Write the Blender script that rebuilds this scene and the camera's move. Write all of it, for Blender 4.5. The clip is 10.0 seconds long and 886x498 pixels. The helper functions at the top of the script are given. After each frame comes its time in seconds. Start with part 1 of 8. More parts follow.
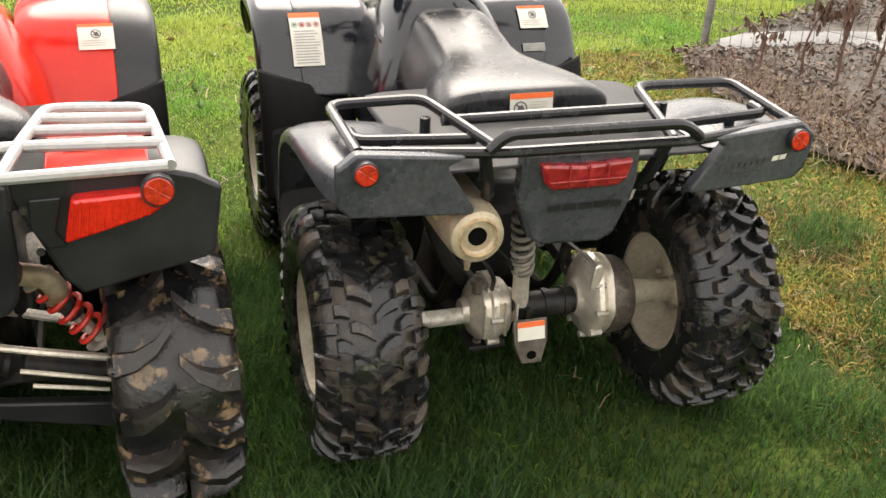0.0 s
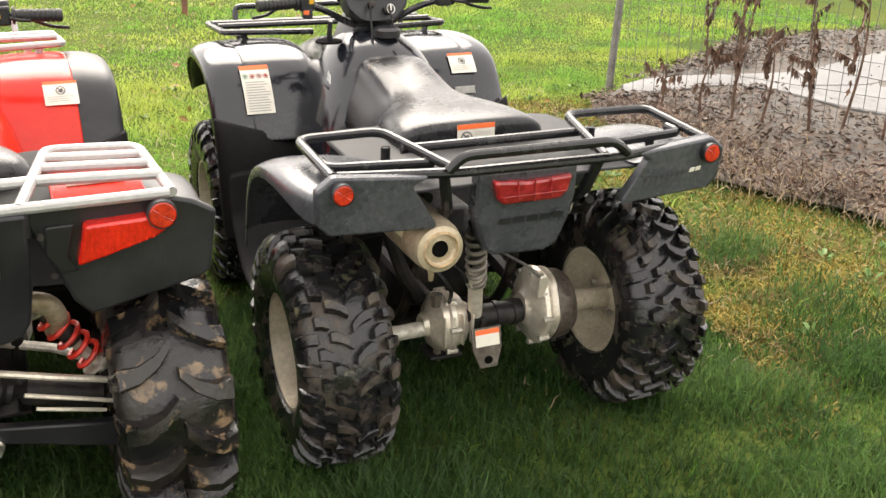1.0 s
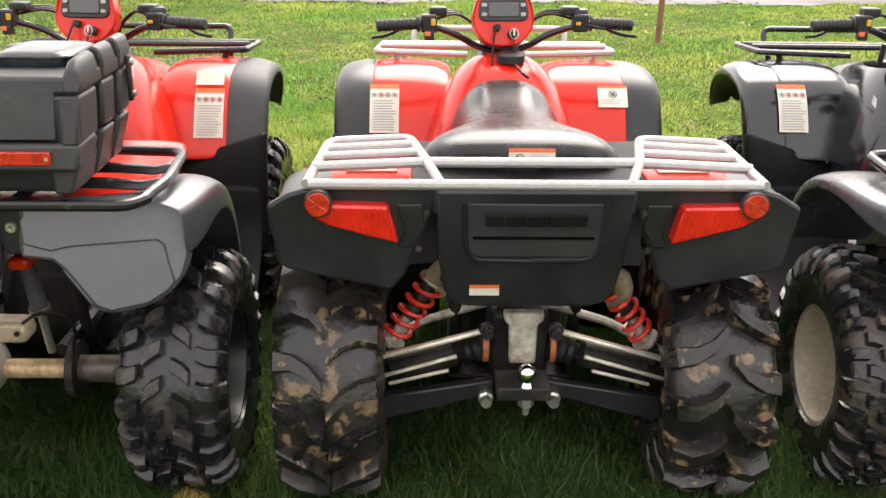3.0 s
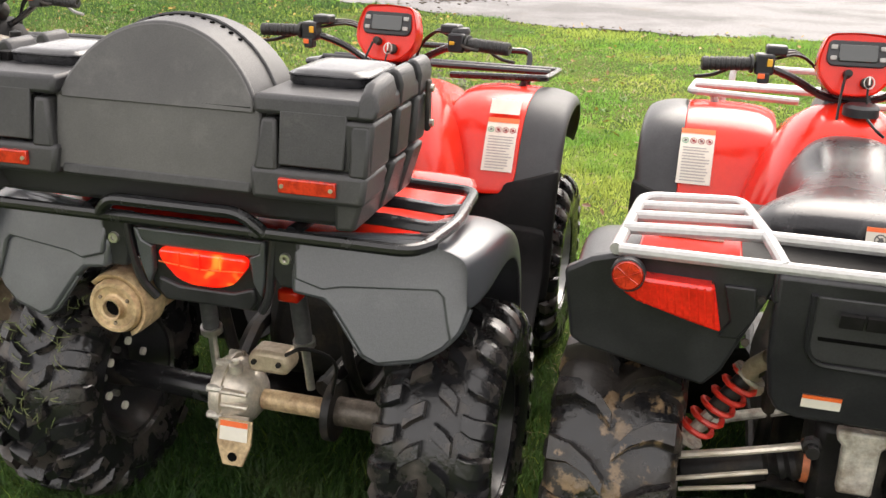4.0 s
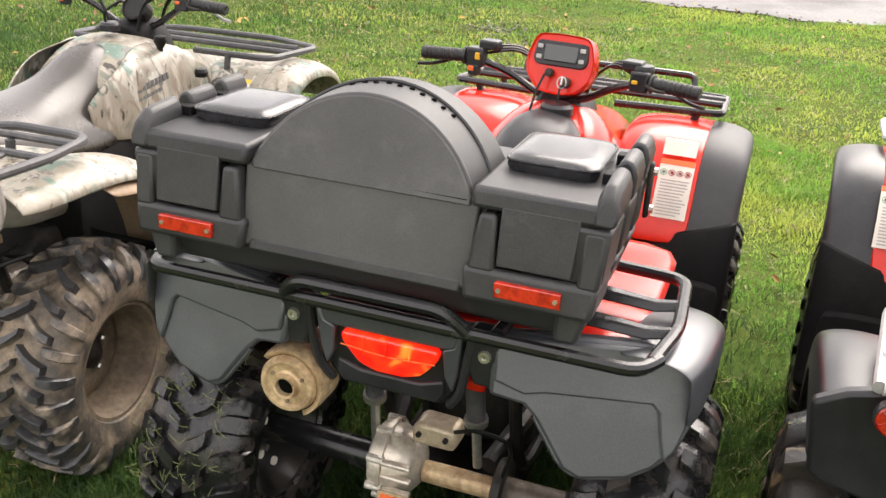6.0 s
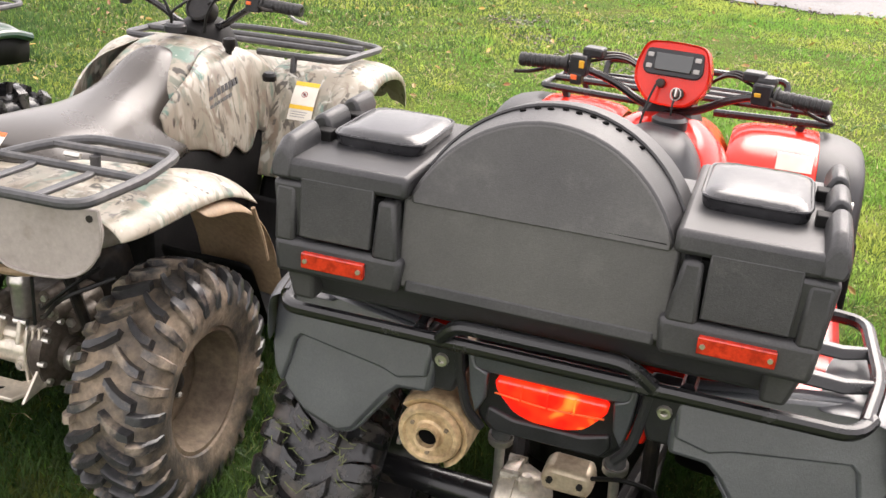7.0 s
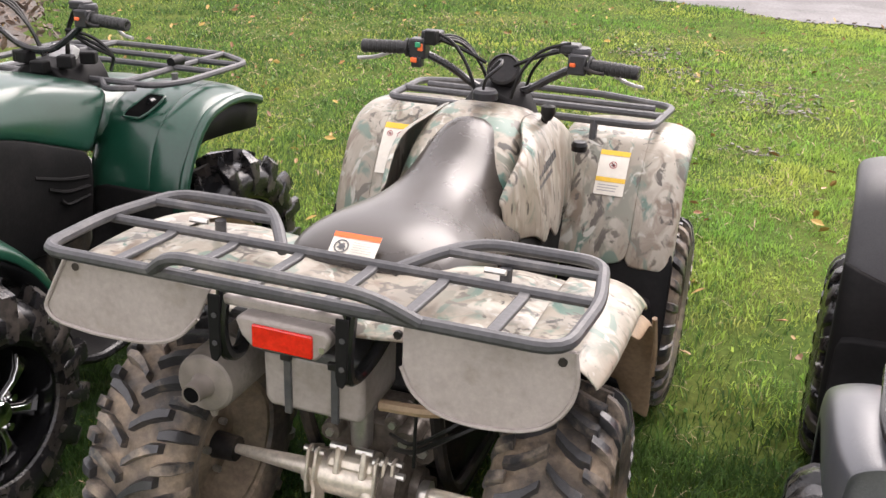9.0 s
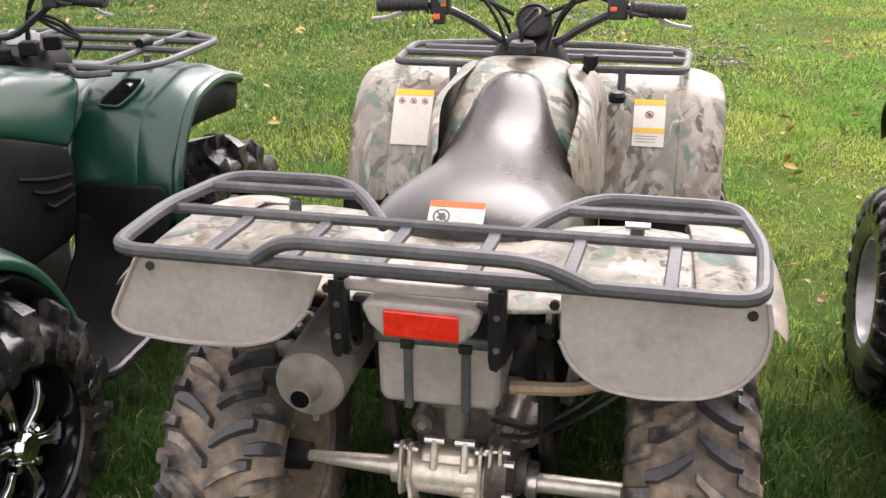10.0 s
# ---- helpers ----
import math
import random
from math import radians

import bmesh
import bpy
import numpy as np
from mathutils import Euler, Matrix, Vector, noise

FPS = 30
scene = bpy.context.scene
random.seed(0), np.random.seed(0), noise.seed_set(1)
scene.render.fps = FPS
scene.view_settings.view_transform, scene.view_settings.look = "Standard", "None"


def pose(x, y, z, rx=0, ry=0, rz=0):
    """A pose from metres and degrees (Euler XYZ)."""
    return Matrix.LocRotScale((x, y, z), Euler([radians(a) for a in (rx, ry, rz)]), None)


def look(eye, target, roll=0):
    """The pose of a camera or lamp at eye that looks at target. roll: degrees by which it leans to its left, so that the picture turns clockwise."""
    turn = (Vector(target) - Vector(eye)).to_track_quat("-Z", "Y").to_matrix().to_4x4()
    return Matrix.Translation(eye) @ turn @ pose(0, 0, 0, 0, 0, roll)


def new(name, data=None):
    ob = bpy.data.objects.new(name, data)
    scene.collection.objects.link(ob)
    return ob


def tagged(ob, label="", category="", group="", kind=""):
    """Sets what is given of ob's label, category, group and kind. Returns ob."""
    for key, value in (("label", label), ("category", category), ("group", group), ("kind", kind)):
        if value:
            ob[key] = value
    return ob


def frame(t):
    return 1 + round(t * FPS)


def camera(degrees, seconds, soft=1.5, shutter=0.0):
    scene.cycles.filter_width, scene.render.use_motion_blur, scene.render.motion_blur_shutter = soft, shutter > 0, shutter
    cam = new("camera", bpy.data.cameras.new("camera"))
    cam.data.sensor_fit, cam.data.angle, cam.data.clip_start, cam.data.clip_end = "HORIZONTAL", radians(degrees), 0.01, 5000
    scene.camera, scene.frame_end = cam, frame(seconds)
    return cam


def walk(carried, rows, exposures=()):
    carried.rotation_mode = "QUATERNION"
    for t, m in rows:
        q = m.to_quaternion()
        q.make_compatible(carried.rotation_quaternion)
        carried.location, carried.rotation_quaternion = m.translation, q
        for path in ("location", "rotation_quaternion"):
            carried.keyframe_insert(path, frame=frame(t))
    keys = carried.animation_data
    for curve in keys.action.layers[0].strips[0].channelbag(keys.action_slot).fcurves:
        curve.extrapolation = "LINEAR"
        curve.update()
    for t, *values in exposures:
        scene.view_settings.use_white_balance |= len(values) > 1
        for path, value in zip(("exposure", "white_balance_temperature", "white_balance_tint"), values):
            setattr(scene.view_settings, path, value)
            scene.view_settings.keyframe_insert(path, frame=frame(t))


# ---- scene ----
cam = camera(49.0, 10.0)
PATH = [
    (0, (0.399, -1.69, 1.517), (1.015, -0.007, 0.628), 2.5),
    (0.5, (0.317, -1.814, 1.534), (1.062, -0.145, 0.722), 2.6),
    (1, (0.186, -1.898, 1.515), (0.985, -0.233, 0.747), 1.6),
    (1.5, (0.106, -1.976, 1.501), (0.909, -0.307, 0.746), 1.6),
    (2, (0.047, -2.032, 1.483), (0.574, -0.268, 0.702), 2.9),
    (2.5, (-0.077, -2.013, 1.465), (0.135, -0.186, 0.679), 2.3),
    (3, (-0.221, -1.968, 1.465), (-0.2, -0.1, 0.749), 0.5),
    (3.2, (-0.264, -1.941, 1.458), (-0.324, -0.077, 0.737), 0.8),
    (4.3, (-0.372, -1.553, 1.422), (-1.01, 0.227, 0.771), 1.8),
    (4.5, (-0.379, -1.536, 1.428), (-1.073, 0.227, 0.788), 1.8),
    (5, (-0.449, -1.492, 1.516), (-1.16, 0.266, 0.879), 1.9),
    (5.5, (-0.583, -1.465, 1.583), (-1.246, 0.274, 0.852), 3.3),
    (5.7, (-0.627, -1.468, 1.585), (-1.266, 0.273, 0.836), 3.3),
    (7, (-1.047, -1.386, 1.587), (-1.638, 0.354, 0.798), 4.0),
    (7.5, (-1.304, -1.385, 1.573), (-1.975, 0.346, 0.828), 2.9),
    (8, (-1.549, -1.374, 1.578), (-2.261, 0.33, 0.81), 1.5),
    (8.5, (-1.761, -1.291, 1.572), (-2.457, 0.417, 0.8), 1.8),
    (9, (-1.984, -1.263, 1.567), (-2.658, 0.465, 0.818), 2.2),
    (9.5, (-2.234, -1.282, 1.545), (-2.834, 0.453, 0.753), 0.3),
    (10, (-2.416, -1.229, 1.46), (-2.876, 0.555, 0.682), -0.4),
]
EXPOSURES = ((0.0, 0.90, 6750, 12), (1.0, 0.99, 6750, 12), (2.0, 0.95, 6650, 13), (2.5, 0.86, 6600, 14), (3.5, 0.88, 6600, 14), (5.0, 0.86, 6600, 14), (7.0, 0.95, 6500, 17), (8.5, 0.90, 6450, 20), (9.5, 0.74, 6350, 20), (10.0, 0.80, 6350, 20))
walk(cam, [(t, look(eye, target, roll)) for t, eye, target, roll in PATH], EXPOSURES)

# ==== world ====
SUN_DIR = Vector((0.22, 1.0, 1.02)).normalized()
world = bpy.data.worlds.new("overcast_sky")
scene.world = world
world.use_nodes = True
wn = world.node_tree.nodes
wn.clear()
w_out, w_bg, w_sky, w_mix = (wn.new(k) for k in ("ShaderNodeOutputWorld", "ShaderNodeBackground", "ShaderNodeTexSky", "ShaderNodeMix"))
w_sky.sky_type, w_sky.sun_disc = "NISHITA", False
w_sky.sun_elevation = math.asin(SUN_DIR.z)
w_sky.sun_rotation = math.atan2(SUN_DIR.x, SUN_DIR.y)
w_sky.air_density, w_sky.dust_density = 1.0, 4.0
w_mix.data_type = "RGBA"
w_mix.inputs["Factor"].default_value = 0.80
w_mix.inputs["B"].default_value = (9.9, 9.6, 9.1, 1)
world.node_tree.links.new(w_sky.outputs["Color"], w_mix.inputs["A"])
world.node_tree.links.new(w_mix.outputs["Result"], w_bg.inputs["Color"])
world.node_tree.links.new(w_bg.outputs["Background"], w_out.inputs["Surface"])
w_bg.inputs["Strength"].default_value = 0.15

sun = new("sun", bpy.data.lights.new("sun", "SUN"))
sun.data.energy, sun.data.angle, sun.data.color = 2.5, radians(46), (1.0, 0.95, 0.86)
sun.matrix_world = Matrix.Translation((0, 20, 20)) @ SUN_DIR.to_track_quat("Z", "Y").to_matrix().to_4x4()


# ==== materials ====
def material(name, base, rough=0.5, metal=0.0, second=None, scale=8.0, mix=(0.45, 0.6), grain=0.12, bump=0.1, bump_scale=120.0, coat=0.0, rough2=None, detail=6.0, third=None, third_scale=2.0, third_mix=(0.55, 0.75), island=0.0, spec=0.5, trans=0.0):
    """A surface with broad patches of a second and third colour, fine grain and fine relief."""
    m = bpy.data.materials.new(name)
    m.use_nodes = True
    n, l = m.node_tree.nodes, m.node_tree.links
    b = n["Principled BSDF"]
    tc0, oi, add3 = n.new("ShaderNodeTexCoord"), n.new("ShaderNodeObjectInfo"), n.new("ShaderNodeVectorMath")
    far = n.new("ShaderNodeMath")
    far.operation, far.inputs[1].default_value = "MULTIPLY", 17.0
    l.new(oi.outputs["Random"], far.inputs[0])
    l.new(tc0.outputs["Object"], add3.inputs[0]), l.new(far.outputs["Value"], add3.inputs[1])
    here = add3.outputs["Vector"]

    def noise_ramp(sc, lo, hi, det=detail):
        t = n.new("ShaderNodeTexNoise")
        t.inputs["Scale"].default_value, t.inputs["Detail"].default_value, t.inputs["Roughness"].default_value = sc, det, 0.62
        l.new(here, t.inputs["Vector"])
        r = n.new("ShaderNodeMapRange")
        r.inputs["From Min"].default_value, r.inputs["From Max"].default_value = lo, hi
        l.new(t.outputs["Fac"], r.inputs["Value"])
        return r.outputs["Result"]

    def blend(fac, a, c):
        x = n.new("ShaderNodeMix")
        x.data_type = "RGBA"
        l.new(fac, x.inputs["Factor"])
        for value, key in ((a, "A"), (c, "B")):
            if isinstance(value, tuple):
                x.inputs[key].default_value = (*value, 1)
            else:
                l.new(value, x.inputs[key])
        return x.outputs["Result"]

    colour = base
    if second:
        f = noise_ramp(scale, *mix)
        colour = blend(f, base, second)
        if rough2 is not None:
            r = n.new("ShaderNodeMapRange")
            r.inputs["To Min"].default_value, r.inputs["To Max"].default_value = rough, rough2
            l.new(f, r.inputs["Value"])
            l.new(r.outputs["Result"], b.inputs["Roughness"])
    if third:
        colour = blend(noise_ramp(third_scale, *third_mix), colour, third)
    g = noise_ramp(bump_scale * 0.6, 0.3, 0.7, 3.0)
    dark = n.new("ShaderNodeMapRange")
    dark.inputs["To Min"].default_value, dark.inputs["To Max"].default_value = 1 - grain, 1 + grain
    l.new(g, dark.inputs["Value"])
    hsv = n.new("ShaderNodeHueSaturation")
    if isinstance(colour, tuple):
        hsv.inputs["Color"].default_value = (*colour, 1)
    else:
        l.new(colour, hsv.inputs["Color"])
    value = dark.outputs["Result"]
    if island:
        geo = n.new("ShaderNodeNewGeometry")
        r = n.new("ShaderNodeMapRange")
        r.inputs["To Min"].default_value, r.inputs["To Max"].default_value = 1 - island, 1 + island
        l.new(geo.outputs["Random Per Island"], r.inputs["Value"])
        mul = n.new("ShaderNodeMath")
        mul.operation = "MULTIPLY"
        l.new(value, mul.inputs[0]), l.new(r.outputs["Result"], mul.inputs[1])
        value = mul.outputs["Value"]
    l.new(value, hsv.inputs["Value"])
    l.new(hsv.outputs["Color"], b.inputs["Base Color"])
    if not (second and rough2 is not None):
        b.inputs["Roughness"].default_value = rough
    b.inputs["Metallic"].default_value = metal
    b.inputs["Specular IOR Level"].default_value = spec
    b.inputs["Coat Weight"].default_value = coat
    b.inputs["Coat Roughness"].default_value = 0.12
    b.inputs["Transmission Weight"].default_value = trans
    if bump:
        t = n.new("ShaderNodeTexNoise")
        t.inputs["Scale"].default_value, t.inputs["Detail"].default_value = bump_scale, 4
        l.new(here, t.inputs["Vector"])
        bp = n.new("ShaderNodeBump")
        bp.inputs["Strength"].default_value, bp.inputs["Distance"].default_value = bump, 0.004
        l.new(t.outputs["Fac"], bp.inputs["Height"])
        l.new(bp.outputs["Normal"], b.inputs["Normal"])
    return m


M = {}
M["black_gloss"] = material("dusty_black_plastic", (0.007, 0.008, 0.011), 0.16, second=(0.028, 0.030, 0.036), scale=5, mix=(0.50, 0.82), grain=0.22, bump=0.02, coat=0.2, rough2=0.28, third=(0.022, 0.023, 0.027), third_scale=26, third_mix=(0.52, 0.74))
M["scuffed"] = material("scuffed_dusty_black_panel", (0.040, 0.042, 0.050), 0.24, second=(0.090, 0.091, 0.098), scale=3, mix=(0.40, 0.85), grain=0.35, bump=0.05, rough2=0.40, third=(0.105, 0.100, 0.095), third_scale=60, third_mix=(0.60, 0.74))
M["dark_plastic"] = material("textured_dark_plastic", (0.015, 0.015, 0.017), 0.34, second=(0.034, 0.034, 0.037), scale=4, mix=(0.45, 0.7), grain=0.2, bump=0.08, bump_scale=420, spec=0.38)
M["inset_grey"] = material("matt_charcoal_plastic", (0.030, 0.030, 0.032), 0.5, second=(0.042, 0.042, 0.044), scale=5, mix=(0.45, 0.7), grain=0.15, bump=0.1, bump_scale=420, spec=0.4)
M["grey_plastic"] = material("grey_textured_plastic", (0.050, 0.053, 0.060), 0.30, spec=0.85, second=(0.078, 0.082, 0.090), scale=5, mix=(0.48, 0.72), grain=0.18, bump=0.12, bump_scale=420)
M["box_plastic"] = material("rough_moulded_box_plastic", (0.025, 0.025, 0.027), 0.40, spec=0.42, second=(0.048, 0.047, 0.047), scale=4, mix=(0.42, 0.70), grain=0.2, bump=0.16, bump_scale=500, third=(0.085, 0.082, 0.076), third_scale=13, third_mix=(0.62, 0.82), rough2=0.52)
M["dusty_box"] = material("dusty_moulded_box_plastic", (0.046, 0.045, 0.045), 0.44, spec=0.4, second=(0.088, 0.086, 0.082), scale=2.2, mix=(0.36, 0.74), grain=0.12, bump=0.12, bump_scale=500, third=(0.115, 0.112, 0.105), third_scale=7, third_mix=(0.58, 0.85))
M["red"] = material("glossy_red_plastic", (0.62, 0.021, 0.006), 0.20, second=(0.56, 0.012, 0.006), scale=3, mix=(0.4, 0.7), grain=0.04, bump=0.01, coat=0.12, spec=0.35)
M["green"] = material("dark_green_plastic", (0.004, 0.036, 0.021), 0.28, second=(0.008, 0.047, 0.029), scale=4, mix=(0.4, 0.7), grain=0.08, bump=0.02, coat=0.3, third=(0.03, 0.075, 0.055), third_scale=9, third_mix=(0.6, 0.85))
M["seat"] = material("black_vinyl", (0.012, 0.012, 0.014), 0.26, spec=0.34, second=(0.05, 0.05, 0.052), scale=6, mix=(0.5, 0.75), grain=0.2, bump=0.08, bump_scale=350, rough2=0.34)
M["wet_vinyl"] = material("wet_black_vinyl", (0.016, 0.016, 0.018), 0.22, spec=0.5, second=(0.040, 0.040, 0.043), scale=6, mix=(0.5, 0.75), grain=0.15, bump=0.06, bump_scale=200, coat=0.12, rough2=0.30)
M["grey_seat"] = material("worn_grey_vinyl", (0.042, 0.036, 0.031), 0.26, spec=0.5, second=(0.052, 0.045, 0.039), scale=3, mix=(0.35, 0.75), grain=0.06, bump=0.02, bump_scale=200, rough2=0.30)
M["rubber"] = material("wet_black_rubber", (0.010, 0.010, 0.011), 0.22, second=(0.075, 0.062, 0.052), scale=13, mix=(0.5, 0.72), grain=0.3, bump=0.25, bump_scale=90, rough2=0.6)
M["trail_rubber"] = material("black_rubber_with_brown_dirt", (0.010, 0.010, 0.011), 0.20, second=(0.062, 0.047, 0.036), scale=9, mix=(0.50, 0.64), grain=0.35, bump=0.45, bump_scale=75, rough2=0.6, third=(0.085, 0.080, 0.048), third_scale=27, third_mix=(0.60, 0.70))
M["rim_tan"] = material("dusty_tan_steel_rim", (0.52, 0.46, 0.35), 0.5, 0.15, second=(0.33, 0.275, 0.20), scale=6, mix=(0.45, 0.7), grain=0.16, bump=0.12)
M["deck_plastic"] = material("worn_matt_deck_plastic", (0.018, 0.018, 0.020), 0.5, spec=0.22, second=(0.040, 0.039, 0.038), scale=6, mix=(0.46, 0.68), grain=0.2, bump=0.1, bump_scale=300, rough2=0.62)
M["mud_rubber"] = material("muddy_black_rubber", (0.008, 0.008, 0.009), 0.16, second=(0.020, 0.016, 0.013), scale=7, mix=(0.42, 0.60), grain=0.35, bump=0.5, bump_scale=60, rough2=0.45, third=(0.17, 0.115, 0.066), third_scale=15, third_mix=(0.565, 0.625))
M["tan_rubber"] = material("rubber_caked_with_dry_mud", (0.060, 0.052, 0.045), 0.5, second=(0.245, 0.19, 0.135), scale=7, mix=(0.44, 0.62), grain=0.3, bump=0.5, bump_scale=80, rough2=0.85, third=(0.13, 0.10, 0.07), third_scale=22, third_mix=(0.5, 0.75))
M["tan_lug"] = material("worn_rubber_with_dust", (0.034, 0.034, 0.036), 0.32, second=(0.255, 0.205, 0.155), scale=9, mix=(0.50, 0.64), grain=0.3, bump=0.4, bump_scale=80, rough2=0.8)
M["cream"] = material("dusty_bare_aluminium", (0.64, 0.58, 0.49), 0.36, 0.55, second=(0.34, 0.27, 0.19), scale=9, mix=(0.50, 0.75), grain=0.18, bump=0.15, rough2=0.7)
M["tan_dirt"] = material("dry_mud_on_steel", (0.20, 0.155, 0.105), 0.7, second=(0.11, 0.08, 0.055), scale=8, mix=(0.42, 0.65), grain=0.25, bump=0.3, bump_scale=90)
M["silver"] = material("silver_painted_tube", (0.38, 0.375, 0.37), 0.42, 0.4, second=(0.40, 0.40, 0.39), scale=12, mix=(0.45, 0.7), grain=0.1, bump=0.05)
M["black_tube"] = material("glossy_black_tube", (0.010, 0.010, 0.011), 0.24, second=(0.05, 0.05, 0.05), scale=14, mix=(0.58, 0.8), grain=0.2, bump=0.04, rough2=0.5)
M["grey_tube"] = material("dull_grey_tube", (0.050, 0.050, 0.053), 0.48, second=(0.105, 0.10, 0.096), scale=10, mix=(0.5, 0.75), grain=0.2, bump=0.12)
M["cast"] = material("dirty_cast_aluminium", (0.50, 0.47, 0.41), 0.45, 0.35, second=(0.24, 0.20, 0.15), scale=14, mix=(0.45, 0.7), grain=0.25, bump=0.25, rough2=0.75)
M["gear_grease"] = material("oily_dark_cast_metal", (0.11, 0.092, 0.075), 0.38, 0.3, second=(0.055, 0.042, 0.032), scale=16, mix=(0.42, 0.66), grain=0.3, bump=0.35, bump_scale=90, third=(0.20, 0.17, 0.135), third_scale=30, third_mix=(0.58, 0.74), rough2=0.7)
M["steel"] = material("bright_steel", (0.55, 0.53, 0.49), 0.30, 0.85, second=(0.30, 0.25, 0.18), scale=12, mix=(0.55, 0.8), grain=0.15, bump=0.06)
M["chrome"] = material("chrome", (0.72, 0.72, 0.72), 0.09, 1.0, grain=0.03, bump=0.0)
M["tan_exhaust"] = material("heat_tanned_exhaust_steel", (0.46, 0.38, 0.27), 0.42, 0.35, second=(0.27, 0.19, 0.12), scale=10, mix=(0.48, 0.72), grain=0.18, bump=0.12)
M["rust"] = material("rusty_exhaust_steel", (0.50, 0.37, 0.215), 0.5, 0.3, second=(0.25, 0.155, 0.08), scale=12, mix=(0.50, 0.72), grain=0.3, bump=0.3)
M["grey_exhaust"] = material("dusty_grey_exhaust", (0.26, 0.23, 0.20), 0.6, 0.2, second=(0.10, 0.085, 0.07), scale=9, mix=(0.45, 0.7), grain=0.2, bump=0.15)
M["black_steel"] = material("black_chassis_steel", (0.012, 0.011, 0.011), 0.5, spec=0.3, second=(0.055, 0.043, 0.032), scale=12, mix=(0.5, 0.72), grain=0.3, bump=0.2, rough2=0.8)
# exhaust soot, and the shade inside holes and grooves put on as flat black
M["pit"] = material("sooty_hollow_black", (0.004, 0.004, 0.004), 0.9, grain=0.1, bump=0.0, spec=0.03)
M["orange_spring"] = material("red_coil_paint", (0.62, 0.03, 0.015), 0.35, second=(0.4, 0.03, 0.02), scale=20, mix=(0.5, 0.75), grain=0.1, bump=0.03)
M["orange_clamp"] = material("orange_brown_clamp_band", (0.42, 0.12, 0.045), 0.5, second=(0.25, 0.09, 0.04), scale=30, mix=(0.45, 0.65), grain=0.2, bump=0.1)
M["lens_red"] = material("red_lamp_lens", (0.62, 0.016, 0.008), 0.12, second=(0.46, 0.008, 0.005), scale=22, mix=(0.4, 0.7), grain=0.2, bump=0.25, bump_scale=160, coat=0.6)
M["lens_lit"] = material("lit_red_lamp_lens", (0.66, 0.012, 0.006), 0.12, second=(0.52, 0.008, 0.005), scale=30, mix=(0.4, 0.7), grain=0.12, bump=0.0, coat=0.6)
lit = M["lens_lit"].node_tree
hot, hot_ramp, hot_co = lit.nodes.new("ShaderNodeTexNoise"), lit.nodes.new("ShaderNodeValToRGB"), lit.nodes.new("ShaderNodeTexCoord")
hot.inputs["Scale"].default_value, hot.inputs["Detail"].default_value = 24, 1
for pos, tint in ((0.40, (0.9, 0.012, 0.004, 1)), (0.56, (1.0, 0.05, 0.008, 1)), (0.70, (1.6, 0.45, 0.05, 1))):
    stop = hot_ramp.color_ramp.elements.new(pos)
    stop.color = tint
hot_ramp.color_ramp.elements.remove(hot_ramp.color_ramp.elements[0])
hot_ramp.color_ramp.elements.remove(hot_ramp.color_ramp.elements[-1])
lit.links.new(hot_co.outputs["Object"], hot.inputs["Vector"])
lit.links.new(hot.outputs["Fac"], hot_ramp.inputs["Fac"])
lit.links.new(hot_ramp.outputs["Color"], lit.nodes["Principled BSDF"].inputs["Emission Color"])
lit.nodes["Principled BSDF"].inputs["Emission Strength"].default_value = 0.55
M["lens_dark"] = material("dark_red_lamp_lens", (0.24, 0.010, 0.014), 0.12, second=(0.42, 0.035, 0.035), scale=40, mix=(0.45, 0.7), grain=0.15, bump=0.0, coat=0.6)
M["lens_orange"] = material("orange_red_reflector", (0.50, 0.026, 0.010), 0.16, second=(0.30, 0.012, 0.006), scale=60, mix=(0.45, 0.6), grain=0.15, bump=0.15, bump_scale=260, coat=0.5)
M["white_label"] = material("white_label", (0.68, 0.645, 0.56), 0.45, second=(0.56, 0.53, 0.45), scale=18, mix=(0.5, 0.8), grain=0.05, bump=0.0)
M["grey_label"] = material("worn_grey_label", (0.30, 0.295, 0.27), 0.5, second=(0.22, 0.215, 0.20), scale=40, mix=(0.45, 0.6), grain=0.12, bump=0.0)
M["orange_print"] = material("orange_print", (0.78, 0.14, 0.03), 0.45, grain=0.05, bump=0.0)
M["yellow_print"] = material("yellow_print", (0.72, 0.45, 0.03), 0.45, grain=0.05, bump=0.0)
M["dark_print"] = material("dark_print", (0.09, 0.09, 0.09), 0.5, grain=0.1, bump=0.0)
M["grey_print"] = material("faint_grey_print", (0.34, 0.33, 0.31), 0.5, grain=0.1, bump=0.0)
M["pale_print"] = material("pale_lettering", (0.46, 0.46, 0.45), 0.4, grain=0.1, bump=0.0)
M["screen"] = material("dark_display_glass", (0.02, 0.024, 0.022), 0.1, grain=0.05, bump=0.0, coat=0.8)
M["yellow_switch"] = material("yellow_switch", (0.62, 0.34, 0.02), 0.4, grain=0.05, bump=0.0)
M["green_switch"] = material("green_switch", (0.02, 0.25, 0.12), 0.4, grain=0.05, bump=0.0)
M["alloy_black"] = material("gloss_black_alloy", (0.008, 0.008, 0.009), 0.12, 0.3, grain=0.1, bump=0.0, coat=0.5)
M["rim_steel"] = material("dusty_steel_rim", (0.44, 0.40, 0.33), 0.48, 0.2, second=(0.27, 0.235, 0.18), scale=7, mix=(0.45, 0.7), grain=0.18, bump=0.12)
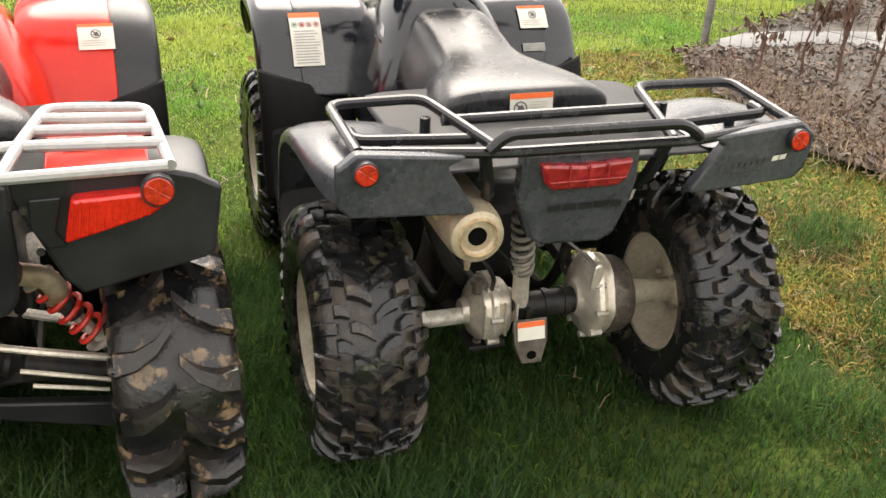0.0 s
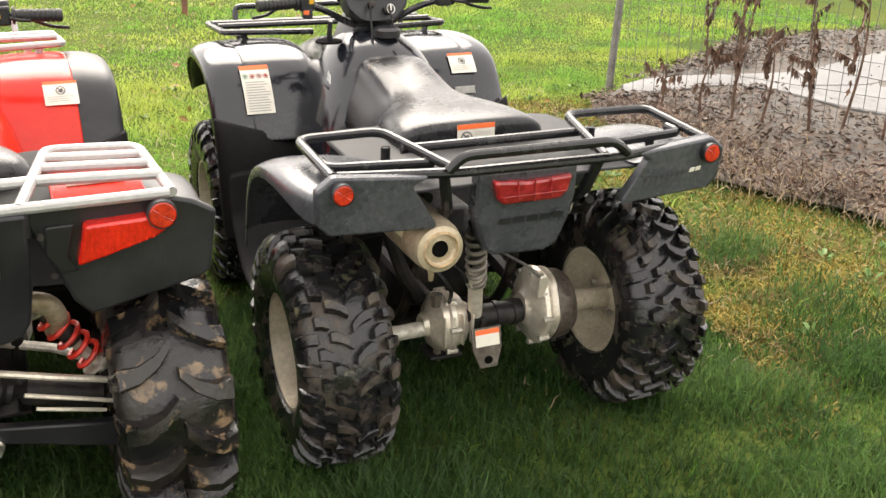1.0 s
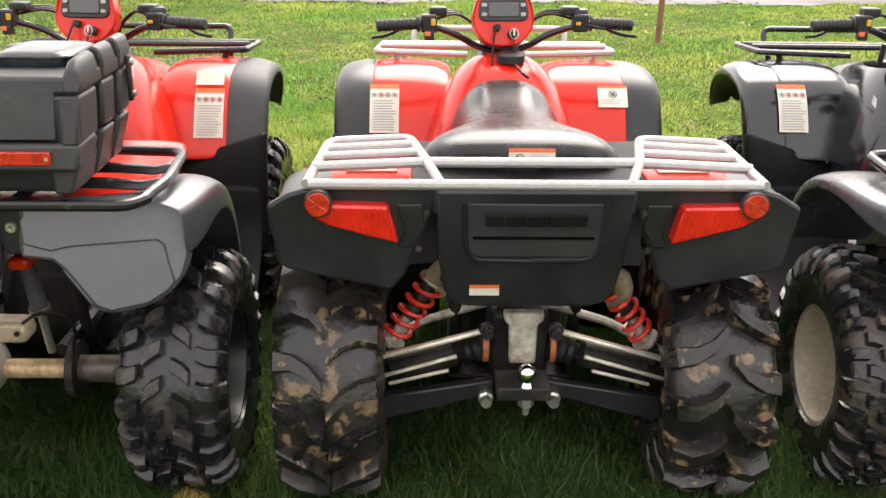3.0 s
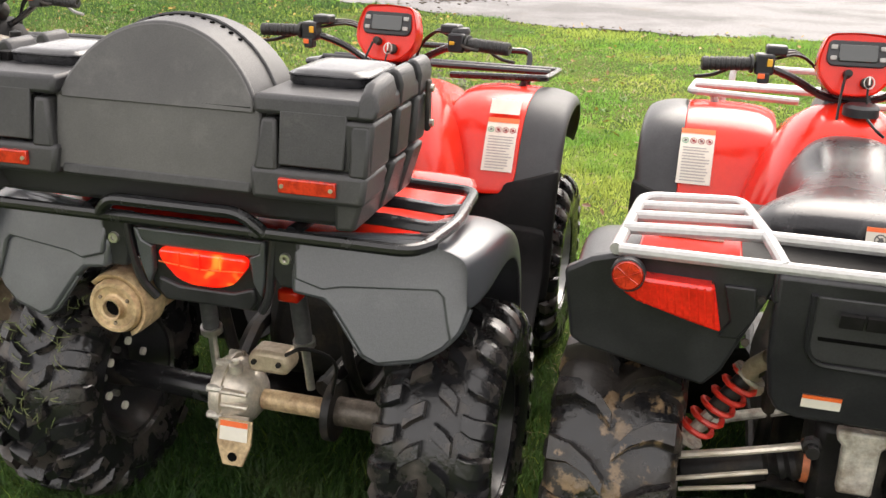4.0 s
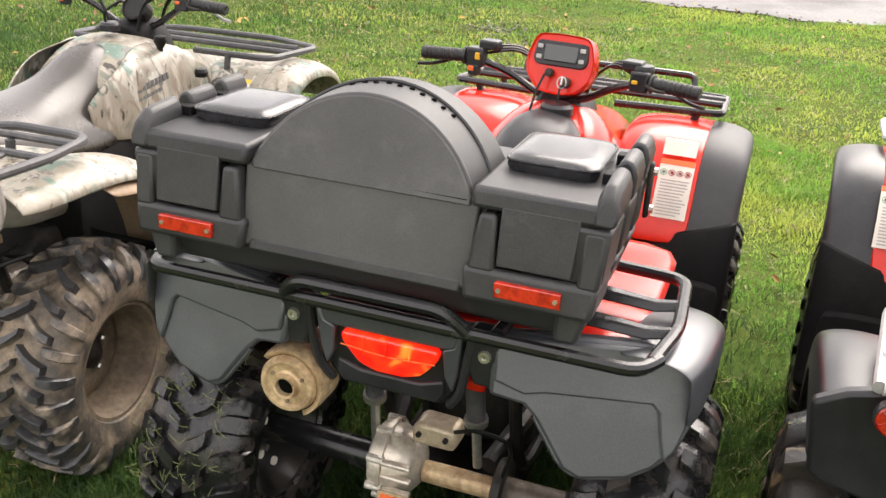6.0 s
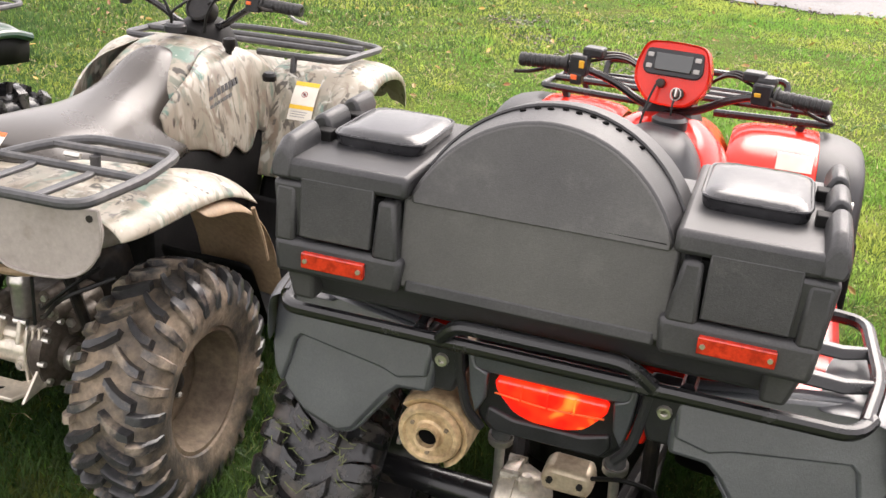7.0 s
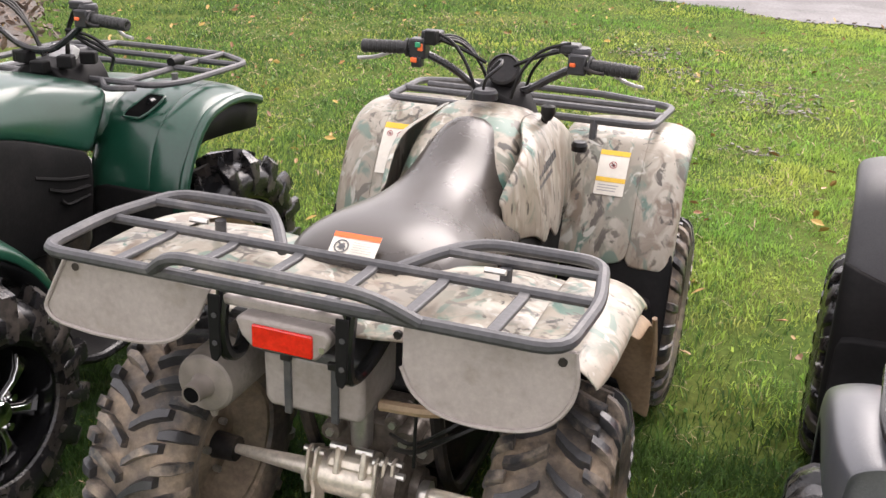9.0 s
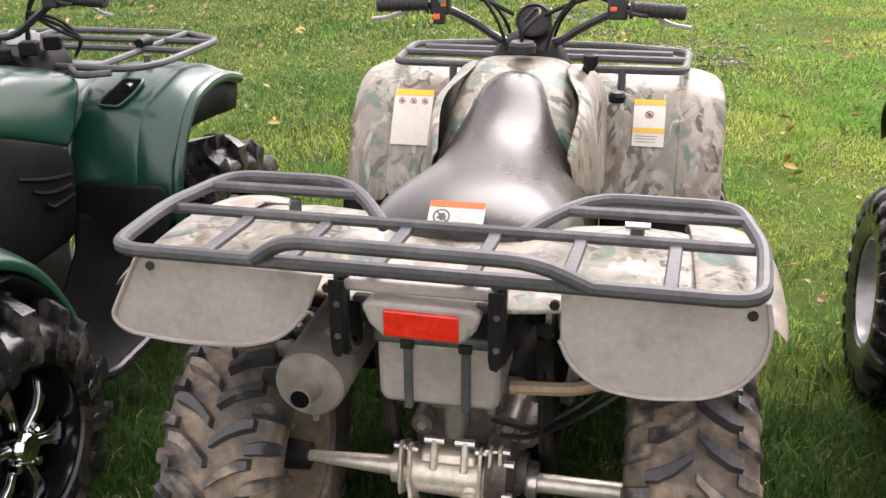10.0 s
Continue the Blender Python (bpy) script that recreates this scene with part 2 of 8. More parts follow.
M["rim_black"] = material("black_steel_rim", (0.016, 0.016, 0.017), 0.32, second=(0.06, 0.05, 0.042), scale=10, mix=(0.5, 0.75), grain=0.2, bump=0.1)
M["rim_silver"] = material("silver_rim", (0.42, 0.42, 0.41), 0.34, 0.6, second=(0.25, 0.24, 0.22), scale=9, mix=(0.5, 0.75), grain=0.12, bump=0.08)
M["flap"] = material("dusty_grey_mudflap", (0.315, 0.280, 0.258), 0.46, second=(0.225, 0.195, 0.175), scale=6, mix=(0.45, 0.72), grain=0.1, bump=0.1, third=(0.21, 0.18, 0.15), third_scale=14, third_mix=(0.55, 0.8))
M["brown_guard"] = material("brown_inner_fender", (0.29, 0.205, 0.125), 0.6, second=(0.19, 0.125, 0.07), scale=7, mix=(0.45, 0.7), grain=0.18, bump=0.15)
M["matte_black"] = material("matt_black_plastic", (0.006, 0.006, 0.006), 0.6, second=(0.012, 0.011, 0.011), scale=8, mix=(0.45, 0.7), grain=0.2, bump=0.1, spec=0.14)
M["cord"] = material("black_cable", (0.008, 0.008, 0.008), 0.4, spec=0.25, grain=0.1, bump=0.0)
M["grip"] = material("black_rubber_grip", (0.013, 0.013, 0.013), 0.55, grain=0.25, bump=0.5, bump_scale=260)


def camo_material():
    """Woodland print: pale tan ground with drifts of olive, brown, dark bark and grey-green leaf."""
    m = bpy.data.materials.new("woodland_camouflage_plastic")
    m.use_nodes = True
    n, l = m.node_tree.nodes, m.node_tree.links
    b = n["Principled BSDF"]
    tc = n.new("ShaderNodeTexCoord")
    last = None
    layers = [((0.265, 0.235, 0.185), 0, 0, 0), ((0.385, 0.355, 0.295), 6, 0.48, 0.59), ((0.17, 0.175, 0.135), 9, 0.55, 0.62), ((0.17, 0.13, 0.095), 9, 0.54, 0.63), ((0.075, 0.150, 0.118), 8, 0.565, 0.63), ((0.050, 0.043, 0.034), 15, 0.57, 0.63), ((0.44, 0.43, 0.38), 13, 0.60, 0.68)]
    for i, (c, sc, lo, hi) in enumerate(layers):
        if last is None:
            last = (*c, 1)
            continue
        mp = n.new("ShaderNodeMapping")
        mp.inputs["Location"].default_value = (3.1 * i, 1.7 * i, 0.9 * i)
        mp.inputs["Scale"].default_value = (1.25, 1.25, 0.55)
        l.new(tc.outputs["Object"], mp.inputs["Vector"])
        t = n.new("ShaderNodeTexNoise")
        t.inputs["Scale"].default_value, t.inputs["Detail"].default_value, t.inputs["Distortion"].default_value = sc, 4, 1.6
        l.new(mp.outputs["Vector"], t.inputs["Vector"])
        r = n.new("ShaderNodeMapRange")
        r.inputs["From Min"].default_value, r.inputs["From Max"].default_value = lo, hi
        l.new(t.outputs["Fac"], r.inputs["Value"])
        x = n.new("ShaderNodeMix")
        x.data_type = "RGBA"
        l.new(r.outputs["Result"], x.inputs["Factor"])
        if isinstance(last, tuple):
            x.inputs["A"].default_value = last
        else:
            l.new(last, x.inputs["A"])
        x.inputs["B"].default_value = (*c, 1)
        last = x.outputs["Result"]
    dust = n.new("ShaderNodeTexNoise")
    dust.inputs["Scale"].default_value, dust.inputs["Detail"].default_value = 4, 5
    l.new(tc.outputs["Object"], dust.inputs["Vector"])
    r = n.new("ShaderNodeMapRange")
    r.inputs["From Min"].default_value, r.inputs["From Max"].default_value, r.inputs["To Max"].default_value = 0.40, 0.72, 0.55
    l.new(dust.outputs["Fac"], r.inputs["Value"])
    x = n.new("ShaderNodeMix")
    x.data_type = "RGBA"
    l.new(r.outputs["Result"], x.inputs["Factor"])
    l.new(last, x.inputs["A"])
    x.inputs["B"].default_value = (0.27, 0.24, 0.19, 1)
    l.new(x.outputs["Result"], b.inputs["Base Color"])
    b.inputs["Roughness"].default_value = 0.38
    return m


M["camo"] = camo_material()


# ==== mesh tools ====
def part(name, bm, mat, parent=None, label="", smooth=35, bevel=0.0, sub=0, solid=0.0, offset=0.0, mirror=False):
    """Link a bmesh as one mesh object under a thing or a part."""
    me = bpy.data.meshes.new(name)
    bmesh.ops.recalc_face_normals(bm, faces=bm.faces)
    bm.to_mesh(me)
    bm.free()
    mats = mat if isinstance(mat, (list, tuple)) else [mat]
    for m in mats:
        me.materials.append(M[m] if isinstance(m, str) else m)
    ob = new(name, me)
    ob.parent = parent
    if smooth:
        for p in me.polygons:
            p.use_smooth = True
        if not sub:
            me.set_sharp_from_angle(angle=radians(smooth))
    if mirror:
        ob.modifiers.new("mirror", "MIRROR").use_axis = (True, False, False)
    if solid:
        md = ob.modifiers.new("solid", "SOLIDIFY")
        md.thickness, md.offset = solid, offset
    if bevel:
        md = ob.modifiers.new("bevel", "BEVEL")
        md.width, md.segments, md.limit_method, md.angle_limit = bevel, 2, "ANGLE", radians(30)
    if sub:
        md = ob.modifiers.new("sub", "SUBSURF")
        md.levels = md.render_levels = sub
    if label:
        ob["label"] = label
    return ob


def thing(name, m, label, category, group="", kind=""):
    ob = new(name)
    ob.matrix_world = m
    ob.empty_display_size = 0.1
    return tagged(ob, label, category, group, kind)


def fillet(points, radius, closed=False, steps=4):
    """A polyline with its corners rounded."""
    pts = [Vector(p) for p in points]
    n, out = len(pts), []
    for i, p in enumerate(pts):
        if not closed and i in (0, n - 1):
            out.append(p)
            continue
        a, b = pts[i - 1] - p, pts[(i + 1) % n] - p
        d = min(radius, a.length * 0.48, b.length * 0.48)
        s, e = p + a.normalized() * d, p + b.normalized() * d
        for k in range(steps + 1):
            f = k / steps
            out.append(s * (1 - f) ** 2 + p * 2 * f * (1 - f) + e * f ** 2)
    return out


def tube(points, r, corner=0.03, closed=False, sides=8, bm=None, r_end=None):
    """A round bar along a polyline."""
    bm = bm or bmesh.new()
    pts = fillet(points, corner, closed)
    n = len(pts)
    rings = []
    up = None
    for i, p in enumerate(pts):
        if closed:
            d = (pts[(i + 1) % n] - pts[i - 1]).normalized()
        else:
            d = (pts[min(i + 1, n - 1)] - pts[max(i - 1, 0)]).normalized()
        if up is None:
            up = d.orthogonal().normalized()
        up = (up - d * up.dot(d)).normalized()
        side = d.cross(up)
        rr = r if r_end is None else r + (r_end - r) * i / (n - 1)
        rings.append([bm.verts.new(p + (up * math.cos(a) + side * math.sin(a)) * rr) for a in (2 * math.pi * k / sides for k in range(sides))])
    for i in range(n if closed else n - 1):
        a, b = rings[i], rings[(i + 1) % n]
        shift = 0
        if closed and i == n - 1:
            shift = min(range(sides), key=lambda s: (a[0].co - b[s].co).length)
        for k in range(sides):
            bm.faces.new((a[k], a[(k + 1) % sides], b[(k + 1 + shift) % sides], b[(k + shift) % sides]))
    if not closed:
        bm.faces.new(rings[0][::-1]), bm.faces.new(rings[-1])
    return bm


def loft(rings, caps=True, bm=None):
    """Closed rings of equal count, bridged in turn."""
    bm = bm or bmesh.new()
    vs = [[bm.verts.new(p) for p in r] for r in rings]
    n = len(vs[0])
    for a, b in zip(vs, vs[1:]):
        for k in range(n):
            bm.faces.new((a[k], a[(k + 1) % n], b[(k + 1) % n], b[k]))
    if caps:
        bm.faces.new(vs[0][::-1]), bm.faces.new(vs[-1])
    return bm


def skin(curves, bm=None):
    """An open sheet over curves of equal count."""
    bm = bm or bmesh.new()
    vs = [[bm.verts.new(p) for p in c] for c in curves]
    for a, b in zip(vs, vs[1:]):
        for k in range(len(a) - 1):
            bm.faces.new((a[k], a[k + 1], b[k + 1], b[k]))
    return bm


def lathe(profile, axis="x", steps=28, centre=(0, 0, 0), bm=None, closed=False, caps=True):
    """Turns (along, radius) pairs about an axis."""
    bm = bm or bmesh.new()
    c = Vector(centre)
    rings = []
    for s, r in profile:
        ring = []
        for k in range(steps):
            a = 2 * math.pi * k / steps
            u, v = r * math.cos(a), r * math.sin(a)
            ring.append(bm.verts.new(c + Vector({"x": (s, u, v), "y": (u, s, v), "z": (u, v, s)}[axis])))
        rings.append(ring)
    for a, b in zip(rings, rings[1:] + (rings[:1] if closed else [])):
        for k in range(steps):
            bm.faces.new((a[k], a[(k + 1) % steps], b[(k + 1) % steps], b[k]))
    if caps and not closed:
        bm.faces.new(rings[0][::-1]), bm.faces.new(rings[-1])
    return bm


def block(centre, size, bm=None, turn=None):
    """A box, to be bevelled."""
    bm = bm or bmesh.new()
    m = Matrix.Translation(centre) @ (turn or Matrix()) @ Matrix.Diagonal((*size, 1))
    bmesh.ops.create_cube(bm, size=1, matrix=m)
    return bm


def plate(outline, y, depth, bm=None, lean=0.0, z0=0.0):
    """A slab cut to an outline in x and z, its back at y; lean moves it forward as it drops below z0."""
    bm = bm or bmesh.new()
    f = lambda x, z, k: (x, y + k + lean * (z0 - z), z)
    a = [bm.verts.new(f(x, z, 0)) for x, z in outline]
    b = [bm.verts.new(f(x, z, depth)) for x, z in outline]
    bm.faces.new(a), bm.faces.new(b[::-1])
    for i in range(len(a)):
        j = (i + 1) % len(a)
        bm.faces.new((a[i], b[i], b[j], a[j]))
    return bm


def mirrored(points):
    return [(-x, *rest) for x, *rest in points]


def arch_ring(y, half, z_top, z_low, low_half=None, power=2.6, count=20, cx=0.0):
    """A ring across x: a rounded arch over a flat sole."""
    low_half = half if low_half is None else low_half
    ring = []
    for k in range(count):
        a = math.pi * k / (count - 1)
        c, s = math.cos(a), math.sin(a)
        x = math.copysign(abs(c) ** (2 / power), c)
        z = abs(s) ** (2 / power)
        h = low_half + (half - low_half) * min(1, z * 1.4)
        ring.append((cx + h * x, y, z_low + (z_top - z_low) * z))
    return ring


def coil(a, b, radius, wire, turns, bm=None):
    """A coil spring between two points."""
    a, b = Vector(a), Vector(b)
    d = (b - a).normalized()
    u = d.orthogonal().normalized()
    v = d.cross(u)
    n = int(turns * 12)
    pts = []
    for i in range(n + 1):
        f = i / n
        w = 2 * math.pi * turns * f
        pts.append(a.lerp(b, f) + (u * math.cos(w) + v * math.sin(w)) * radius)
    return tube(pts, wire, 0.0001, sides=6, bm=bm)


# ==== parts of a quad bike ====
def tyre_profile(r, w, rim, lug):
    rb = r - lug
    return rb, [(0.33, rim), (0.44, rim + 0.012), (0.50, rim + (rb - rim) * 0.42), (0.495, rim + (rb - rim) * 0.68), (0.45, rb - 0.018), (0.36, rb - 0.004), (0.18, rb + 0.002), (0.0, rb + 0.003)]


def carcass(r, w, rim, lug):
    """Tyre body about the x axis."""
    rb, half = tyre_profile(r, w, rim, lug)
    prof = [(s * w, q) for s, q in half] + [(-s * w, q) for s, q in half[-2::-1]]
    return lathe(prof + [(-0.30 * w, rim - 0.004), (0.30 * w, rim - 0.004)], "x", 44, closed=True)


def lug_meshes(r, w, rim, lug, style):
    """The lugs of one pitch: (mesh, turn) pairs, one for each side of the tread."""
    rb, half = tyre_profile(r, w, rim, lug)

    def surface(s):
        s = abs(s)
        for (s0, q0), (s1, q1) in zip(half[::-1], half[-2::-1]):
            if s0 <= s <= s1:
                return q0 + (q1 - q0) * (s - s0) / max(1e-6, s1 - s0)
        return half[2][1]

    def bar(stations, height, wide):
        rings = []
        for (s, q, a), k in zip(stations, wide):
            top = q + height
            da = k / r
            rings.append([(s * w, rad * math.cos(a + t), rad * math.sin(a + t)) for rad, t in ((q - 0.006, -da * 1.3), (q + height * 0.8, -da * 1.05), (top, -da * 0.85), (top, da * 0.85), (q + height * 0.8, da * 1.05), (q - 0.006, da * 1.3))])
        return loft(rings)

    spec = {
        "paddle": [(((0.02, 0.0), (0.14, 0.11), (0.30, 0.18), (0.46, 0.19)), 0.18, 0.085, 1.2, (0.013, 0.016, 0.020, 0.027, 0.022))],
        "mudlug": [(((0.015, 0.0), (0.13, 0.075), (0.25, 0.125), (0.345, 0.14)), None, 0, 1.0, (0.0085, 0.0105, 0.0120, 0.0095)), (((0.31, 0.225), (0.39, 0.242), (0.46, 0.248)), 0.25, 0.062, 1.0, (0.0100, 0.0125, 0.0140, 0.0110))],
        "trail": [(((0.01, 0.0), (0.09, 0.055), (0.17, 0.085), (0.215, 0.085)), None, 0, 1.0, (0.010, 0.0125, 0.0135, 0.011)), (((0.22, 0.185), (0.29, 0.215), (0.345, 0.215)), None, 0, 1.0, (0.012, 0.0145, 0.013)), (((0.345, 0.085), (0.41, 0.095), (0.465, 0.095)), 0.095, 0.050, 1.0, (0.013, 0.0145, 0.0155, 0.013))],
        "block": [(((0.05, 0.0), (0.15, 0.05), (0.21, 0.10)), None, 0, 1.0, (0.017, 0.018, 0.017)), (((0.27, 0.20), (0.36, 0.23), (0.455, 0.235)), 0.235, 0.045, 1.0, (0.018, 0.020, 0.022, 0.018))],
    }[style]
    out = []
    for side in (-1, 1):
        for st, end, fall, tall, wide in spec:
            q = [(side * s, surface(s), k) for s, k in st]
            if end is not None:
                q.append((side * 0.515, rb - fall, end))
            out.append((side, bar(q, lug * tall, wide)))
    return out


WHEELS = {}


def wheel(parent, x, y, z, kind, r=0.31, w=0.25, rim=0.155, rubber="rubber", metal="rim_steel", style="block", turn=0, steer=0.0, dish=0.55, lugs=18, spin=0.0, lug_mat=None, hub_mat="black_steel"):
    """A wheel under its vehicle: tyre and rim as its parts; outer side towards the vehicle's flank."""
    side = 1 if x > 0 else -1
    hub = new("wheel")
    hub.parent = parent
    hub.matrix_local = pose(x, y, z, spin, 0, (0 if side > 0 else 180) + steer)
    hub["label"] = {"rear": "rear wheel with a deep-lugged tyre", "front": "front wheel with a deep-lugged tyre"}[kind]
    key = (r, w, rim, rubber, metal, style, dish, lugs, hub_mat)
    if key not in WHEELS:
        deep = 0.036 if style == "paddle" else 0.025
        t = part("tyre", carcass(r, w, rim, deep), rubber, hub, smooth=40)
        treads = []
        for sd, lm in lug_meshes(r, w, rim, deep, style):
            first = part("tread_lug", lm, lug_mat or rubber, hub, smooth=30)
            first.matrix_local = pose(0, 0, 0, 180 / lugs if sd > 0 else 0)
            treads.append(first)
            for k in range(1, lugs):
                c = new("tread_lug", first.data)
                c.parent = hub
                c.matrix_local = pose(0, 0, 0, (180 / lugs if sd > 0 else 0) + 360 * k / lugs)
                treads.append(c)
        d = dish * w * 0.5
        prof = [(-0.40 * w, rim + 0.012), (-0.40 * w, rim - 0.004), (-0.33 * w, rim - 0.010), (-0.20 * w, rim - 0.026), (d - 0.03, rim - 0.030), (d - 0.008, rim - 0.045), (d - 0.012, 0.070), (d - 0.03, 0.052), (d - 0.03, 0.0001)]
        prof += [(d - 0.022, 0.0001), (d - 0.022, 0.048), (d - 0.002, 0.066), (d + 0.002, rim - 0.040), (d - 0.014, rim - 0.022), (0.33 * w, rim - 0.006), (0.41 * w, rim - 0.002), (0.41 * w, rim + 0.012)]
        rimo = part("rim", lathe(prof, "x", 36, caps=False), metal, hub, smooth=50)
        hb = lathe([(-0.10, 0.0001), (-0.10, 0.030), (-0.03, 0.034), (d - 0.02, 0.045), (d + 0.012, 0.040), (d + 0.03, 0.022), (d + 0.035, 0.0001)], "x", 16)
        hubo = part("hub", hb, hub_mat, hub)
        nuts = []
        for dd in (d + 0.004, d - 0.042):
            for k in range(4):
                a = 2 * math.pi * k / 4 + 0.4
                pos = (dd, 0.058 * math.cos(a), 0.058 * math.sin(a))
                if not nuts:
                    nuts.append(part("wheel_nut", lathe([(-0.006, 0.009), (0.008, 0.009), (0.012, 0.0055)], "x", 6), "steel", hub))
                else:
                    c = new("wheel_nut", nuts[0].data)
                    c.parent = hub
                    nuts.append(c)
                nuts[-1].matrix_local = Matrix.Translation(pos)
        WHEELS[key] = [t, rimo, hubo, *nuts, *treads]
    else:
        for o in WHEELS[key]:
            c = o.copy()
            scene.collection.objects.link(c)
            c.parent = hub
    return hub


def bars(parent, spec, r, mat, name="rack_bar", corner=0.03, sides=8):
    """One object for each bar of a rack."""
    for pts in spec:
        part(name, tube(pts, r, corner, sides=sides), mat, parent)


def along(path, z_start, run, lift):
    """The place run metres down a (y, z) curve from the height z_start on its rear face, lifted off it."""
    pts = [Vector((0, y, z)) for y, z in path]
    fine = [pts[0]]
    for _ in range(2):
        fine = [pts[0]]
        for p, q in zip(pts, pts[1:]):
            fine += [p.lerp(q, 0.25), p.lerp(q, 0.75)]
        fine.append(pts[-1])
        pts = fine
    k = next(i for i, p in enumerate(pts) if p.z >= z_start)
    pts = pts[:k + 1][::-1]
    left = run
    for p, q in zip(pts, pts[1:]):
        d = (q - p).length
        if left <= d or q is pts[-1]:
            t = (q - p).normalized()
            n = Vector((0, t.z, -t.y))
            return p + t * left + n * lift
        left -= d


def warning_label(parent, origin, across, down, wide, high, target=None, style="tall", path=None):
    """A printed label with a coloured header, round pictograms and lines of print, laid on a panel."""
    o, u, v = Vector(origin), Vector(across).normalized(), Vector(down)
    v = (v - u * v.dot(u)).normalized()
    n = v.cross(u).normalized()
    if n.y > 0:
        n = -n
    target = None if path else target

    def place(a, b, lift):
        if path:
            q = along(path, o.z, high * b, lift + 0.002)
            return Vector((o.x + u.x * wide * a + v.x * high * b, q.y, q.z))
        return o + u * (wide * a) + v * (high * b) + n * lift

    def grid(a0, a1, b0, b1, lift, nu=4, nv=4, bm=None):
        bm = bm or bmesh.new()
        g = [[bm.verts.new(place(a0 + (a1 - a0) * i / nu, b0 + (b1 - b0) * j / nv, lift)) for i in range(nu + 1)] for j in range(nv + 1)]
        for j in range(nv):
            for i in range(nu):
                bm.faces.new((g[j][i], g[j][i + 1], g[j + 1][i + 1], g[j + 1][i]))
        return bm

    def stick(ob, lift):
        if target:
            md = ob.modifiers.new("laid_on", "SHRINKWRAP")
            md.target, md.wrap_method, md.wrap_mode, md.offset = target, "NEAREST_SURFACEPOINT", "ABOVE_SURFACE", lift
        return ob

    plate_ob = stick(part("warning_label", grid(0, 1, 0, 1, 0.002, 6, 8), "white_label", parent, "printed warning label"), 0.003)
    head = 0.10 if style == "tall" else (0.22 if style == "wide" else 0.12)
    stick(part("header", grid(0, 1, 0, head, 0.0035, 6, 2), "yellow_print" if style in ("camo", "camo_wide") else "orange_print", plate_ob), 0.0042)
    lines = bmesh.new()

    def sign(cx, cy, rad, ink, ring="dark_print", slash=True):
        """A ringed pictogram: thin ring, a figure-like blot inside and a slash."""
        at = lambda r, t, lift: place(cx + r * math.cos(t) / wide, cy + r * math.sin(t) / high, lift)
        bm = bmesh.new()
        turns = [2 * math.pi * k / 16 for k in range(16)]
        outer = [bm.verts.new(at(rad, t, 0.0036)) for t in turns]
        inner = [bm.verts.new(at(rad * 0.80, t, 0.0036)) for t in turns]
        for k in range(16):
            bm.faces.new((outer[k - 1], outer[k], inner[k], inner[k - 1]))
        if slash:
            bm.faces.new([bm.verts.new(at(rad * 0.82, t, 0.0044)) for t in (0.65, 0.92, 3.79, 4.06)])
        stick(part("pictogram", bm, ring, plate_ob, smooth=0), 0.0042)
        blot = bmesh.new()
        shape = [blot.verts.new(at(rad * q, t, 0.0038)) for q, t in zip((0.66, 0.34, 0.60, 0.42, 0.66, 0.30, 0.62, 0.38, 0.58, 0.45), (2 * math.pi * k / 10 + 0.2 for k in range(10)))]
        blot.faces.new(shape)
        stick(part("figure", blot, ink, plate_ob, smooth=0), 0.0043)

    rnd = random.Random(int(abs(o.x * 1000)) + int(abs(o.z * 1000)))
    if style == "tall":
        for k, (ink, ring) in enumerate((("dark_print", "green_switch"), ("lens_dark", "lens_dark"), ("dark_print", "lens_dark"), ("lens_dark", "lens_dark"))):
            sign(0.145 + 0.235 * k, 0.24, wide * 0.100, ink, ring, k > 0)
        rows = [0.36 + 0.052 * k for k in range(12)]
    elif style == "camo":
        for k in range(3):
            sign(0.2 + 0.3 * k, 0.23, wide * 0.085, "dark_print", "lens_dark")
        rows = []
    elif style == "camo_wide":
        sign(0.5, 0.34, wide * 0.13, "dark_print", "lens_dark")
        stick(part("header", grid(0, 1, 0.62, 0.72, 0.0035, 6, 1), "yellow_print", plate_ob), 0.0042)
        rows = [0.78 + 0.06 * k for k in range(3)]
    elif style == "wide":
        sign(0.24, 0.60, high * 0.29, "dark_print", "dark_print")
        rows = [0.36 + 0.10 * k for k in range(6)]
    else:
        sign(0.5, 0.42, high * 0.18, "dark_print", "dark_print")
        rows = [0.66 + 0.09 * k for k in range(3)]
    for b in rows:
        a0 = 0.46 if style == "wide" else 0.10
        grid(a0, rnd.uniform(0.72, 0.94), b, b + 0.022, 0.0035, 3, 1, lines)
    if len(lines.verts):
        stick(part("print", lines, "grey_print", plate_ob), 0.0042)
    else:
        lines.free()
    return plate_ob


def lettering(parent, origin, across, up, widths, high, gap, mat, depth=0.003, slant=0.0, name="lettering"):
    """Plain bars in place of letters."""
    o, u, v = Vector(origin), Vector(across).normalized(), Vector(up).normalized()
    n = u.cross(v)
    bm, s = bmesh.new(), 0.0
    for wd in widths:
        c = [o + u * (s + a * wd + slant * b * high) + v * (b * high) for a, b in ((0, 0), (1, 0), (1, 1), (0, 1))]
        f = [bm.verts.new(p + n * depth) for p in c]
        k = [bm.verts.new(p - n * depth) for p in c]
        bm.faces.new(f), bm.faces.new(k[::-1])
        for i in range(4):
            bm.faces.new((f[i], k[i], k[(i + 1) % 4], f[(i + 1) % 4]))
        s += wd + gap
    return part(name, bm, mat, parent, smooth=0)


